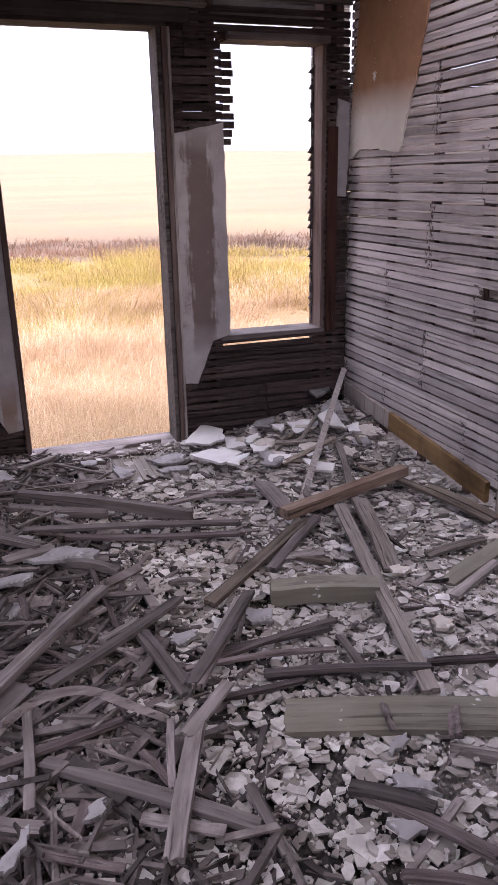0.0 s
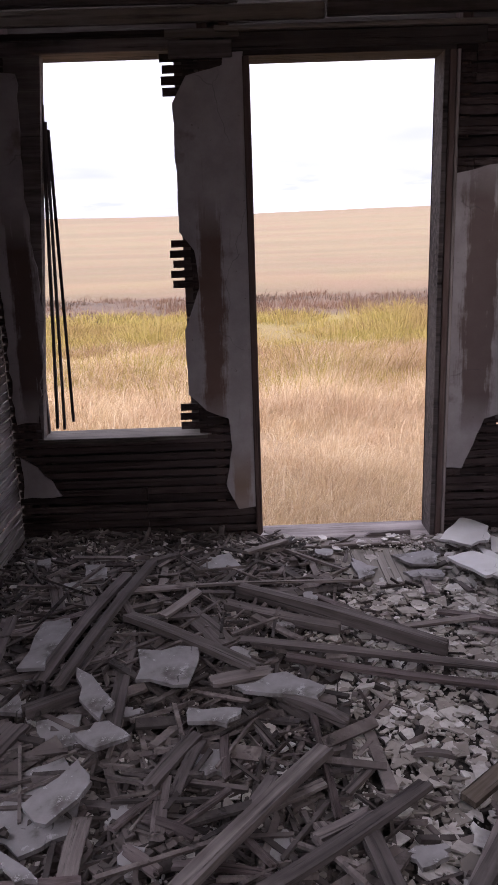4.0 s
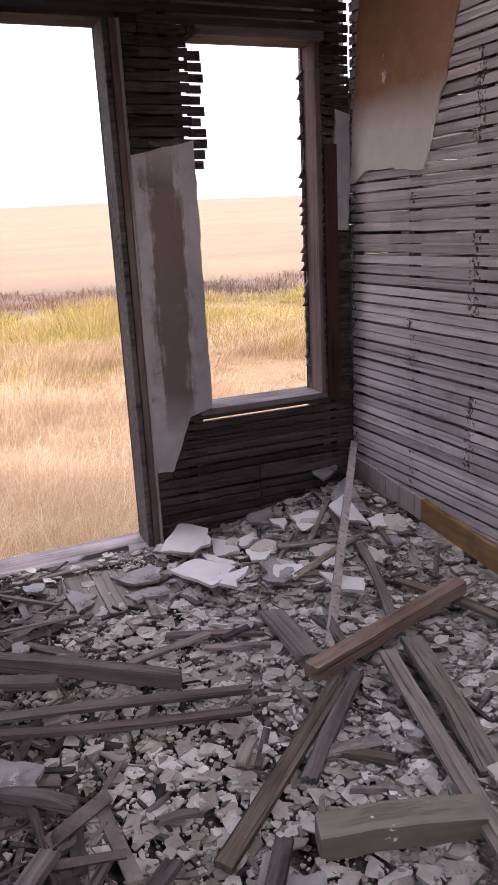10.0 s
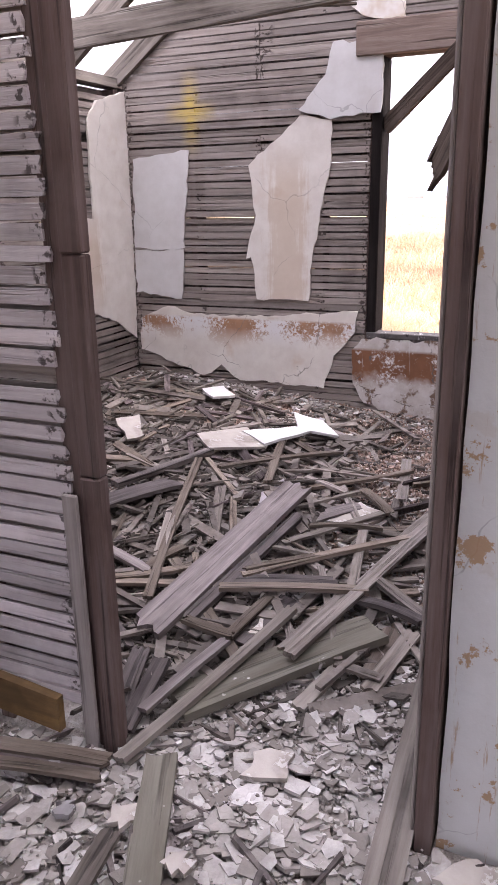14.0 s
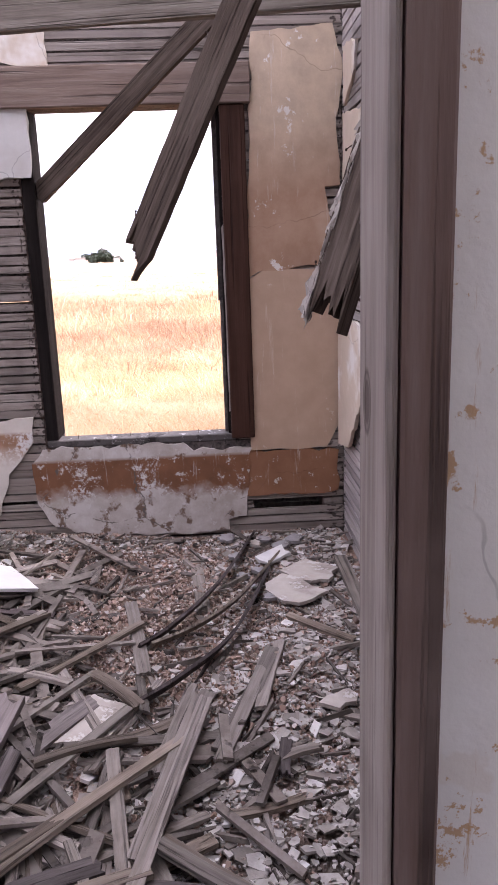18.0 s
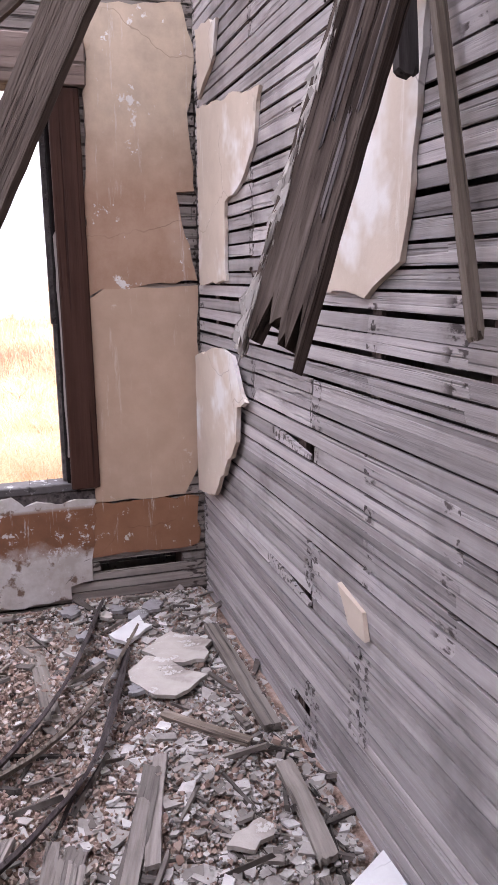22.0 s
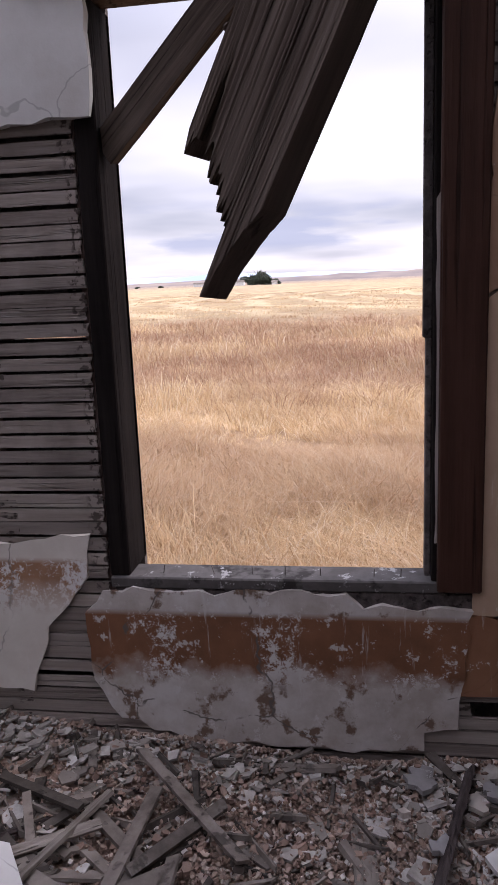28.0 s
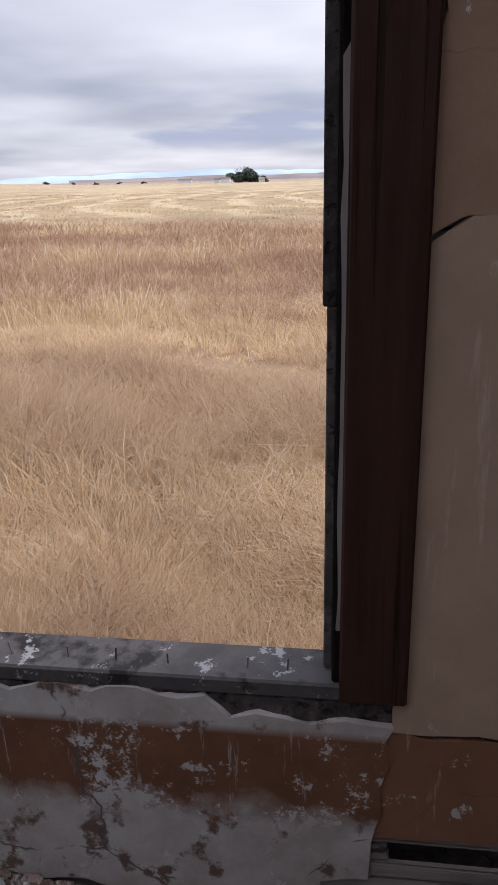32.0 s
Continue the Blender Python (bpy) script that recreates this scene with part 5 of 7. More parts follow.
GRASS_Y = grass_mat("grass_yellow", [(0, (0.2, 0.17, 0.04)), (0.5, (0.36, 0.29, 0.065)), (1, (0.5, 0.38, 0.13))])
SHRUB = grass_mat("shrub_brown", [(0, (0.06, 0.038, 0.028)), (0.6, (0.12, 0.08, 0.055)), (1, (0.2, 0.15, 0.1))])


def north_region(a, b):
    y = 0.75 + a * 9.5
    return (-1.7 + (b - 0.5) * (5.5 + y * 1.15)), y


def north_far(a, b):
    y = 6.0 + a * 11
    return (-1.2 + (b - 0.5) * (6 + y * 1.1)), y


def north_shrubs(a, b):
    y = 15.5 + a * 9
    return (-1.2 + (b - 0.5) * (6 + y * 1.1)), y


def east_region(a, b):
    x = XE + 0.8 + a * 10
    return x, (-1.7 + (x - XE) * 0.12) + (b - 0.5) * (4.5 + (x - XE) * 0.95)


def east_middle(a, b):
    x = XE + 9 + a * 21
    return x, (-1.7 + (x - XE) * 0.12) + (b - 0.5) * (4.5 + (x - XE) * 0.95)


def east_far(a, b):
    x = XE + 30 + a * 90
    return x, (-1.7 + (x - XE) * 0.12) + (b - 0.5) * (4.5 + (x - XE) * 0.95)


tagged(grass_mesh("dry_grass", 1, 6500, 22, north_region, 0.3, GRASS_N, 1.5, 0.35, 0.1, 0.95), "tussocks of dry straw-coloured grass", "grass", kind="stuff")
tagged(grass_mesh("yellow_grass", 2, 3000, 26, north_far, 0.3, GRASS_Y, 1.0, 0.15, 0.3, 1.7), "low yellow-green weeds in clumps", "grass", kind="stuff")
tagged(grass_mesh("brown_weeds", 5, 900, 22, north_shrubs, 0.26, SHRUB, 1.0, 0.1, 0.35, 1.8), "low dark brown weeds along the field", "grass", kind="stuff")
tagged(grass_mesh("dry_grass", 3, 8500, 22, east_region, 0.34, GRASS_E, 1.4, 0.9, 0.13, 1.1), "wind-laid dry prairie grass", "grass", kind="stuff")
tagged(grass_mesh("russet_grass", 6, 4200, 22, east_middle, 0.34, GRASS_R, 1.3, 0.5, 0.3, 1.9), "patches of reddish brown grass", "grass", kind="stuff")
tagged(grass_mesh("dry_grass", 7, 3200, 20, east_middle, 0.36, GRASS_E, 1.3, 0.6, 0.3, -1.9), "pale grass between the reddish patches", "grass", kind="stuff")
tagged(grass_mesh("stubble", 4, 3500, 12, east_far, 0.16, GRASS_E, 2.0, 0.4, 0.4), "short pale stubble further off", "grass", kind="stuff")

# ---------- far things on the eastern sky line ----------
def leaf_clump(seed, centre, radius, count, mat, name, parent, size):
    g = np.random.default_rng(seed)
    verts, faces = [], []
    blobs = [(g.normal(0, 0.5, 3) * np.array(radius) * np.array((1, 1, 0.55)), g.uniform(0.35, 0.7)) for _ in range(9)]
    for _ in range(count):
        b, q = blobs[g.integers(len(blobs))]
        d = g.normal(0, 1, 3)
        p = np.array(centre) + b + d / np.linalg.norm(d) * np.array(radius) * q * g.uniform(0.6, 1.0)
        a, e = g.normal(0, 1, 3), g.normal(0, 1, 3)
        a, e = a / np.linalg.norm(a) * size, e / np.linalg.norm(e) * size
        n = len(verts)
        verts += [tuple(p - a), tuple(p + e), tuple(p + a), tuple(p - e)]
        faces.append((n, n + 1, n + 2, n + 3))
    me = bpy.data.meshes.new(name)
    me.from_pydata(verts, [], faces)
    me.materials.append(mat)
    ob = new(name, me)
    ob.parent = parent
    return ob


FOLIAGE, _nt, _b = material("far_foliage")
_b.inputs["Base Color"].default_value = (0.035, 0.055, 0.035, 1)
_c = ramp(_nt, _nt.nodes.new("ShaderNodeNewGeometry").outputs["Random Per Island"], [(0, (0.02, 0.03, 0.02)), (1, (0.06, 0.08, 0.05))])
_nt.links.new(_c, _b.inputs["Base Color"])
BARK = wood("bark", (0.03, 0.025, 0.02), (0.06, 0.05, 0.04), (0.1, 0.08, 0.07), random_amount=0.1)
for k, (x, y, w, h) in enumerate(((440, 55.0, 9.5, 6.2), (443, 62.0, 8.5, 5.8), (446, 58.5, 9.0, 6.8), (438, 46, 2.2, 1.3), (438, 50, 1.8, 1.2), (450, 71, 1.6, 1.3), (600, 196, 3, 1.7), (605, 178, 2.4, 1.5), (610, 160, 2.6, 1.4), (600, 236, 3.0, 1.8), (602, 214, 2.2, 1.5))):
    z = terrain(x, y)
    tree = empty("tree", "distant dark green tree on the open plain", "tree", "far trees", at=(x, y, z))
    bm = bmesh.new()
    bmesh.ops.create_cone(bm, cap_ends=True, segments=8, radius1=0.4, radius2=0.2, depth=h, matrix=Matrix.Translation((0, 0, h / 2)))
    for a in range(4):
        bmesh.ops.create_cone(bm, cap_ends=True, segments=5, radius1=0.16, radius2=0.05, depth=h * 0.6, matrix=Matrix.Translation((0, 0, h * 0.8)) @ Matrix.Rotation(a * 1.57, 4, 'Z') @ Matrix.Rotation(0.7, 4, 'X') @ Matrix.Translation((0, 0, h * 0.3)))
    part("trunk", bm, BARK, tree)
    leaf_clump(700 + k, (0, 0, h * 0.45), (w * 0.55, w * 0.62, h * 0.62), int(260 + 190 * w), FOLIAGE, "crown", tree, 0.16 + 0.035 * w)
SHED, _nt, _b = material("far_shed_paint")
_c = ramp(_nt, noise_tex(_nt, None, 4.0, 3), [(0.3, (0.5, 0.5, 0.5)), (0.7, (0.7, 0.7, 0.7))])
_nt.links.new(_c, _b.inputs["Base Color"])
for k, (x, y, w, h) in enumerate(((430, 66.5, 5.0, 2.0), (432, 71.5, 2.5, 1.6), (520, 108, 9, 2.0), (436, 47.5, 3.0, 1.6))):
    shed = empty("farm_shed", "small pale farm building far across the fields", "shed", "far sheds", at=(x, y, terrain(x, y)))
    part("wall", box(-2, 2, -w / 2, w / 2, 0, h), SHED, shed)
    bm = bmesh.new()
    e = [bm.verts.new(v) for v in ((-2.3, -w / 2 - 0.2, h), (0, -w / 2 - 0.2, h + 1), (2.3, -w / 2 - 0.2, h), (-2.3, w / 2 + 0.2, h), (0, w / 2 + 0.2, h + 1), (2.3, w / 2 + 0.2, h))]
    for f in ((0, 1, 4, 3), (1, 2, 5, 4), (0, 2, 1), (3, 4, 5), (0, 3, 5, 2)):
        bm.faces.new([e[i] for i in f])
    part("roof", bm, BOARD_GREY, shed)
# a long low ridge and, beyond it, mountains with blue haze put into their colour
m, nt, bsdf = material("far_ridge")
_c = ramp(nt, noise_tex(nt, nt.nodes.new("ShaderNodeTexCoord").outputs["Object"], 0.01, 5), [(0.35, (0.15, 0.125, 0.12)), (0.65, (0.27, 0.215, 0.18))])
nt.links.new(_c, bsdf.inputs["Base Color"])
bsdf.inputs["Roughness"].default_value = 1.0
RIDGE = m
m, nt, bsdf = material("far_mountain")
_c = ramp(nt, noise_tex(nt, nt.nodes.new("ShaderNodeTexCoord").outputs["Object"], 0.004, 5), [(0.35, (0.30, 0.38, 0.48)), (0.65, (0.42, 0.5, 0.6))])
nt.links.new(_c, bsdf.inputs["Base Color"])
bsdf.inputs["Roughness"].default_value = 1.0
MOUNT = m


def sky_line(name, radius, az0, az1, height, mat, label, seed):
    bm = bmesh.new()
    n = 120
    rows = []
    for i in range(n + 1):
        f = i / n
        a = radians(az0 + (az1 - az0) * f)
        h = height(f) * (1 + 0.35 * noise.noise(Vector((f * 9, seed, 0))) + 0.15 * noise.noise(Vector((f * 40, seed, 1))))
        c = Vector((math.sin(a), math.cos(a), 0))
        rows.append([bm.verts.new(c * r + Vector((0, 0, z))) for r, z in ((radius, -3.0), (radius + 160, max(h, 0.1)), (radius + 420, -3.0))])
    for a, b in zip(rows, rows[1:]):
        bm.faces.new((a[0], b[0], b[1], a[1]))
        bm.faces.new((a[1], b[1], b[2], a[2]))
    bmesh.ops.recalc_face_normals(bm, faces=bm.faces)
    return tagged(link_bm(name, bm, mat, smooth=True), label, "hills", kind="structure")


sky_line("backdrop_ridge", 1500, 70, 125, lambda f: 6 + 15 * f, RIDGE, "long low brown ridge on the horizon", 2)
sky_line("backdrop_mountains", 2900, 60, 100, lambda f: 34 * math.sin(f * math.pi) ** 0.6, MOUNT, "pale blue distant mountains", 5)

# ---------- rubble ----------
def heap(x, y):
    """Height of the rubble bed over the floor."""
    n1 = noise.noise(Vector((x * 2.2, y * 2.2, 1.0))) * 0.02 + noise.noise(Vector((x * 6, y * 6, 4.0))) * 0.012
    if x < 0.06:
        h = 0.035 + 0.05 * max(0, min(1, (-1.4 - x) / 1.0)) + 0.12 * max(0, min(1, (x + 0.8) / 0.7)) * max(0, min(1, (y + 1.1) / 0.9))
        bare = math.exp(-(((x + 1.5) / 0.45) ** 2 + ((y + 0.35) / 0.28) ** 2))
        h -= 0.05 * bare
    else:
        north = max(0, min(1, (y + 1.9) / 1.5))
        h = 0.04 + 0.10 * max(0, min(1, (x - 0.1) / 1.2)) + 0.16 * north * max(0, min(1, x / 0.6))
    return h + n1


nx, ny = 92, 80
bm = bmesh.new()
grid = []
for i in range(nx + 1):
    col = []
    for j in range(ny + 1):
        x, y = XW + 0.005 + (XE - XW - 0.01) * i / nx, YB + 0.01 + (-0.01 - YB) * j / ny
        col.append(bm.verts.new((x, y, heap(x, y) - 0.012)))
    grid.append(col)
for i in range(nx):
    for j in range(ny):
        bm.faces.new((grid[i][j], grid[i + 1][j], grid[i + 1][j + 1], grid[i][j + 1]))
tagged(link_bm("rubble_bed", bm, DIRT_GAP_SHADE, smooth=True), "dusty bed of crumbled plaster and dirt, near-room gaps coloured shade-dark", "rubble", kind="stuff")


def scatter(name, seed, count, where, size, thick, mat, label, kind_shape="chip", flat=11):
    """Loose bits as one mesh. where(rng) gives x, y."""
    rng = random.Random(seed)
    verts, faces = [], []
    for _ in range(count):
        x, y = where(rng)
        z = heap(x, y)
        s = size(rng)
        m = Matrix.Translation((x, y, z + rng.uniform(-0.004, 0.012))) @ Euler((radians(rng.gauss(0, flat)), radians(rng.gauss(0, flat)), rng.uniform(0, 6.283))).to_matrix().to_4x4()
        b = len(verts)
        if kind_shape == "chip":
            k = rng.choice((4, 4, 5, 5, 6))
            a0 = rng.uniform(0, 6.28)
            ring = []
            for i in range(k):
                a = a0 + 6.283 * (i + rng.uniform(-0.28, 0.28)) / k
                q = s * rng.uniform(0.6, 1.1)
                ring.append((q * math.cos(a), q * math.sin(a) * rng.uniform(0.65, 1.0)))
            t = thick(rng)
            verts += [tuple(m @ Vector((u, v, t / 2))) for u, v in ring] + [tuple(m @ Vector((u * 0.94, v * 0.94, -t / 2))) for u, v in ring]
            faces.append([b + i for i in range(k)])
            faces += [[b + i, b + k + i, b + k + (i + 1) % k, b + (i + 1) % k] for i in range(k)]
        else:
            w, t = rng.uniform(0.004, 0.016), rng.uniform(0.003, 0.008)
            e0, e1 = rng.uniform(0.1, 1), rng.uniform(0.1, 1)
            pts = [(-s, -w * e0, -t), (s, -w * e1, -t), (s * 0.94, w * e1, -t), (-s * 0.9, w * e0, -t)]
            verts += [tuple(m @ Vector((u, v, c))) for u, v, c in pts] + [tuple(m @ Vector((u * 0.98, v * 0.9, t))) for u, v, c in pts]
            faces += [[b + 4, b + 5, b + 6, b + 7], [b, b + 1, b + 5, b + 4], [b + 1, b + 2, b + 6, b + 5], [b + 2, b + 3, b + 7, b + 6], [b + 3, b, b + 4, b + 7]]
    me = bpy.data.meshes.new(name)
    me.from_pydata(verts, [], faces)
    me.materials.append(mat)
    return tagged(new(name, me), label, "rubble", kind="stuff")


def near_room(rng):
    return rng.uniform(XW + 0.03, PX - 0.02), rng.uniform(-4.2, -0.03)


def far_room(rng):
    return rng.uniform(0.11, XE - 0.03), rng.uniform(YS + 0.03, -0.05)


def chip_field(rng):
    while True:
        x, y = near_room(rng)
        if rng.random() < 0.35 + 0.65 * max(0, min(1, (x + 2.1) / 0.7)):
            if math.hypot((x + 1.5) / 0.48, (y + 0.36) / 0.27) > 1 or rng.random() < 0.15:
                return x, y


def far_chips(rng):
    while True:
        x, y = far_room(rng)
        red = math.exp(-(((x - 2.0) / 0.7) ** 4 + ((y + 1.85) / 0.5) ** 4))
        if rng.random() < red * 0.9:
            continue
        if rng.random() < 0.30 + 0.7 * max(0, min(1, (-1.7 - y) / 0.5)) or x > 2.58 or (x < 0.9 and y < -1.5):
            return x, y


def red_dust(rng):
    return min(XE - 0.03, max(0.7, rng.gauss(2.0, 0.5))), max(YS + 0.04, min(-0.9, rng.gauss(-2.0, 0.42)))


def gap_chips(rng):
    return rng.uniform(PX - 0.15, 0.11 + 0.05), rng.uniform(JAMB_Y, POST_Y)


def far_sticks(rng):
    while True:
        x, y = far_room(rng)
        if rng.random() < (1.0 if y > -1.7 and x < 1.9 else 0.12):
            return x, y


def near_sticks(rng):
    while True:
        x, y = near_room(rng)
        if rng.random() < (1.0 if x < -1.75 else 0.25 if x < -1.45 else 0.06):
            return x, y


big = lambda r: 0.006 + 0.04 * r.random() ** 3.0
thin = lambda r: r.uniform(0.003, 0.009)
scatter("plaster_chips", 1, 20000, chip_field, big, thin, CHIPS, "broken grey-white plaster chips over the floor")
scatter("splinters", 2, 6500, near_sticks, lambda r: r.uniform(0.02, 0.10), None, SPLINTER_SHADED, "grey wood splinters among the plaster", "stick")
scatter("plaster_chips", 3, 9000, far_chips, lambda r: 0.006 + 0.034 * r.random() ** 2.6, thin, CHIPS, "broken plaster chips and dirt")
scatter("plaster_chips", 5, 800, gap_chips, big, thin, CHIPS, "broken plaster chips in the doorway")
grit = lambda r: r.uniform(0.0025, 0.008)
scatter("plaster_grit", 7, 13000, chip_field, grit, lambda r: r.uniform(0.003, 0.006), CHIPS, "fine plaster grit between the chips", flat=25)
scatter("plaster_grit", 8, 12000, far_chips, grit, lambda r: r.uniform(0.003, 0.006), CHIPS, "fine plaster grit between the chips", flat=25)
scatter("dust_crumbs", 6, 24000, red_dust, lambda r: 0.0018 + 0.012 * r.random() ** 2.5, lambda r: r.uniform(0.003, 0.009), CRUMBS, "reddish crumbled brick dust and clods", flat=35)
scatter("dirt_clods", 9, 220, red_dust, lambda r: r.uniform(0.009, 0.02), lambda r: r.uniform(0.01, 0.02), CRUMBS, "clods of crumbled brown mortar and dirt", flat=30)
scatter("splinters", 4, 4800, far_sticks, lambda r: r.uniform(0.02, 0.12), None, SPLINTER, "weathered wood splinters", "stick")

# ---------- plaster left on the walls ----------
patch(wall_east, E1, [(-0.047, 1.550), (-0.414, 1.587), (-0.388, 1.325), (-0.361, 1.058), (-0.200, 1.044), (-0.032, 1.055)], PL_WHITE2, 51, "pale plaster sheet broken below")
patch(wall_east, E1, [(-0.031, 1.043), (-0.199, 1.035), (-0.357, 1.049), (-0.335, 0.763), (-0.028, 0.797)], PL_WHITE2, 151, "pale plaster sheet under a crack")
patch(wall_east, E1, [(-1.080, 1.734), (-1.251, 1.700), (-1.236, 1.422), (-1.187, 1.206), (-1.143, 0.982), (-1.128, 0.777), (-0.820, 0.775), (-0.787, 1.010), (-0.754, 1.004), (-0.817, 1.235), (-0.790, 1.431), (-0.776, 1.492), (-0.937, 1.617)], PL_WHITE, 52, "long torn remnant of cream plaster")
patch(wall_east, E1, [(-1.521, 2.035), (-1.254, 2.057), (-1.213, 1.912), (-1.071, 1.755), (-1.242, 1.701), (-1.312, 1.717), (-1.503, 1.720), (-1.510, 1.976)], PL_WHITE2, 53, "pale plaster beside the window head", d0=-0.022, d1=-0.002)
patch(wall_east, E1, [(-0.047, 0.643), (-0.234, 0.715), (-0.408, 0.675), (-0.876, 0.680), (-1.412, 0.733), (-1.399, 0.617), (-1.281, 0.477), (-1.221, 0.290), (-0.820, 0.305), (-0.703, 0.296), (-0.586, 0.384), (-0.462, 0.310), (-0.251, 0.377), (-0.034, 0.446)], PL_DADO2, 54, "stained plaster dado with brown paint")
patch(wall_east, E1, [(-1.381, 0.515), (-1.442, 0.583), (-2.063, 0.590), (-2.096, 0.551), (-2.360, 0.553), (-2.329, 0.312), (-2.327, 0.237), (-2.245, 0.224), (-2.243, 0.165), (-1.779, 0.171), (-1.634, 0.178), (-1.459, 0.224), (-1.389, 0.380)], PL_DADO, 55, "flaked brown and white plaster under the window", d0=-0.017, d1=-0.002, jag=0.013)
patch(wall_east, E1, [(-1.239, 2.262), (-1.604, 2.260), (-1.608, 2.131), (-1.440, 2.146)], PL_CREAM, 56, "torn plaster on the gable")
patch(wall_east, E1, [(-2.409, 2.240), (-2.736, 2.265), (-2.776, 2.097), (-2.748, 1.867), (-2.764, 1.657), (-2.697, 1.647), (-2.716, 1.548), (-2.764, 1.343), (-2.418, 1.315), (-2.364, 1.289)], PL_BROWN, 57, "brown painted plaster with pale scuffs")
patch(wall_east, E1, [(-2.369, 1.282), (-2.427, 1.317), (-2.767, 1.326), (-2.752, 0.639), (-2.697, 0.538), (-2.357, 0.538), (-2.355, 0.659)], PL_TAN, 58, "smooth tan plaster panel", jag=0.004)
patch(wall_east, E1, [(-2.300, 0.537), (-2.750, 0.525), (-2.750, 0.333), (-2.667, 0.321), (-2.539, 0.328), (-2.297, 0.318)], PL_BROWNBAND, 59, "dark brown painted dado strip")
patch(wall_north, N1, [(2.370, 1.735), (2.465, 1.837), (2.788, 1.921), (2.734, 0.511), (2.548, 0.633), (2.320, 0.721), (2.062, 0.746), (2.108, 1.234), (2.362, 1.234)], PL_WHITE, 60, "cream plaster in the corner")
patch(wall_south, S1, [(2.677, 1.920), (1.997, 1.847), (2.050, 1.708), (2.170, 1.623), (2.340, 1.584), (2.342, 1.342), (2.683, 1.332)], PL_CREAM, 61, "cream plaster in the corner")
patch(wall_south, S1, [(2.667, 2.166), (2.406, 2.125), (2.444, 2.031), (2.650, 1.944)], PL_CREAM, 62, "small torn plaster scrap")
patch(wall_south, S1, [(2.712, 1.073), (2.421, 1.125), (2.235, 1.118), (2.100, 0.992), (2.179, 0.961), (2.199, 0.850), (2.472, 0.602), (2.714, 0.559)], PL_CREAM, 63, "loose tan plaster tongue", d0=-0.03, d1=-0.016)
patch(wall_south, S1, [(1.543, 1.322), (1.352, 1.316), (1.214, 1.381), (1.180, 1.559), (1.167, 1.671), (1.143, 1.878), (1.345, 1.941), (1.436, 1.577)], PL_CREAM, 64, "cream and white plaster remnant")
patch(wall_south, S1, [(1.462, 0.673), (1.333, 0.654), (1.311, 0.597), (1.400, 0.597)], PL_CREAM, 65, "plaster scrap")
patch(wall_north, N1, [(-2.184, 1.975), (-2.123, 2.076), (-1.974, 2.113), (-1.968, 2.163), (-1.885, 2.162), (-1.888, 0.199), (-1.971, 0.189), (-2.024, 0.310), (-1.992, 0.490), (-2.003, 0.629), (-2.099, 0.670), (-2.180, 0.748), (-2.181, 1.037), (-2.108, 1.221), (-2.123, 1.381), (-2.183, 1.461)], PL_GREY, 66, "grey plaster with brown water streaks", jag=0.003)
patch(wall_north, N1, [(-0.992, 1.664), (-0.728, 1.719), (-0.719, 0.616), (-0.824, 0.586), (-0.919, 0.350), (-1.005, 0.359), (-0.999, 0.847)], PL_GREY, 67, "grey plaster with a dark stain", jag=0.003)
patch(wall_north, N1, [(-0.080, 1.837), (-0.004, 1.815), (-0.015, 1.337), (-0.090, 1.339)], PL_GREY, 68, "grey plaster strip")
patch(wall_north, N1, [(-2.914, 2.114), (-2.817, 2.101), (-2.831, 1.663), (-2.799, 1.118), (-2.833, 0.857), (-2.877, 0.641), (-2.973, 0.630), (-2.981, 1.666)], PL_GREY, 69, "grey peeling plaster")
patch(wall_north, N1, [(-2.973, 0.477), (-2.832, 0.361), (-2.797, 0.280), (-2.977, 0.278)], PL_GREY, 71, "grey plaster shard")
patch(partition, P1, [(-0.138, 2.552), (-0.819, 2.334), (-0.682, 1.864), (-0.554, 1.551), (-0.184, 1.584), (-0.017, 1.530)], PL_STAINED, 70, "plaster with rust-brown water stain")


# ---------- things in the rubble ----------
COUNT = [0]
NAMES = {"board": ("fallen_board", "board"), "lath": ("fallen_lath", "lath"), "block": ("timber_block", "timber")}


def debris(kind, p, q, w, th, mat, ragged=0.0):
    """A loose board or lath lying from p to q."""
    COUNT[0] += 1
    rng = random.Random(COUNT[0] * 3 + 11)
    length = (Vector(q) - Vector(p)).length
    name, cat = NAMES[kind]
    rg = ragged or (rng.uniform(0.004, 0.02) if kind != "block" else 0.0)
    bm = board_bm(length, w, th, rng, rg, rng.uniform(-0.02, 0.02) * length * (kind == "lath"), rng.uniform(-0.006, 0.012), 9)
    ob = link_bm(name, bm, mat)
    m = between(p, q, rng.uniform(-9, 9))
    c = m.translation
    c.z = max(c.z, heap(c.x, c.y) + th / 2 - 0.003)
    ob.matrix_world = Matrix.Translation(c) @ m.to_3x3().to_4x4()
    tone = {"lath_dark": "dark brown", "lath_grey": "silver-grey", "lath_tan": "greyish tan", "board_grey": "weathered grey", "board_dark": "dark weathered", "board_painted": "painted grey-green", "board_shaded": "shade-darkened brown-grey", "board_russet": "red-brown weathered"}[mat.name]
    text = {"board": "{} loose board lying in the rubble", "lath": "{} loose lath lying on broken plaster", "block": "{} thick timber block lying on rubble"}[kind].format(tone)
    return tagged(ob, text, cat, "loose boards and laths")


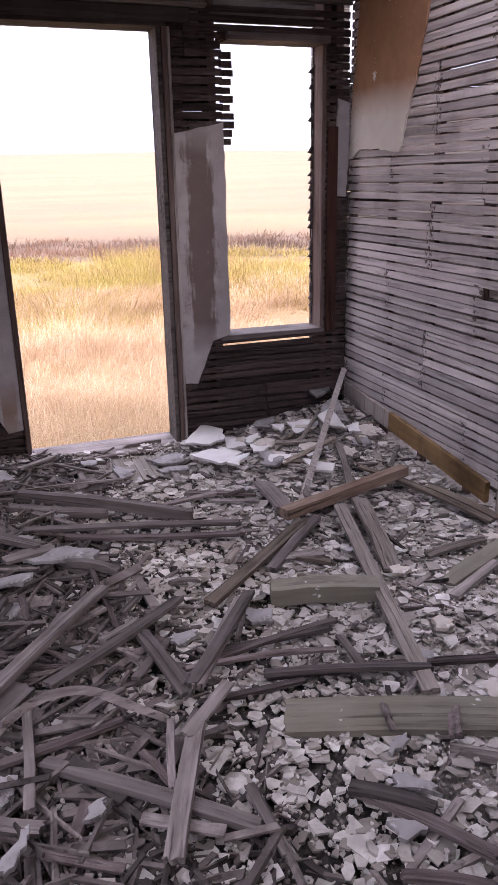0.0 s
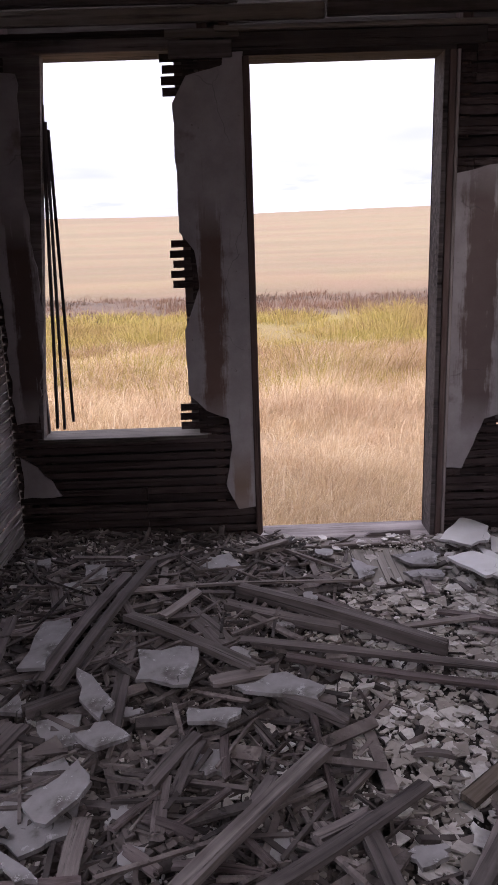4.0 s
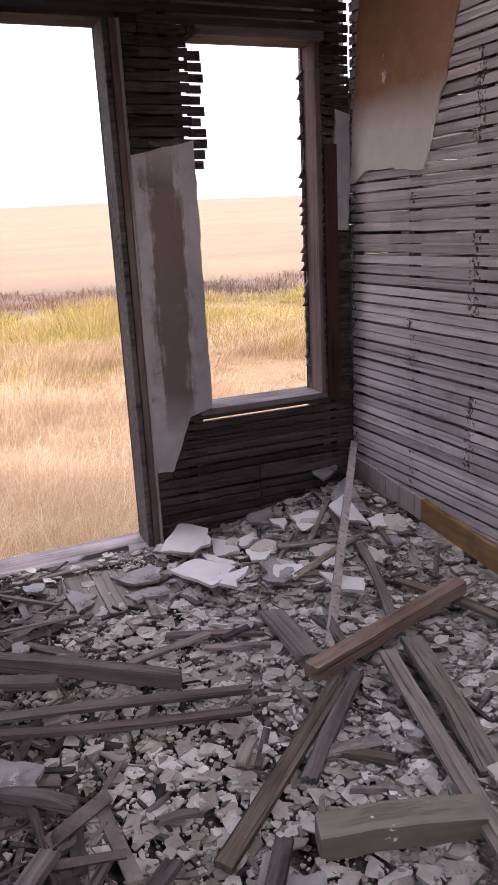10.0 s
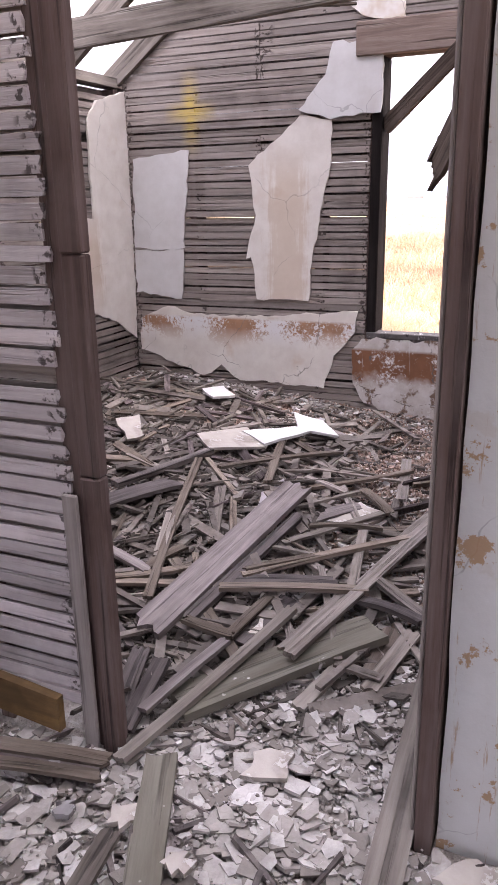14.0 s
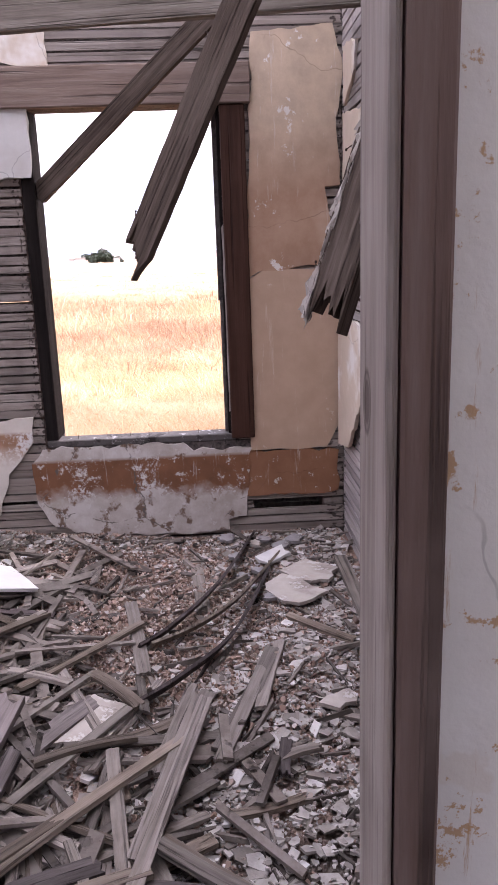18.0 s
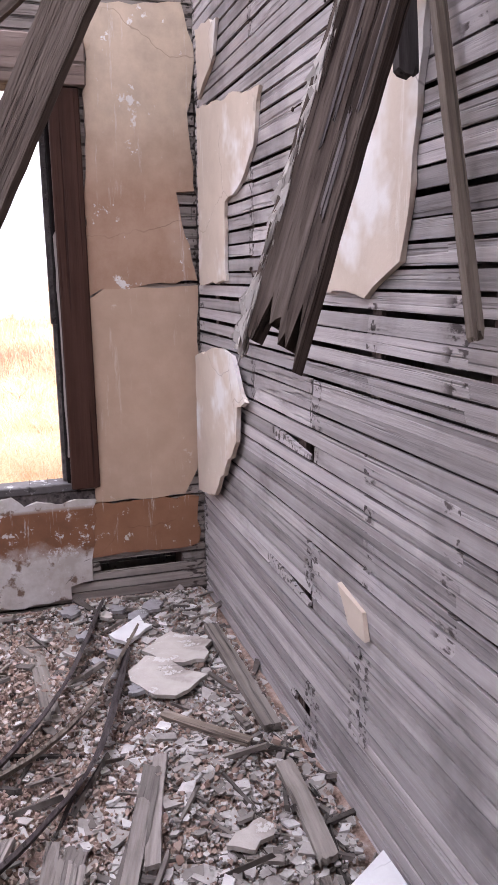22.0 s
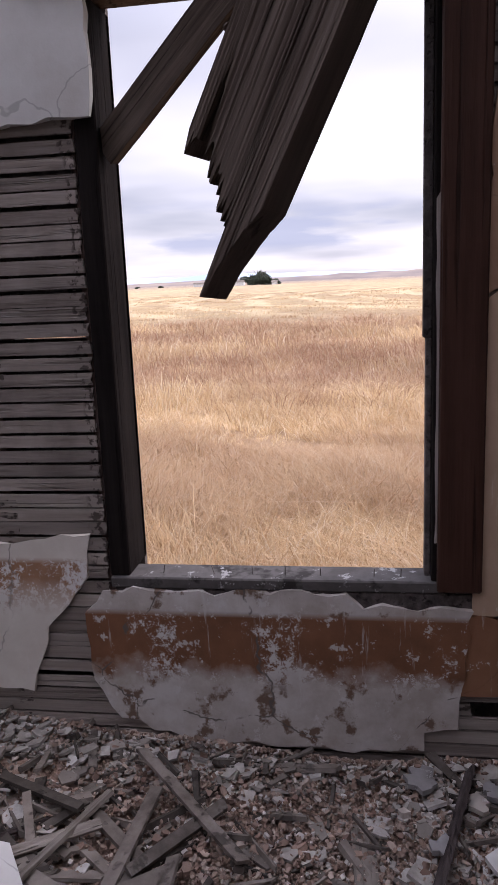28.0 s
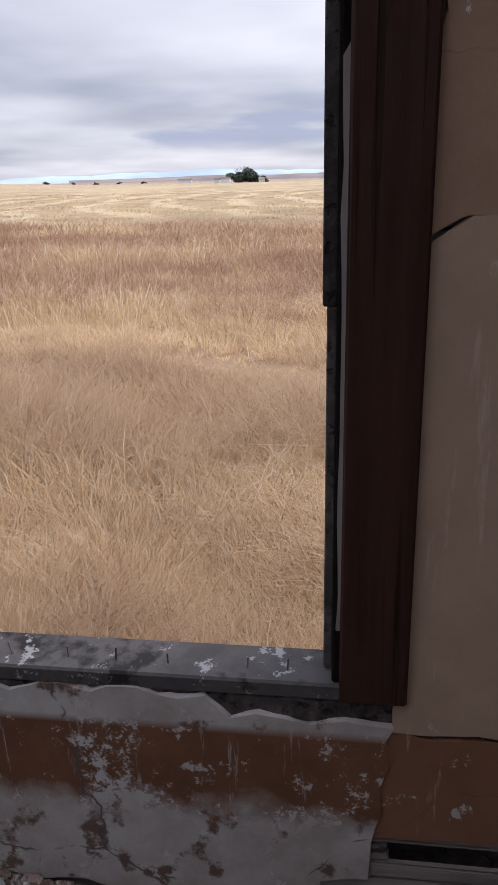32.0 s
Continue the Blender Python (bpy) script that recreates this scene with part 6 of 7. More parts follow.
def sheet(pts, mat, dz):
    """A broken slab of plaster lying flat."""
    COUNT[0] += 1
    rng = random.Random(COUNT[0])
    cx, cy = sum(p[0] for p in pts) / len(pts), sum(p[1] for p in pts) / len(pts)
    ring = []
    for a, b in zip(pts, pts[1:] + pts[:1]):
        for f in (0.0, 0.33, 0.66):
            ring.append((a[0] + (b[0] - a[0]) * f + rng.uniform(-1, 1) * (0.01 * (f > 0) + 0.003) - cx, a[1] + (b[1] - a[1]) * f + rng.uniform(-1, 1) * (0.01 * (f > 0) + 0.003) - cy))
    bm = bmesh.new()
    t = 0.013
    up = [bm.verts.new((x, y, t / 2)) for x, y in ring]
    lo = [bm.verts.new((x * 0.985, y * 0.985, -t / 2)) for x, y in ring]
    bm.faces.new(up), bm.faces.new(lo[::-1])
    for i in range(len(ring)):
        k = (i + 1) % len(ring)
        bm.faces.new((up[i], lo[i], lo[k], up[k]))
    bmesh.ops.recalc_face_normals(bm, faces=bm.faces)
    ob = link_bm("plaster_fragment", bm, mat)
    e = 0.08
    sx, sy = (heap(cx + e, cy) - heap(cx - e, cy)) / (2 * e), (heap(cx, cy + e) - heap(cx, cy - e)) / (2 * e)
    ob.matrix_world = Matrix.Translation((cx, cy, heap(cx, cy) + (dz if dz > 0.055 else 0.028))) @ Euler((math.atan(sy) + radians(rng.uniform(-3, 3)), -math.atan(sx) + radians(rng.uniform(-3, 3)), 0)).to_matrix().to_4x4()
    tone = {"plaster_pale": "pale white", "plaster_grey": "dusty grey", "plaster_slate": "bluish grey", "plaster_dusty": "dusty cream", "plaster_white": "off-white"}[mat.name]
    return tagged(ob, tone + " broken plaster fragment lying on rubble", "plaster", "fallen plaster fragments")


debris("lath", (-2.52, -1.42, 0.155), (-2.33, -0.51, 0.150), 0.040, 0.018, BOARD_SHADED, 0.00)
debris("lath", (-2.59, -1.36, 0.135), (-2.42, -0.59, 0.135), 0.040, 0.018, BOARD_DARK, 0.00)
debris("board", (-2.38, -0.95, 0.144), (-1.92, -1.30, 0.121), 0.055, 0.020, BOARD_SHADED, 0.00)
debris("board", (-1.98, -0.71, 0.111), (-1.28, -1.16, 0.085), 0.045, 0.045, BOARD_DARK, 0.00)
debris("lath", (-2.03, -0.81, 0.101), (-1.61, -0.99, 0.080), 0.040, 0.030, BOARD_DARK, 0.00)
debris("lath", (-2.29, -0.71, 0.129), (-1.47, -0.57, 0.062), 0.018, 0.010, BOARD_SHADED, 0.00)
debris("lath", (-2.25, -0.96, 0.137), (-2.13, -0.75, 0.131), 0.035, 0.012, BOARD_SHADED, 0.00)
debris("board", (-2.18, -0.85, 0.104), (-2.02, -1.11, 0.096), 0.080, 0.014, BOARD_SHADED, 0.00)
debris("lath", (-1.98, -1.09, 0.109), (-1.11, -1.29, 0.080), 0.030, 0.014, BOARD_DARK, 0.00)
debris("lath", (-1.83, -1.18, 0.091), (-1.14, -1.37, 0.070), 0.030, 0.015, LATH_DARK, 0.00)
debris("board", (-2.07, -1.36, 0.118), (-1.86, -1.29, 0.108), 0.050, 0.014, BOARD_SHADED, 0.03)
debris("board", (-2.56, -0.71, 0.115), (-2.36, -1.36, 0.113), 0.045, 0.012, BOARD_SHADED, 0.04)
debris("board", (-2.34, -1.11, 0.122), (-2.33, -1.59, 0.121), 0.045, 0.012, BOARD_DARK, 0.00)
debris("board", (-2.74, -0.52, 0.105), (-2.64, -0.85, 0.105), 0.050, 0.012, BOARD_SHADED, 0.03)
debris("lath", (-2.21, -1.83, 0.126), (-2.09, -1.60, 0.120), 0.040, 0.014, BOARD_DARK, 0.00)
debris("lath", (-2.16, -1.63, 0.103), (-2.17, -1.97, 0.103), 0.035, 0.012, BOARD_DARK, 0.03)
debris("lath", (-2.02, -1.57, 0.096), (-2.01, -1.77, 0.095), 0.025, 0.010, LATH_DARK, 0.00)
debris("board", (-1.75, -1.69, 0.122), (-2.27, -2.37, 0.148), 0.045, 0.020, BOARD_SHADED, 0.00)
debris("board", (-2.05, -2.14, 0.117), (-2.24, -2.40, 0.127), 0.085, 0.020, BOARD_DARK, 0.00)
debris("lath", (-1.51, -1.80, 0.090), (-1.99, -2.17, 0.114), 0.040, 0.015, BOARD_DARK, 0.00)
debris("board", (-1.69, -1.92, 0.084), (-1.61, -2.26, 0.080), 0.045, 0.014, BOARD_DARK, 0.00)
debris("board", (-1.31, -1.87, 0.085), (-1.60, -2.30, 0.095), 0.045, 0.016, BOARD_SHADED, 0.00)
debris("lath", (-2.60, -2.11, 0.130), (-2.32, -2.16, 0.126), 0.035, 0.014, LATH_DARK, 0.00)
debris("lath", (-2.54, -2.29, 0.125), (-2.23, -2.14, 0.116), 0.040, 0.016, BOARD_DARK, 0.00)
debris("board", (-2.52, -2.35, 0.125), (-2.35, -2.31, 0.122), 0.045, 0.016, BOARD_DARK, 0.00)
debris("board", (-2.35, -2.09, 0.113), (-2.35, -1.90, 0.112), 0.045, 0.012, BOARD_SHADED, 0.00)
debris("lath", (-1.97, -1.47, 0.094), (-1.88, -1.64, 0.089), 0.030, 0.012, BOARD_DARK, 0.00)
debris("board", (-2.68, -1.77, 0.115), (-2.60, -1.52, 0.115), 0.075, 0.014, BOARD_DARK, 0.03)
debris("board", (-2.60, -1.49, 0.125), (-2.44, -1.39, 0.125), 0.045, 0.030, BOARD_DARK, 0.00)
debris("lath", (-1.85, -1.43, 0.107), (-1.67, -1.56, 0.098), 0.035, 0.025, BOARD_DARK, 0.00)
debris("lath", (-1.52, -1.66, 0.071), (-1.40, -1.67, 0.065), 0.022, 0.012, BOARD_SHADED, 0.00)
debris("board", (-2.60, -1.55, 0.105), (-2.61, -1.85, 0.105), 0.050, 0.012, BOARD_DARK, 0.03)
debris("lath", (-2.25, -1.99, 0.108), (-2.15, -2.07, 0.103), 0.030, 0.010, LATH_DARK, 0.00)
debris("lath", (-2.13, -2.04, 0.101), (-1.91, -2.07, 0.091), 0.020, 0.010, LATH_DARK, 0.00)
debris("lath", (-1.89, -1.74, 0.085), (-2.00, -1.96, 0.090), 0.030, 0.010, BOARD_DARK, 0.00)
debris("lath", (-1.78, -2.21, 0.084), (-1.97, -2.34, 0.093), 0.035, 0.012, BOARD_DARK, 0.00)
debris("lath", (-1.63, -1.71, 0.077), (-1.72, -1.82, 0.081), 0.025, 0.010, BOARD_SHADED, 0.00)
debris("lath", (-1.70, -0.83, 0.078), (-1.52, -0.87, 0.069), 0.020, 0.010, LATH_DARK, 0.00)
debris("lath", (-1.41, -0.97, 0.065), (-1.10, -0.91, 0.065), 0.025, 0.012, BOARD_SHADED, 0.00)
debris("lath", (-2.48, -0.63, 0.115), (-2.36, -0.91, 0.113), 0.030, 0.010, BOARD_DARK, 0.03)
debris("lath", (-2.60, -0.89, 0.110), (-2.56, -1.25, 0.110), 0.035, 0.010, BOARD_SHADED, 0.02)
debris("lath", (-2.08, -1.62, 0.109), (-2.14, -1.84, 0.112), 0.030, 0.010, BOARD_DARK, 0.00)
debris("lath", (-2.76, -1.43, 0.135), (-2.79, -0.92, 0.135), 0.035, 0.014, BOARD_DARK, 0.00)
debris("lath", (-1.82, -1.98, 0.096), (-1.66, -1.88, 0.088), 0.030, 0.014, BOARD_DARK, 0.00)
debris("lath", (-2.21, -1.90, 0.105), (-2.08, -1.96, 0.099), 0.025, 0.010, LATH_DARK, 0.00)
debris("lath", (-2.32, -1.72, 0.106), (-2.23, -1.96, 0.102), 0.025, 0.010, BOARD_DARK, 0.00)
debris("board", (-1.86, -1.42, 0.088), (-1.77, -1.53, 0.084), 0.050, 0.020, BOARD_DARK, 0.00)
debris("board", (-1.63, -2.44, 0.097), (-1.80, -2.85, 0.105), 0.045, 0.016, BOARD_SHADED, 0.00)
debris("lath", (-1.27, -1.84, 0.085), (-1.61, -2.29, 0.096), 0.040, 0.016, BOARD_SHADED, 0.00)
debris("lath", (-1.50, -2.31, 0.100), (-1.68, -2.50, 0.109), 0.035, 0.012, BOARD_SHADED, 0.00)
debris("lath", (-2.03, -2.46, 0.107), (-1.59, -2.81, 0.085), 0.042, 0.016, BOARD_DARK, 0.00)
debris("lath", (-2.15, -2.44, 0.113), (-1.81, -2.36, 0.096), 0.028, 0.012, LATH_DARK, 0.00)
debris("board", (-1.68, -1.94, 0.084), (-1.62, -2.31, 0.081), 0.045, 0.014, BOARD_DARK, 0.00)
debris("lath", (-1.35, -2.75, 0.065), (-1.19, -2.89, 0.065), 0.040, 0.014, BOARD_DARK, 0.00)
debris("lath", (-2.05, -2.26, 0.118), (-2.07, -2.62, 0.119), 0.025, 0.012, BOARD_SHADED, 0.00)
debris("lath", (-1.69, -2.39, 0.090), (-1.75, -2.65, 0.092), 0.020, 0.010, BOARD_SHADED, 0.00)
debris("lath", (-1.39, -2.28, 0.075), (-0.91, -2.43, 0.075), 0.030, 0.014, BOARD_DARK, 0.00)
debris("lath", (-1.55, -2.34, 0.072), (-1.27, -2.34, 0.065), 0.022, 0.012, LATH_DARK, 0.00)
debris("lath", (-1.47, -2.12, 0.069), (-1.09, -2.12, 0.065), 0.028, 0.012, BOARD_DARK, 0.00)
debris("lath", (-1.60, -2.17, 0.070), (-1.12, -2.23, 0.060), 0.018, 0.010, LATH_DARK, 0.00)
debris("lath", (-2.21, -2.58, 0.115), (-2.04, -2.67, 0.107), 0.035, 0.014, BOARD_DARK, 0.00)
debris("lath", (-1.94, -2.60, 0.092), (-1.99, -2.71, 0.094), 0.030, 0.010, LATH_DARK, 0.00)
debris("lath", (-1.57, -2.67, 0.074), (-1.56, -2.89, 0.073), 0.025, 0.010, BOARD_SHADED, 0.00)
debris("lath", (-1.79, -2.48, 0.085), (-1.74, -2.64, 0.082), 0.020, 0.010, LATH_DARK, 0.00)
debris("lath", (-1.09, -2.17, 0.065), (-1.10, -2.36, 0.065), 0.025, 0.010, BOARD_SHADED, 0.00)
debris("board", (-1.40, -2.46, 0.055), (-0.74, -2.71, 0.055), 0.13, 0.022, BOARD_GREEN, 0.0)
debris("block", (-1.20, -1.86, 0.070), (-0.84, -1.97, 0.070), 0.07, 0.07, BOARD_GREEN, 0.0)
debris("board", (-0.68, -1.34, 0.105), (-0.97, -2.52, 0.065), 0.05, 0.02, LATH_GREY, 0.0)
debris("board", (-0.56, -1.29, 0.095), (-0.72, -1.87, 0.065), 0.07, 0.02, LATH_GREY, 0.0)
debris("board", (-0.94, -1.33, 0.105), (-0.23, -1.12, 0.127), 0.055, 0.045, BOARD_RUSSET, 0.0)
debris("board", (-0.87, -1.38, 0.085), (-1.42, -1.84, 0.066), 0.045, 0.02, LATH_TAN, 0.0)
debris("board", (-0.79, -1.35, 0.075), (-1.13, -1.68, 0.055), 0.04, 0.02, BOARD_DARK, 0.0)
debris("lath", (-1.55, -2.16, 0.062), (-1.04, -2.07, 0.055), 0.025, 0.012, LATH_DARK, 0.0)
debris("lath", (-1.38, -2.27, 0.055), (-0.68, -2.44, 0.055), 0.03, 0.012, LATH_DARK, 0.0)
debris("lath", (-0.25, -1.00, 0.062), (-0.10, -1.63, 0.055), 0.03, 0.012, LATH_DARK, 0.0)
debris("lath", (-0.61, -2.09, 0.055), (-0.31, -1.93, 0.055), 0.04, 0.015, BOARD_SHADED, 0.0)
debris("lath", (-1.34, -2.75, 0.055), (-1.13, -3.04, 0.055), 0.035, 0.012, LATH_DARK, 0.0)
debris("lath", (-1.05, -2.72, 0.055), (-0.89, -2.83, 0.055), 0.035, 0.02, BOARD_SHADED, 0.0)
debris("lath", (-1.36, -3.00, 0.055), (-1.17, -3.11, 0.055), 0.03, 0.012, LATH_DARK, 0.0)
debris("board", (-0.86, -0.86, 0.065), (-0.87, -1.21, 0.065), 0.09, 0.015, BOARD_SHADED, 0.02)
debris("lath", (-1.24, -0.84, 0.055), (-0.93, -0.98, 0.055), 0.03, 0.012, LATH_DARK, 0.0)
debris("lath", (-1.18, -1.46, 0.055), (-1.26, -1.55, 0.055), 0.03, 0.012, LATH_GREY, 0.0)
debris("lath", (-1.05, -1.59, 0.055), (-0.89, -1.71, 0.055), 0.035, 0.015, LATH_TAN, 0.0)
debris("lath", (-0.36, -0.89, 0.083), (-0.12, -1.65, 0.065), 0.03, 0.012, LATH_TAN, 0.0)
debris("lath", (-0.17, -1.22, 0.075), (-0.07, -1.64, 0.065), 0.04, 0.012, LATH_TAN, 0.0)
debris("lath", (-0.34, -0.62, 0.113), (-0.51, -1.11, 0.066), 0.035, 0.012, LATH_GREY, 0.0)
debris("board", (-0.54, -1.79, 0.055), (-0.23, -1.75, 0.055), 0.045, 0.012, BOARD_GREY, 0.0)
debris("board", (-0.58, -1.99, 0.050), (0.01, -1.73, 0.055), 0.075, 0.014, BOARD_GREEN, 0.0)
debris("lath", (-0.07, -1.65, 0.065), (0.59, -1.85, 0.166), 0.035, 0.015, BOARD_GREY, 0.0)
debris("lath", (0.04, -1.60, 0.055), (0.26, -1.59, 0.127), 0.05, 0.015, BOARD_SHADED, 0.0)
debris("board", (-0.30, -2.31, 0.045), (0.65, -2.27, 0.116), 0.075, 0.018, BOARD_GREY, 0.0)
debris("board", (0.33, -1.48, 0.143), (1.30, -1.61, 0.270), 0.11, 0.022, BOARD_SHADED, 0.05)
debris("board", (0.43, -1.57, 0.143), (1.13, -1.67, 0.220), 0.04, 0.02, BOARD_SHADED, 0.03)
debris("board", (0.16, -1.68, 0.071), (0.62, -2.09, 0.134), 0.13, 0.025, BOARD_GREEN, 0.0)
debris("board", (0.38, -1.91, 0.143), (1.33, -2.14, 0.200), 0.035, 0.018, LATH_GREY, 0.0)
debris("lath", (0.45, -1.43, 0.177), (1.38, -1.13, 0.292), 0.03, 0.012, LATH_TAN, 0.0)
debris("lath", (0.48, -1.23, 0.180), (0.63, -1.60, 0.166), 0.03, 0.012, LATH_TAN, 0.0)
debris("lath", (0.59, -1.60, 0.182), (0.77, -2.03, 0.166), 0.035, 0.014, LATH_TAN, 0.0)
debris("lath", (0.69, -1.63, 0.178), (1.19, -2.09, 0.180), 0.035, 0.014, LATH_TAN, 0.0)
debris("lath", (0.84, -2.03, 0.171), (0.68, -2.29, 0.129), 0.035, 0.014, LATH_GREY, 0.0)
debris("lath", (0.49, -1.23, 0.191), (0.67, -1.47, 0.193), 0.03, 0.012, LATH_TAN, 0.0)
debris("lath", (0.08, -1.63, 0.094), (0.40, -1.72, 0.138), 0.035, 0.012, BOARD_SHADED, 0.0)
debris("lath", (0.41, -1.71, 0.130), (0.65, -1.75, 0.152), 0.035, 0.012, LATH_TAN, 0.0)
debris("lath", (0.43, -1.56, 0.154), (0.42, -1.73, 0.139), 0.035, 0.012, LATH_TAN, 0.0)
debris("lath", (1.38, -1.22, 0.263), (1.87, -1.60, 0.222), 0.035, 0.012, LATH_TAN, 0.0)
debris("lath", (1.01, -0.95, 0.278), (1.52, -1.12, 0.283), 0.035, 0.02, BOARD_SHADED, 0.0)
debris("lath", (1.33, -1.46, 0.247), (1.86, -1.32, 0.252), 0.035, 0.012, LATH_TAN, 0.0)
debris("board", (0.84, -0.96, 0.252), (1.18, -1.15, 0.261), 0.1, 0.015, BOARD_DARK, 0.04)
debris("lath", (0.70, -1.33, 0.201), (0.97, -1.23, 0.234), 0.04, 0.012, LATH_GREY, 0.0)
debris("lath", (0.85, -1.45, 0.191), (1.24, -1.30, 0.239), 0.04, 0.012, LATH_GREY, 0.0)
debris("lath", (0.84, -1.62, 0.172), (1.03, -1.63, 0.187), 0.035, 0.012, LATH_GREY, 0.0)
debris("lath", (0.74, -2.00, 0.144), (0.69, -2.21, 0.139), 0.045, 0.015, BOARD_DARK, 0.0)
debris("board", (0.37, -2.13, 0.093), (0.67, -2.19, 0.118), 0.05, 0.012, BOARD_GREY, 0.0)
debris("board", (0.40, -2.12, 0.085), (0.69, -2.13, 0.109), 0.06, 0.012, LATH_TAN, 0.05)
debris("lath", (0.25, -1.98, 0.083), (0.51, -2.05, 0.105), 0.04, 0.012, BOARD_GREY, 0.0)
debris("board", (0.43, -1.74, 0.110), (0.69, -1.81, 0.129), 0.09, 0.012, BOARD_SHADED, 0.0)
debris("board", (1.16, -1.68, 0.182), (1.39, -1.83, 0.178), 0.06, 0.012, BOARD_SHADED, 0.0)
debris("lath", (1.10, -1.71, 0.194), (1.20, -1.96, 0.181), 0.03, 0.012, LATH_TAN, 0.0)
debris("lath", (1.41, -1.60, 0.212), (1.85, -1.93, 0.180), 0.03, 0.012, LATH_TAN, 0.0)
debris("lath", (1.51, -1.55, 0.218), (1.45, -1.75, 0.196), 0.03, 0.012, LATH_GREY, 0.0)
debris("lath", (1.50, -1.80, 0.200), (1.32, -1.96, 0.190), 0.035, 0.012, LATH_TAN, 0.0)
debris("lath", (0.79, -1.38, 0.193), (0.55, -1.32, 0.175), 0.03, 0.012, LATH_TAN, 0.0)
debris("lath", (0.67, -1.08, 0.215), (0.59, -1.36, 0.187), 0.045, 0.012, BOARD_SHADED, 0.0)
debris("lath", (0.41, -1.30, 0.140), (0.29, -1.46, 0.109), 0.045, 0.012, BOARD_SHADED, 0.0)
debris("board", (0.08, -1.56, 0.075), (0.31, -1.50, 0.119), 0.05, 0.015, BOARD_SHADED, 0.03)
debris("board", (0.42, -1.88, 0.118), (0.78, -1.98, 0.156), 0.05, 0.018, LATH_GREY, 0.02)
debris("lath", (0.81, -1.98, 0.149), (1.37, -2.12, 0.190), 0.03, 0.014, LATH_GREY, 0.0)
debris("lath", (0.88, -2.02, 0.155), (0.63, -2.38, 0.114), 0.04, 0.015, LATH_TAN, 0.0)
debris("lath", (0.72, -1.62, 0.182), (1.02, -1.91, 0.167), 0.035, 0.014, LATH_TAN, 0.0)
debris("board", (0.64, -1.57, 0.169), (0.81, -1.92, 0.149), 0.05, 0.015, BOARD_SHADED, 0.0)
debris("lath", (0.95, -2.19, 0.131), (0.99, -2.37, 0.134), 0.03, 0.012, LATH_TAN, 0.0)
debris("lath", (1.11, -2.17, 0.154), (1.57, -2.32, 0.170), 0.035, 0.012, LATH_GREY, 0.0)
debris("lath", (1.31, -2.29, 0.170), (1.68, -2.38, 0.170), 0.035, 0.012, LATH_GREY, 0.0)
debris("lath", (2.04, -1.86, 0.164), (1.53, -1.95, 0.160), 0.045, 0.012, LATH_GREY, 0.0)
debris("lath", (1.15, -2.17, 0.157), (1.64, -2.35, 0.170), 0.045, 0.014, LATH_GREY, 0.0)
debris("board", (1.29, -2.09, 0.159), (1.43, -2.15, 0.160), 0.05, 0.012, LATH_GREY, 0.0)
debris("lath", (1.07, -2.01, 0.161), (1.44, -2.10, 0.180), 0.03, 0.014, LATH_GREY, 0.0)
debris("lath", (1.22, -1.93, 0.163), (1.30, -2.09, 0.170), 0.035, 0.012, LATH_TAN, 0.0)
debris("lath", (1.88, -2.42, 0.160), (1.67, -2.62, 0.160), 0.03, 0.014, LATH_TAN, 0.0)
debris("board", (1.57, -2.67, 0.160), (1.22, -2.65, 0.153), 0.045, 0.018, BOARD_GREY, 0.0)
debris("board", (2.37, -2.69, 0.160), (1.70, -2.69, 0.170), 0.05, 0.02, BOARD_GREY, 0.0)
debris("lath", (1.20, -2.62, 0.152), (1.07, -2.61, 0.141), 0.035, 0.012, BOARD_GREY, 0.0)
debris("board", (2.46, -2.09, 0.150), (1.94, -2.13, 0.150), 0.05, 0.012, BOARD_GREY, 0.0)
debris("lath", (1.20, -2.35, 0.151), (1.06, -2.33, 0.140), 0.03, 0.012, BOARD_DARK, 0.0)
debris("lath", (1.11, -2.30, 0.144), (1.16, -2.44, 0.148), 0.03, 0.012, BOARD_GREY, 0.0)
sheet([(-2.30, -1.22), (-2.11, -1.18), (-2.13, -1.39), (-2.29, -1.38)], PL_SLATE, 0.065)
sheet([(-2.67, -1.30), (-2.67, -0.96), (-2.58, -0.94), (-2.54, -1.06), (-2.58, -1.19), (-2.58, -1.31)], PL_SLATE, 0.060)
sheet([(-2.00, -1.39), (-1.83, -1.31), (-1.72, -1.41), (-1.75, -1.48), (-1.97, -1.42)], PL_SLATE, 0.060)
sheet([(-2.12, -1.51), (-1.97, -1.52), (-2.01, -1.60), (-2.12, -1.58)], PL_SLATE, 0.070)
sheet([(-2.49, -1.91), (-2.38, -1.77), (-2.34, -1.85), (-2.42, -1.97)], PL_SLATE, 0.080)
sheet([(-2.42, -1.65), (-2.34, -1.58), (-2.27, -1.65), (-2.35, -1.71)], PL_SLATE, 0.070)
sheet([(-2.51, -2.03), (-2.40, -2.12), (-2.44, -2.13)], PL_SLATE, 0.070)
sheet([(-2.63, -1.99), (-2.57, -1.96), (-2.48, -2.08), (-2.60, -2.12)], PL_SLATE, 0.060)
sheet([(-2.58, -2.15), (-2.46, -2.16), (-2.39, -2.19), (-2.46, -2.24), (-2.57, -2.21)], PL_SLATE, 0.060)
sheet([(-2.48, -1.31), (-2.33, -1.51), (-2.36, -1.58), (-2.44, -1.48)], PL_SLATE, 0.070)
sheet([(-2.70, -1.47), (-2.72, -1.34), (-2.64, -1.33), (-2.61, -1.48)], PL_SLATE, 0.050)
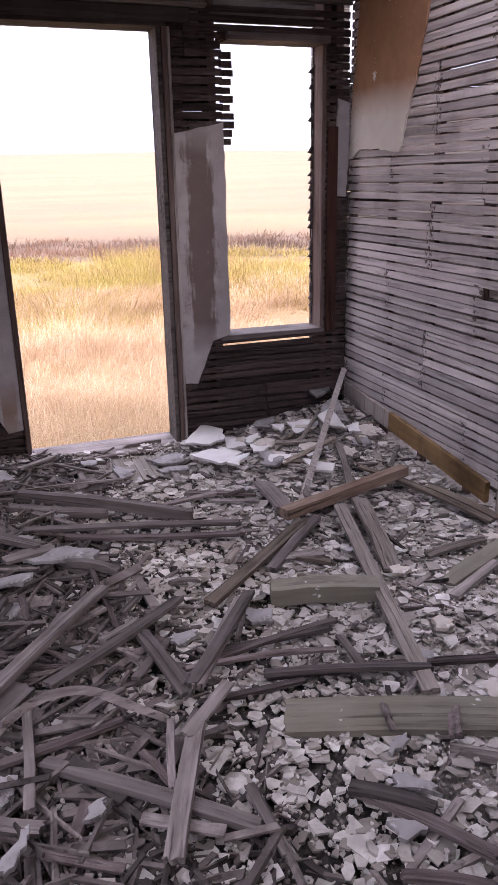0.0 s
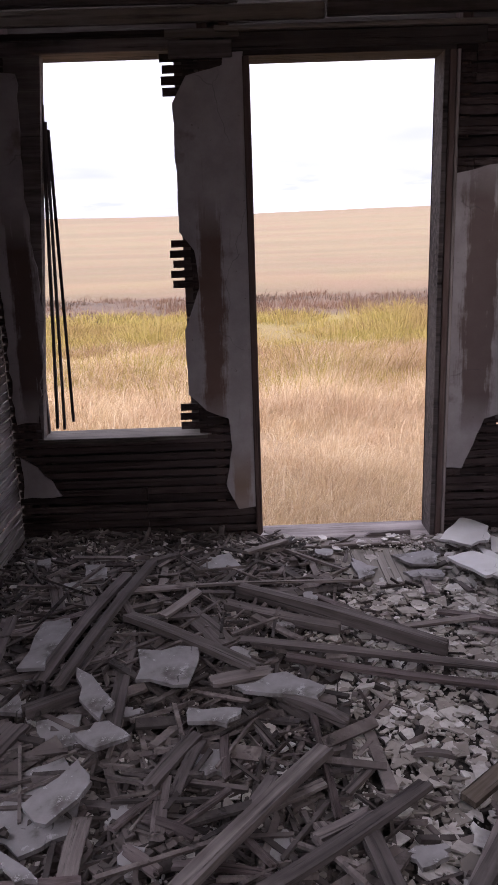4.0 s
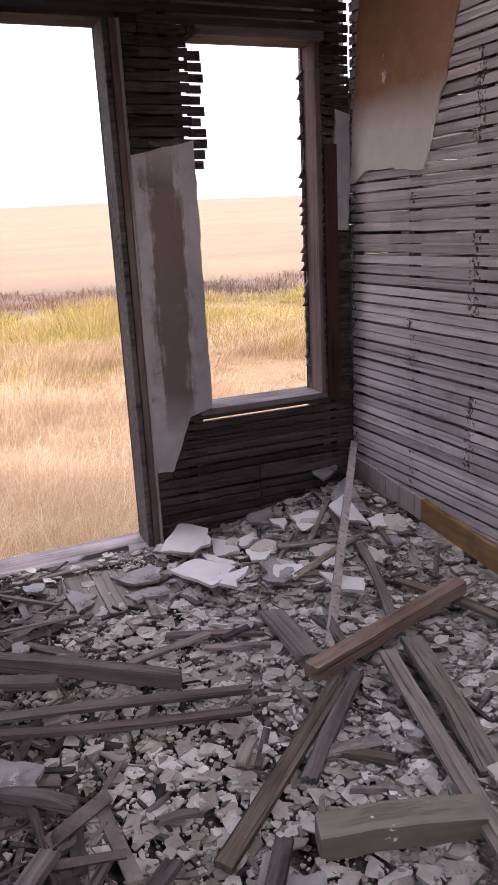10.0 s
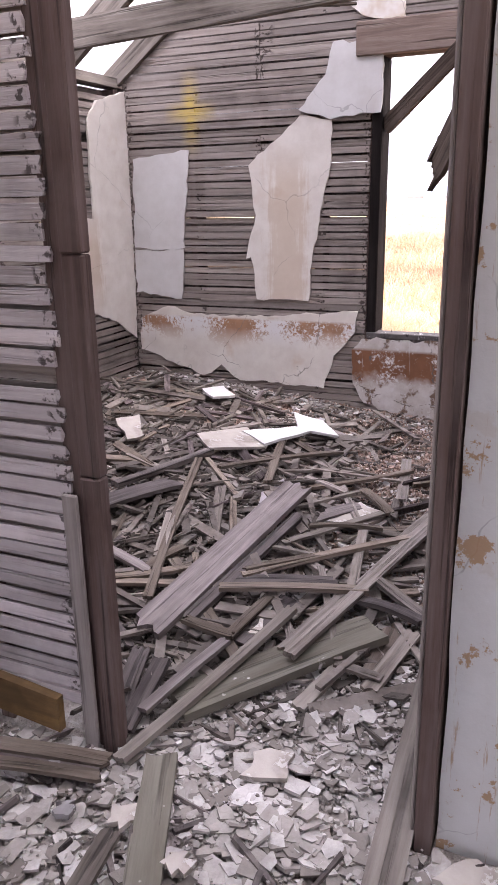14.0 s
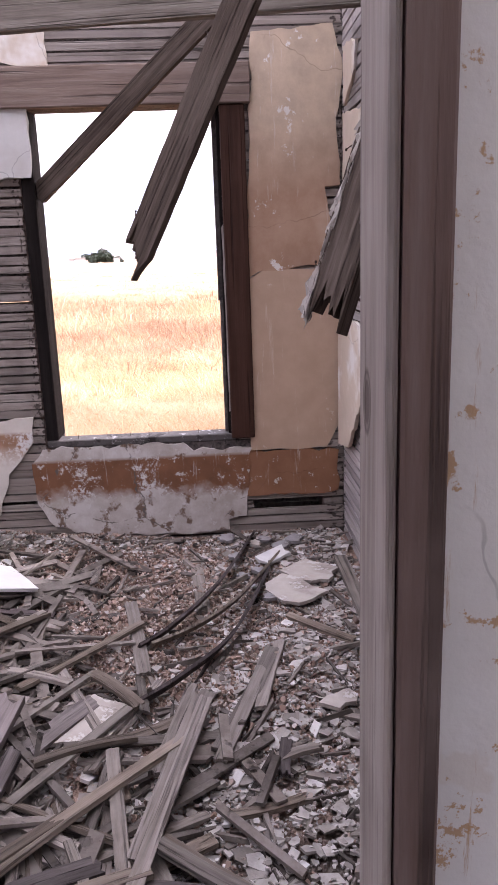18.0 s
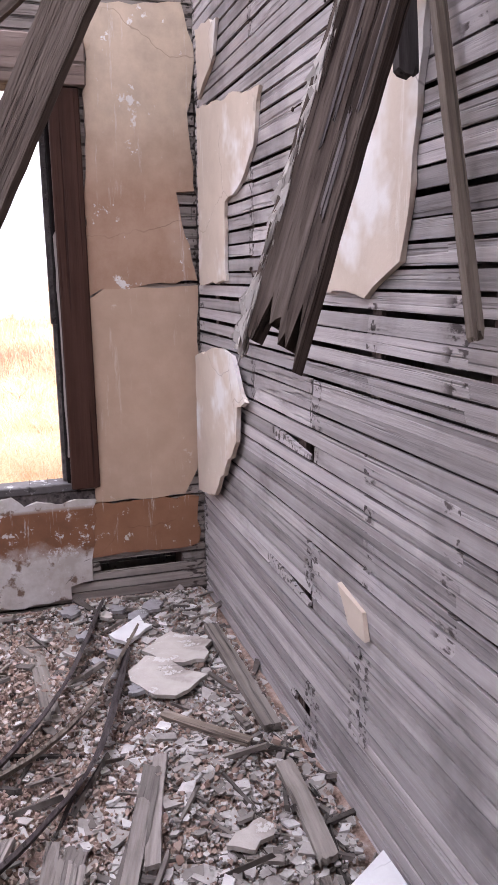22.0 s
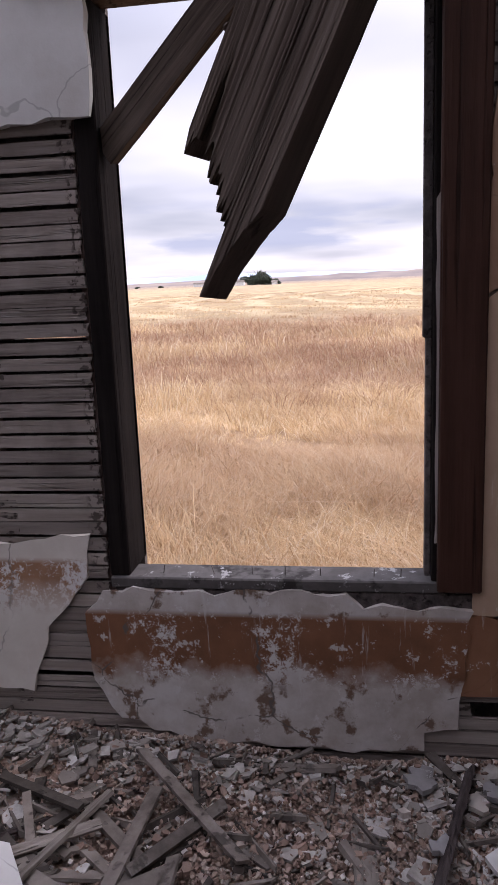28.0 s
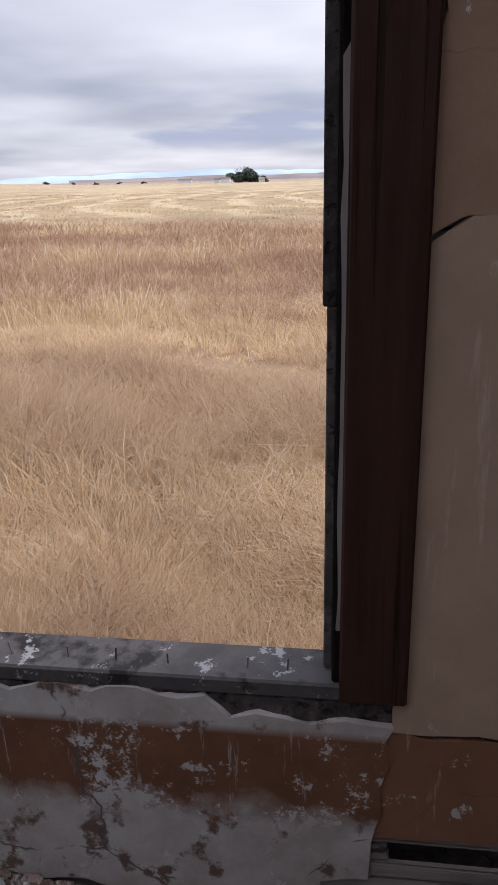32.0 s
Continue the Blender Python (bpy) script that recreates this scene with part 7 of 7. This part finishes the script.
sheet([(-2.56, -1.51), (-2.43, -1.49), (-2.40, -1.62), (-2.50, -1.65)], PL_SLATE, 0.055)
sheet([(-2.11, -1.67), (-2.02, -1.65), (-2.02, -1.74), (-2.09, -1.75)], PL_SLATE, 0.055)
sheet([(-2.59, -1.91), (-2.54, -1.74), (-2.44, -1.68), (-2.35, -1.78), (-2.37, -1.95), (-2.47, -2.01)], PL_SLATE, 0.050)
sheet([(-1.92, -1.98), (-1.88, -1.93), (-1.86, -1.97), (-1.90, -2.05)], PL_SLATE, 0.050)
sheet([(-1.60, -1.99), (-1.51, -1.97), (-1.51, -2.01), (-1.58, -2.04)], PL_SLATE, 0.050)
sheet([(-2.20, -0.43), (-2.02, -0.30), (-1.94, -0.46), (-1.99, -0.54)], PL_SLATE, 0.050)
sheet([(-2.63, -0.43), (-2.53, -0.41), (-2.49, -0.60), (-2.58, -0.59)], PL_SLATE, 0.050)
sheet([(-2.87, -0.38), (-2.79, -0.35), (-2.77, -0.49)], PL_SLATE, 0.050)
sheet([(-1.47, -0.24), (-1.37, -0.34), (-1.46, -0.44)], PL_SLATE, 0.050)
sheet([(-1.63, -0.19), (-1.55, -0.17), (-1.56, -0.24), (-1.62, -0.25)], PL_SLATE, 0.050)
sheet([(-1.06, -0.20), (-0.91, 0.01), (-0.81, -0.12), (-0.86, -0.26), (-0.95, -0.29)], PL_WHITE2, 0.060)
sheet([(-1.08, -0.38), (-0.95, -0.33), (-0.86, -0.55), (-0.99, -0.68), (-1.01, -0.65)], PL_WHITE2, 0.060)
sheet([(-1.29, -0.23), (-1.13, -0.23), (-1.08, -0.29), (-1.12, -0.39), (-1.22, -0.36)], PL_SLATE, 0.050)
sheet([(-0.81, -0.13), (-0.72, -0.23), (-0.75, -0.33), (-0.85, -0.30)], PL_WHITE2, 0.050)
sheet([(-0.74, -0.36), (-0.65, -0.36), (-0.64, -0.43), (-0.71, -0.50), (-0.76, -0.47)], PL_WHITE2, 0.050)
sheet([(-0.73, -0.25), (-0.65, -0.25), (-0.65, -0.31), (-0.73, -0.31)], PL_WHITE2, 0.050)
sheet([(-0.99, -0.62), (-0.83, -0.61), (-0.93, -0.73)], PL_WHITE2, 0.070)
sheet([(-0.33, -0.34), (-0.23, -0.30), (-0.25, -0.54), (-0.31, -0.46)], PL_WHITE2, 0.070)
sheet([(-1.48, -0.28), (-1.43, -0.30), (-1.39, -0.39), (-1.47, -0.46)], PL_SLATE, 0.050)
sheet([(-1.28, -0.45), (-1.19, -0.44), (-1.19, -0.53), (-1.26, -0.54)], PL_SLATE, 0.050)
sheet([(-0.61, -0.77), (-0.49, -0.90), (-0.53, -0.96), (-0.62, -0.90)], PL_WHITE2, 0.060)
sheet([(-0.90, -0.26), (-0.86, -0.31), (-0.81, -0.46), (-0.87, -0.45)], PL_WHITE2, 0.055)
sheet([(-0.47, -0.23), (-0.36, -0.25), (-0.35, -0.36), (-0.47, -0.37)], PL_WHITE2, 0.050)
sheet([(-0.55, -0.20), (-0.49, -0.24), (-0.54, -0.33)], PL_WHITE2, 0.050)
sheet([(-0.21, 0.05), (-0.05, 0.12), (-0.11, -0.04), (-0.24, -0.13)], PL_SLATE, 0.080)
sheet([(-0.23, -0.49), (-0.15, -0.50), (-0.19, -0.59), (-0.24, -0.56)], PL_WHITE2, 0.060)
sheet([(-0.74, -0.51), (-0.63, -0.55), (-0.61, -0.66), (-0.76, -0.66)], PL_SLATE, 0.050)
sheet([(-1.21, -0.43), (-1.12, -0.45), (-1.14, -0.57), (-1.22, -0.55)], PL_SLATE, 0.050)
sheet([(-1.93, -2.02), (-1.88, -1.93), (-1.86, -1.95), (-1.89, -2.03)], PL_SLATE, 0.050)
sheet([(-1.60, -2.00), (-1.52, -1.97), (-1.51, -2.00), (-1.57, -2.04)], PL_SLATE, 0.050)
sheet([(-1.96, -2.69), (-1.92, -2.64), (-1.90, -2.65), (-1.92, -2.69)], PL_SLATE, 0.060)
sheet([(-2.21, -2.66), (-2.15, -2.63), (-2.15, -2.71), (-2.21, -2.70)], PL_SLATE, 0.060)
sheet([(-2.14, -2.79), (-2.09, -2.69), (-2.07, -2.68), (-2.08, -2.74), (-2.12, -2.79)], PL_SLATE, 0.070)
sheet([(-1.26, -2.80), (-1.23, -2.77), (-1.16, -2.82), (-1.16, -2.86)], PL_SLATE, 0.050)
sheet([(-1.32, -2.88), (-1.22, -2.90), (-1.24, -2.93), (-1.30, -2.94)], PL_SLATE, 0.050)
sheet([(-1.33, -1.92), (-1.23, -1.94), (-1.25, -2.02), (-1.32, -2.00)], PL_SLATE, 0.050)
sheet([(-1.21, -2.70), (-1.17, -2.66), (-1.14, -2.67), (-1.17, -2.70)], PL_SLATE, 0.050)
sheet([(-0.27, -0.25), (-0.12, -0.15), (-0.20, -0.47), (-0.30, -0.36)], PL_SLATE, 0.06)
sheet([(1.68, -0.96), (1.92, -1.11), (1.72, -1.30), (1.54, -1.10)], PL_DUSTY, 0.06)
sheet([(1.84, -1.12), (1.98, -1.33), (1.95, -1.42), (1.71, -1.29)], PL_WHITE2, 0.07)
sheet([(2.26, -1.22), (2.23, -1.39), (2.02, -1.54), (1.97, -1.35)], PL_WHITE2, 0.06)
sheet([(1.56, -0.61), (1.65, -0.68), (1.47, -0.81), (1.40, -0.77)], PL_DUSTY, 0.08)
sheet([(2.33, -0.66), (2.47, -0.72), (2.31, -0.87), (2.20, -0.79)], PL_WHITE2, 0.06)
sheet([(1.05, -1.50), (1.29, -1.45), (1.46, -1.48), (1.35, -1.55), (1.11, -1.55)], PL_GREY, 0.03)
sheet([(1.20, -1.72), (1.41, -1.82), (1.33, -1.94), (1.20, -1.87)], PL_DUSTY, 0.02)
sheet([(0.47, -1.75), (0.64, -1.76), (0.69, -1.84), (0.51, -1.83)], PL_DUSTY, 0.03)
sheet([(2.26, -2.43), (2.37, -2.55), (2.23, -2.66), (2.10, -2.60), (2.12, -2.51)], PL_DUSTY, 0.03)
sheet([(2.12, -2.36), (2.19, -2.43), (2.00, -2.59), (1.93, -2.47), (1.98, -2.40)], PL_DUSTY, 0.035)
sheet([(2.37, -2.34), (2.48, -2.46), (2.40, -2.49), (2.30, -2.39)], PL_WHITE2, 0.02)
sheet([(1.10, -2.64), (1.19, -2.74), (1.04, -2.76), (0.97, -2.70), (1.00, -2.67)], PL_WHITE2, 0.05)
sheet([(1.03, -2.75), (1.03, -2.77), (0.94, -2.77), (0.94, -2.72)], PL_WHITE2, 0.03)
sheet([(1.00, -2.67), (1.02, -2.72), (0.93, -2.72), (0.91, -2.68)], PL_WHITE2, 0.03)
sheet([(1.33, -2.45), (1.38, -2.53), (1.36, -2.57), (1.30, -2.51)], PL_DUSTY, 0.02)
sheet([(-0.28, -2.18), (-0.23, -2.18), (-0.22, -2.24), (-0.27, -2.25)], PL_DUSTY, 0.02)
sheet([(-0.10, -2.39), (-0.03, -2.44), (-0.01, -2.52), (-0.08, -2.53), (-0.13, -2.45)], PL_DUSTY, 0.03)
sheet([(-0.00, -1.94), (0.08, -1.94), (0.11, -2.03), (0.03, -2.04)], PL_DUSTY, 0.02)


def inside(x0, x1, y0, y1):
    return lambda rng: (x0 + (x1 - x0) * rng.random(), y0 + (y1 - y0) * rng.random())


def loose_laths(seed, count, where, length, mats, joined=None, slim=1.0):
    """Laths thrown over one another; joined: those that nobody could count, as one mesh."""
    rng = random.Random(seed)
    verts, faces = [], []
    for _ in range(count):
        x, y = where(rng)
        s, a = length(rng), rng.gauss(0.5, 0.95)
        mat = rng.choice(mats)
        dx, dy = math.cos(a) * s / 2, math.sin(a) * s / 2
        lo, hi = heap(x - dx, y - dy), heap(x + dx, y + dy)
        dz = rng.uniform(0.002, 0.045)
        m = between((x - dx, y - dy, lo + dz), (x + dx, y + dy, hi + dz + rng.uniform(-0.02, 0.02)), rng.gauss(0, 16))
        m = m @ Matrix.Diagonal((s, rng.uniform(0.5, 1.15) * slim, rng.uniform(0.9, 1.5), 1))
        if joined:
            b = len(verts)
            e = [rng.uniform(0.44, 0.5) for _ in range(4)]
            for z in (-0.004, 0.004):
                verts += [tuple(m @ Vector(v)) for v in ((-e[0], -0.017, z), (e[1], -0.017, z), (e[2], 0.017, z), (-e[3], 0.017, z))]
            faces += [(b + 3, b + 2, b + 1, b), (b + 4, b + 5, b + 6, b + 7), (b, b + 1, b + 5, b + 4), (b + 1, b + 2, b + 6, b + 5), (b + 2, b + 3, b + 7, b + 6), (b + 3, b, b + 4, b + 7)]
            continue
        ob = new("fallen_lath", lath_mesh(mat, rng.randrange(5)))
        ob.matrix_world = m
        tone = {"lath_dark": "dark brown", "lath_grey": "silver-grey", "lath_tan": "greyish tan", "board_grey": "weathered grey", "board_dark": "dark weathered", "board_shaded": "shade-darkened brown-grey"}[mat.name]
        tagged(ob, tone + " loose lath lying on broken plaster", "lath", "loose boards and laths")
    if joined:
        me = bpy.data.meshes.new("lath_litter")
        me.from_pydata(verts, [], faces)
        me.materials.append(joined)
        tagged(new("lath_litter", me), "tangled litter of broken grey lath", "rubble", kind="stuff")


loose_laths(501, 40, inside(-2.75, -1.7, -2.9, -0.35), lambda r: r.uniform(0.12, 0.42), [LATH_DARK, BOARD_SHADED, BOARD_DARK, BOARD_SHADED])
loose_laths(502, 25, inside(-1.7, -0.3, -3.1, -0.5), lambda r: r.uniform(0.08, 0.25), [LATH_DARK, BOARD_SHADED, BOARD_SHADED])
loose_laths(503, 95, inside(0.4, 2.45, -1.6, -0.25), lambda r: r.uniform(0.2, 0.6), [LATH_TAN, LATH_GREY, LATH_TAN, BOARD_GREY, LATH_DARK])
loose_laths(504, 40, inside(0.4, 1.6, -2.1, -1.5), lambda r: r.uniform(0.12, 0.5), [LATH_TAN, LATH_GREY, BOARD_GREY])
loose_laths(505, 200, inside(-2.85, -1.6, -3.0, -0.2), lambda r: r.uniform(0.06, 0.32), [LATH_DARK], SPLINTER_SHADED)
loose_laths(509, 620, inside(-2.85, -1.75, -3.0, -0.35), lambda r: r.uniform(0.08, 0.3), [LATH_DARK], SPLINTER_SHADED, 0.36)
loose_laths(506, 420, inside(0.3, 2.5, -1.75, -0.15), lambda r: r.uniform(0.08, 0.45), [LATH_TAN], SPLINTER)
loose_laths(507, 50, inside(0.3, 1.2, -2.3, -1.6), lambda r: r.uniform(0.06, 0.35), [LATH_TAN], SPLINTER)


def bent_strip(pts, w, mat, label):
    """A long lath bent into a curve, lying on edge."""
    bm = bmesh.new()
    prev = None
    v = [Vector(p) for p in pts]
    path = []
    for i in range(len(v) - 1):
        p0, p1, p2, p3 = v[max(i - 1, 0)], v[i], v[i + 1], v[min(i + 2, len(v) - 1)]
        for k in range(6):
            f = k / 6
            path.append(0.5 * (2 * p1 + (p2 - p0) * f + (2 * p0 - 5 * p1 + 4 * p2 - p3) * f * f + (3 * p1 - p0 - 3 * p2 + p3) * f ** 3))
    path.append(v[-1])
    for i, p in enumerate(path):
        d = (path[min(i + 1, len(path) - 1)] - path[max(i - 1, 0)]).normalized()
        s = Vector((0, 0, 1)).cross(d).normalized()
        n = Vector((0, 0, 1)) * 0.8 + s * 0.5
        n.normalize()
        side = d.cross(n).normalized()
        cur = [bm.verts.new(p + n * a * w / 2 + side * b * 0.005) for a, b in ((-1, -1), (1, -1), (1, 1), (-1, 1))]
        if prev:
            for a in range(4):
                bm.faces.new((prev[a], prev[(a + 1) % 4], cur[(a + 1) % 4], cur[a]))
        else:
            bm.faces.new(cur)
        prev = cur
    bm.faces.new(prev[::-1])
    bmesh.ops.recalc_face_normals(bm, faces=bm.faces)
    return tagged(link_bm("bent_lath", bm, mat), label, "lath", "bent laths")


# broken slabs and laths heaped in the corner by the baseboard and over the floors
def shards(seed, count, x0, x1, y0, y1, size, mats):
    rng = random.Random(seed)
    for _ in range(count):
        x, y, r, a0 = rng.uniform(x0, x1), rng.uniform(y0, y1), rng.uniform(*size), rng.uniform(0, 6.28)
        sheet([(x + r * rng.uniform(0.6, 1.1) * math.cos(a0 + k * 1.257 + rng.uniform(-0.3, 0.3)), y + r * rng.uniform(0.6, 1.1) * math.sin(a0 + k * 1.257)) for k in range(5)], rng.choice(mats), 0.02)


shards(901, 16, -0.75, -0.1, -0.75, -0.12, (0.04, 0.085), [PL_WHITE2, PL_DUSTY, PL_SLATE])
shards(902, 14, -1.0, -0.1, -2.6, -0.9, (0.025, 0.05), [PL_DUSTY, PL_SLATE, PL_DUSTY])
shards(903, 12, 2.0, 2.65, -2.7, -2.2, (0.03, 0.065), [PL_DUSTY, PL_SLATE])
shards(904, 14, -2.7, -1.5, -2.6, -0.5, (0.03, 0.06), [PL_SLATE])
loose_laths(508, 16, inside(-0.6, -0.12, -0.9, -0.2), lambda r: r.uniform(0.15, 0.4), [LATH_GREY, LATH_TAN, BOARD_GREY])
bent_strip([(2.67, -2.35, 0.170), (2.10, -2.18, 0.190), (1.80, -2.02, 0.180), (1.69, -1.92, 0.170)], 0.035, LATH_DARK, "dark lath bent in a long curve on the rubble")
bent_strip([(2.42, -2.44, 0.170), (1.99, -2.25, 0.180), (1.79, -2.10, 0.180), (1.70, -1.96, 0.170)], 0.03, LATH_TAN, "tan lath bent in a long curve on the rubble")
bent_strip([(2.25, -2.38, 0.170), (1.72, -2.23, 0.190), (1.47, -2.07, 0.190), (1.34, -1.93, 0.180)], 0.04, LATH_DARK, "dark lath bent in a long curve on the rubble")
bent_strip([(-2.19, -2.54, 0.104), (-2.15, -2.39, 0.142), (-2.03, -2.30, 0.167), (-1.90, -2.30, 0.170), (-1.78, -2.37, 0.134), (-1.70, -2.38, 0.080)], 0.024, BOARD_SHADED, "grey lath bent into an arch on the rubble")
bent_strip([(-1.58, -2.69, 0.063), (-1.56, -2.82, 0.072), (-1.56, -2.99, 0.073), (-1.56, -3.03, 0.063)], 0.015, BOARD_SHADED, "thin grey bent strip lying on chips")
# the pale stick that leans in the corner of the near room
timber("leaning_lath", (-0.79, -1.17, 0.06), (-0.03, -0.06, 0.36), 0.032, 0.012, JAMB_GREY, "pale lath leaning into the corner", "lath", roll=20, seed=81)
# lath panel that slid down the eave wall
panel = empty("lath_panel", "fallen panel of lath still nailed to battens", "lath panel", at=(2.35, -0.2, 0.4))
for k in range(6):
    ob = link_bm("lath", board_bm(0.62, 0.036, 0.009, random.Random(k)), LATH_TAN)
    ob.parent = panel
    ob.matrix_parent_inverse = Matrix.Translation((-2.35, 0.2, -0.4))
    ob.matrix_world = between((2.02 + 0.01 * k, -0.05 - 0.028 * k, 0.66 - 0.03 * k), (2.66 + 0.008 * k, -0.05 - 0.028 * k, 0.70 - 0.03 * k), -46)
for x in (2.12, 2.55):
    ob = link_bm("batten", board_bm(0.28, 0.04, 0.02, random.Random(9)), BOARD_DARK)
    ob.parent = panel
    ob.matrix_parent_inverse = Matrix.Translation((-2.35, 0.2, -0.4))
    ob.matrix_world = between((x, -0.02, 0.64), (x, -0.22, 0.45))
tagged(link_bm("threshold_stick", slab(N1, [(-1.38, 0.02), (-1.15, 0.02), (-1.15, 0.046), (-1.34, 0.04)], -0.005, 0.012, 0.003, 0.04, 77), BOARD_DARK), "dark broken strip lying on the threshold", "strip")
# pale plaster boards tilted against the foot of the lath wall
for k, q in enumerate((((1.16, -2.64, 0.125), (0.995, -2.655, 0.13), (1.0, -2.755, 0.19), (1.18, -2.75, 0.195)), ((0.985, -2.66, 0.125), (0.9, -2.69, 0.13), (0.885, -2.76, 0.2), (0.99, -2.755, 0.19)))):
    c = sum((Vector(v) for v in q), Vector()) / 4
    n = (Vector(q[2]) - Vector(q[0])).cross(Vector(q[3]) - Vector(q[1])).normalized()
    bm = bmesh.new()
    ring = []
    rng = random.Random(640 + k)
    for a, b in zip(q, q[1:] + q[:1]):
        for f in (0, 0.35, 0.7):
            ring.append(Vector(a).lerp(Vector(b), f) - c + Vector((rng.uniform(-1, 1), rng.uniform(-1, 1), 0)) * 0.004)
    up, lo = [bm.verts.new(v + n * 0.006) for v in ring], [bm.verts.new(v - n * 0.006) for v in ring]
    bm.faces.new(up), bm.faces.new(lo[::-1])
    for i in range(len(ring)):
        j = (i + 1) % len(ring)
        bm.faces.new((up[i], lo[i], lo[j], up[j]))
    bmesh.ops.recalc_face_normals(bm, faces=bm.faces)
    ob = link_bm("plaster_fragment", bm, PL_WHITE2)
    ob.location = c
    tagged(ob, "white plaster fragment tilted against the lath wall", "plaster", "fallen plaster fragments")
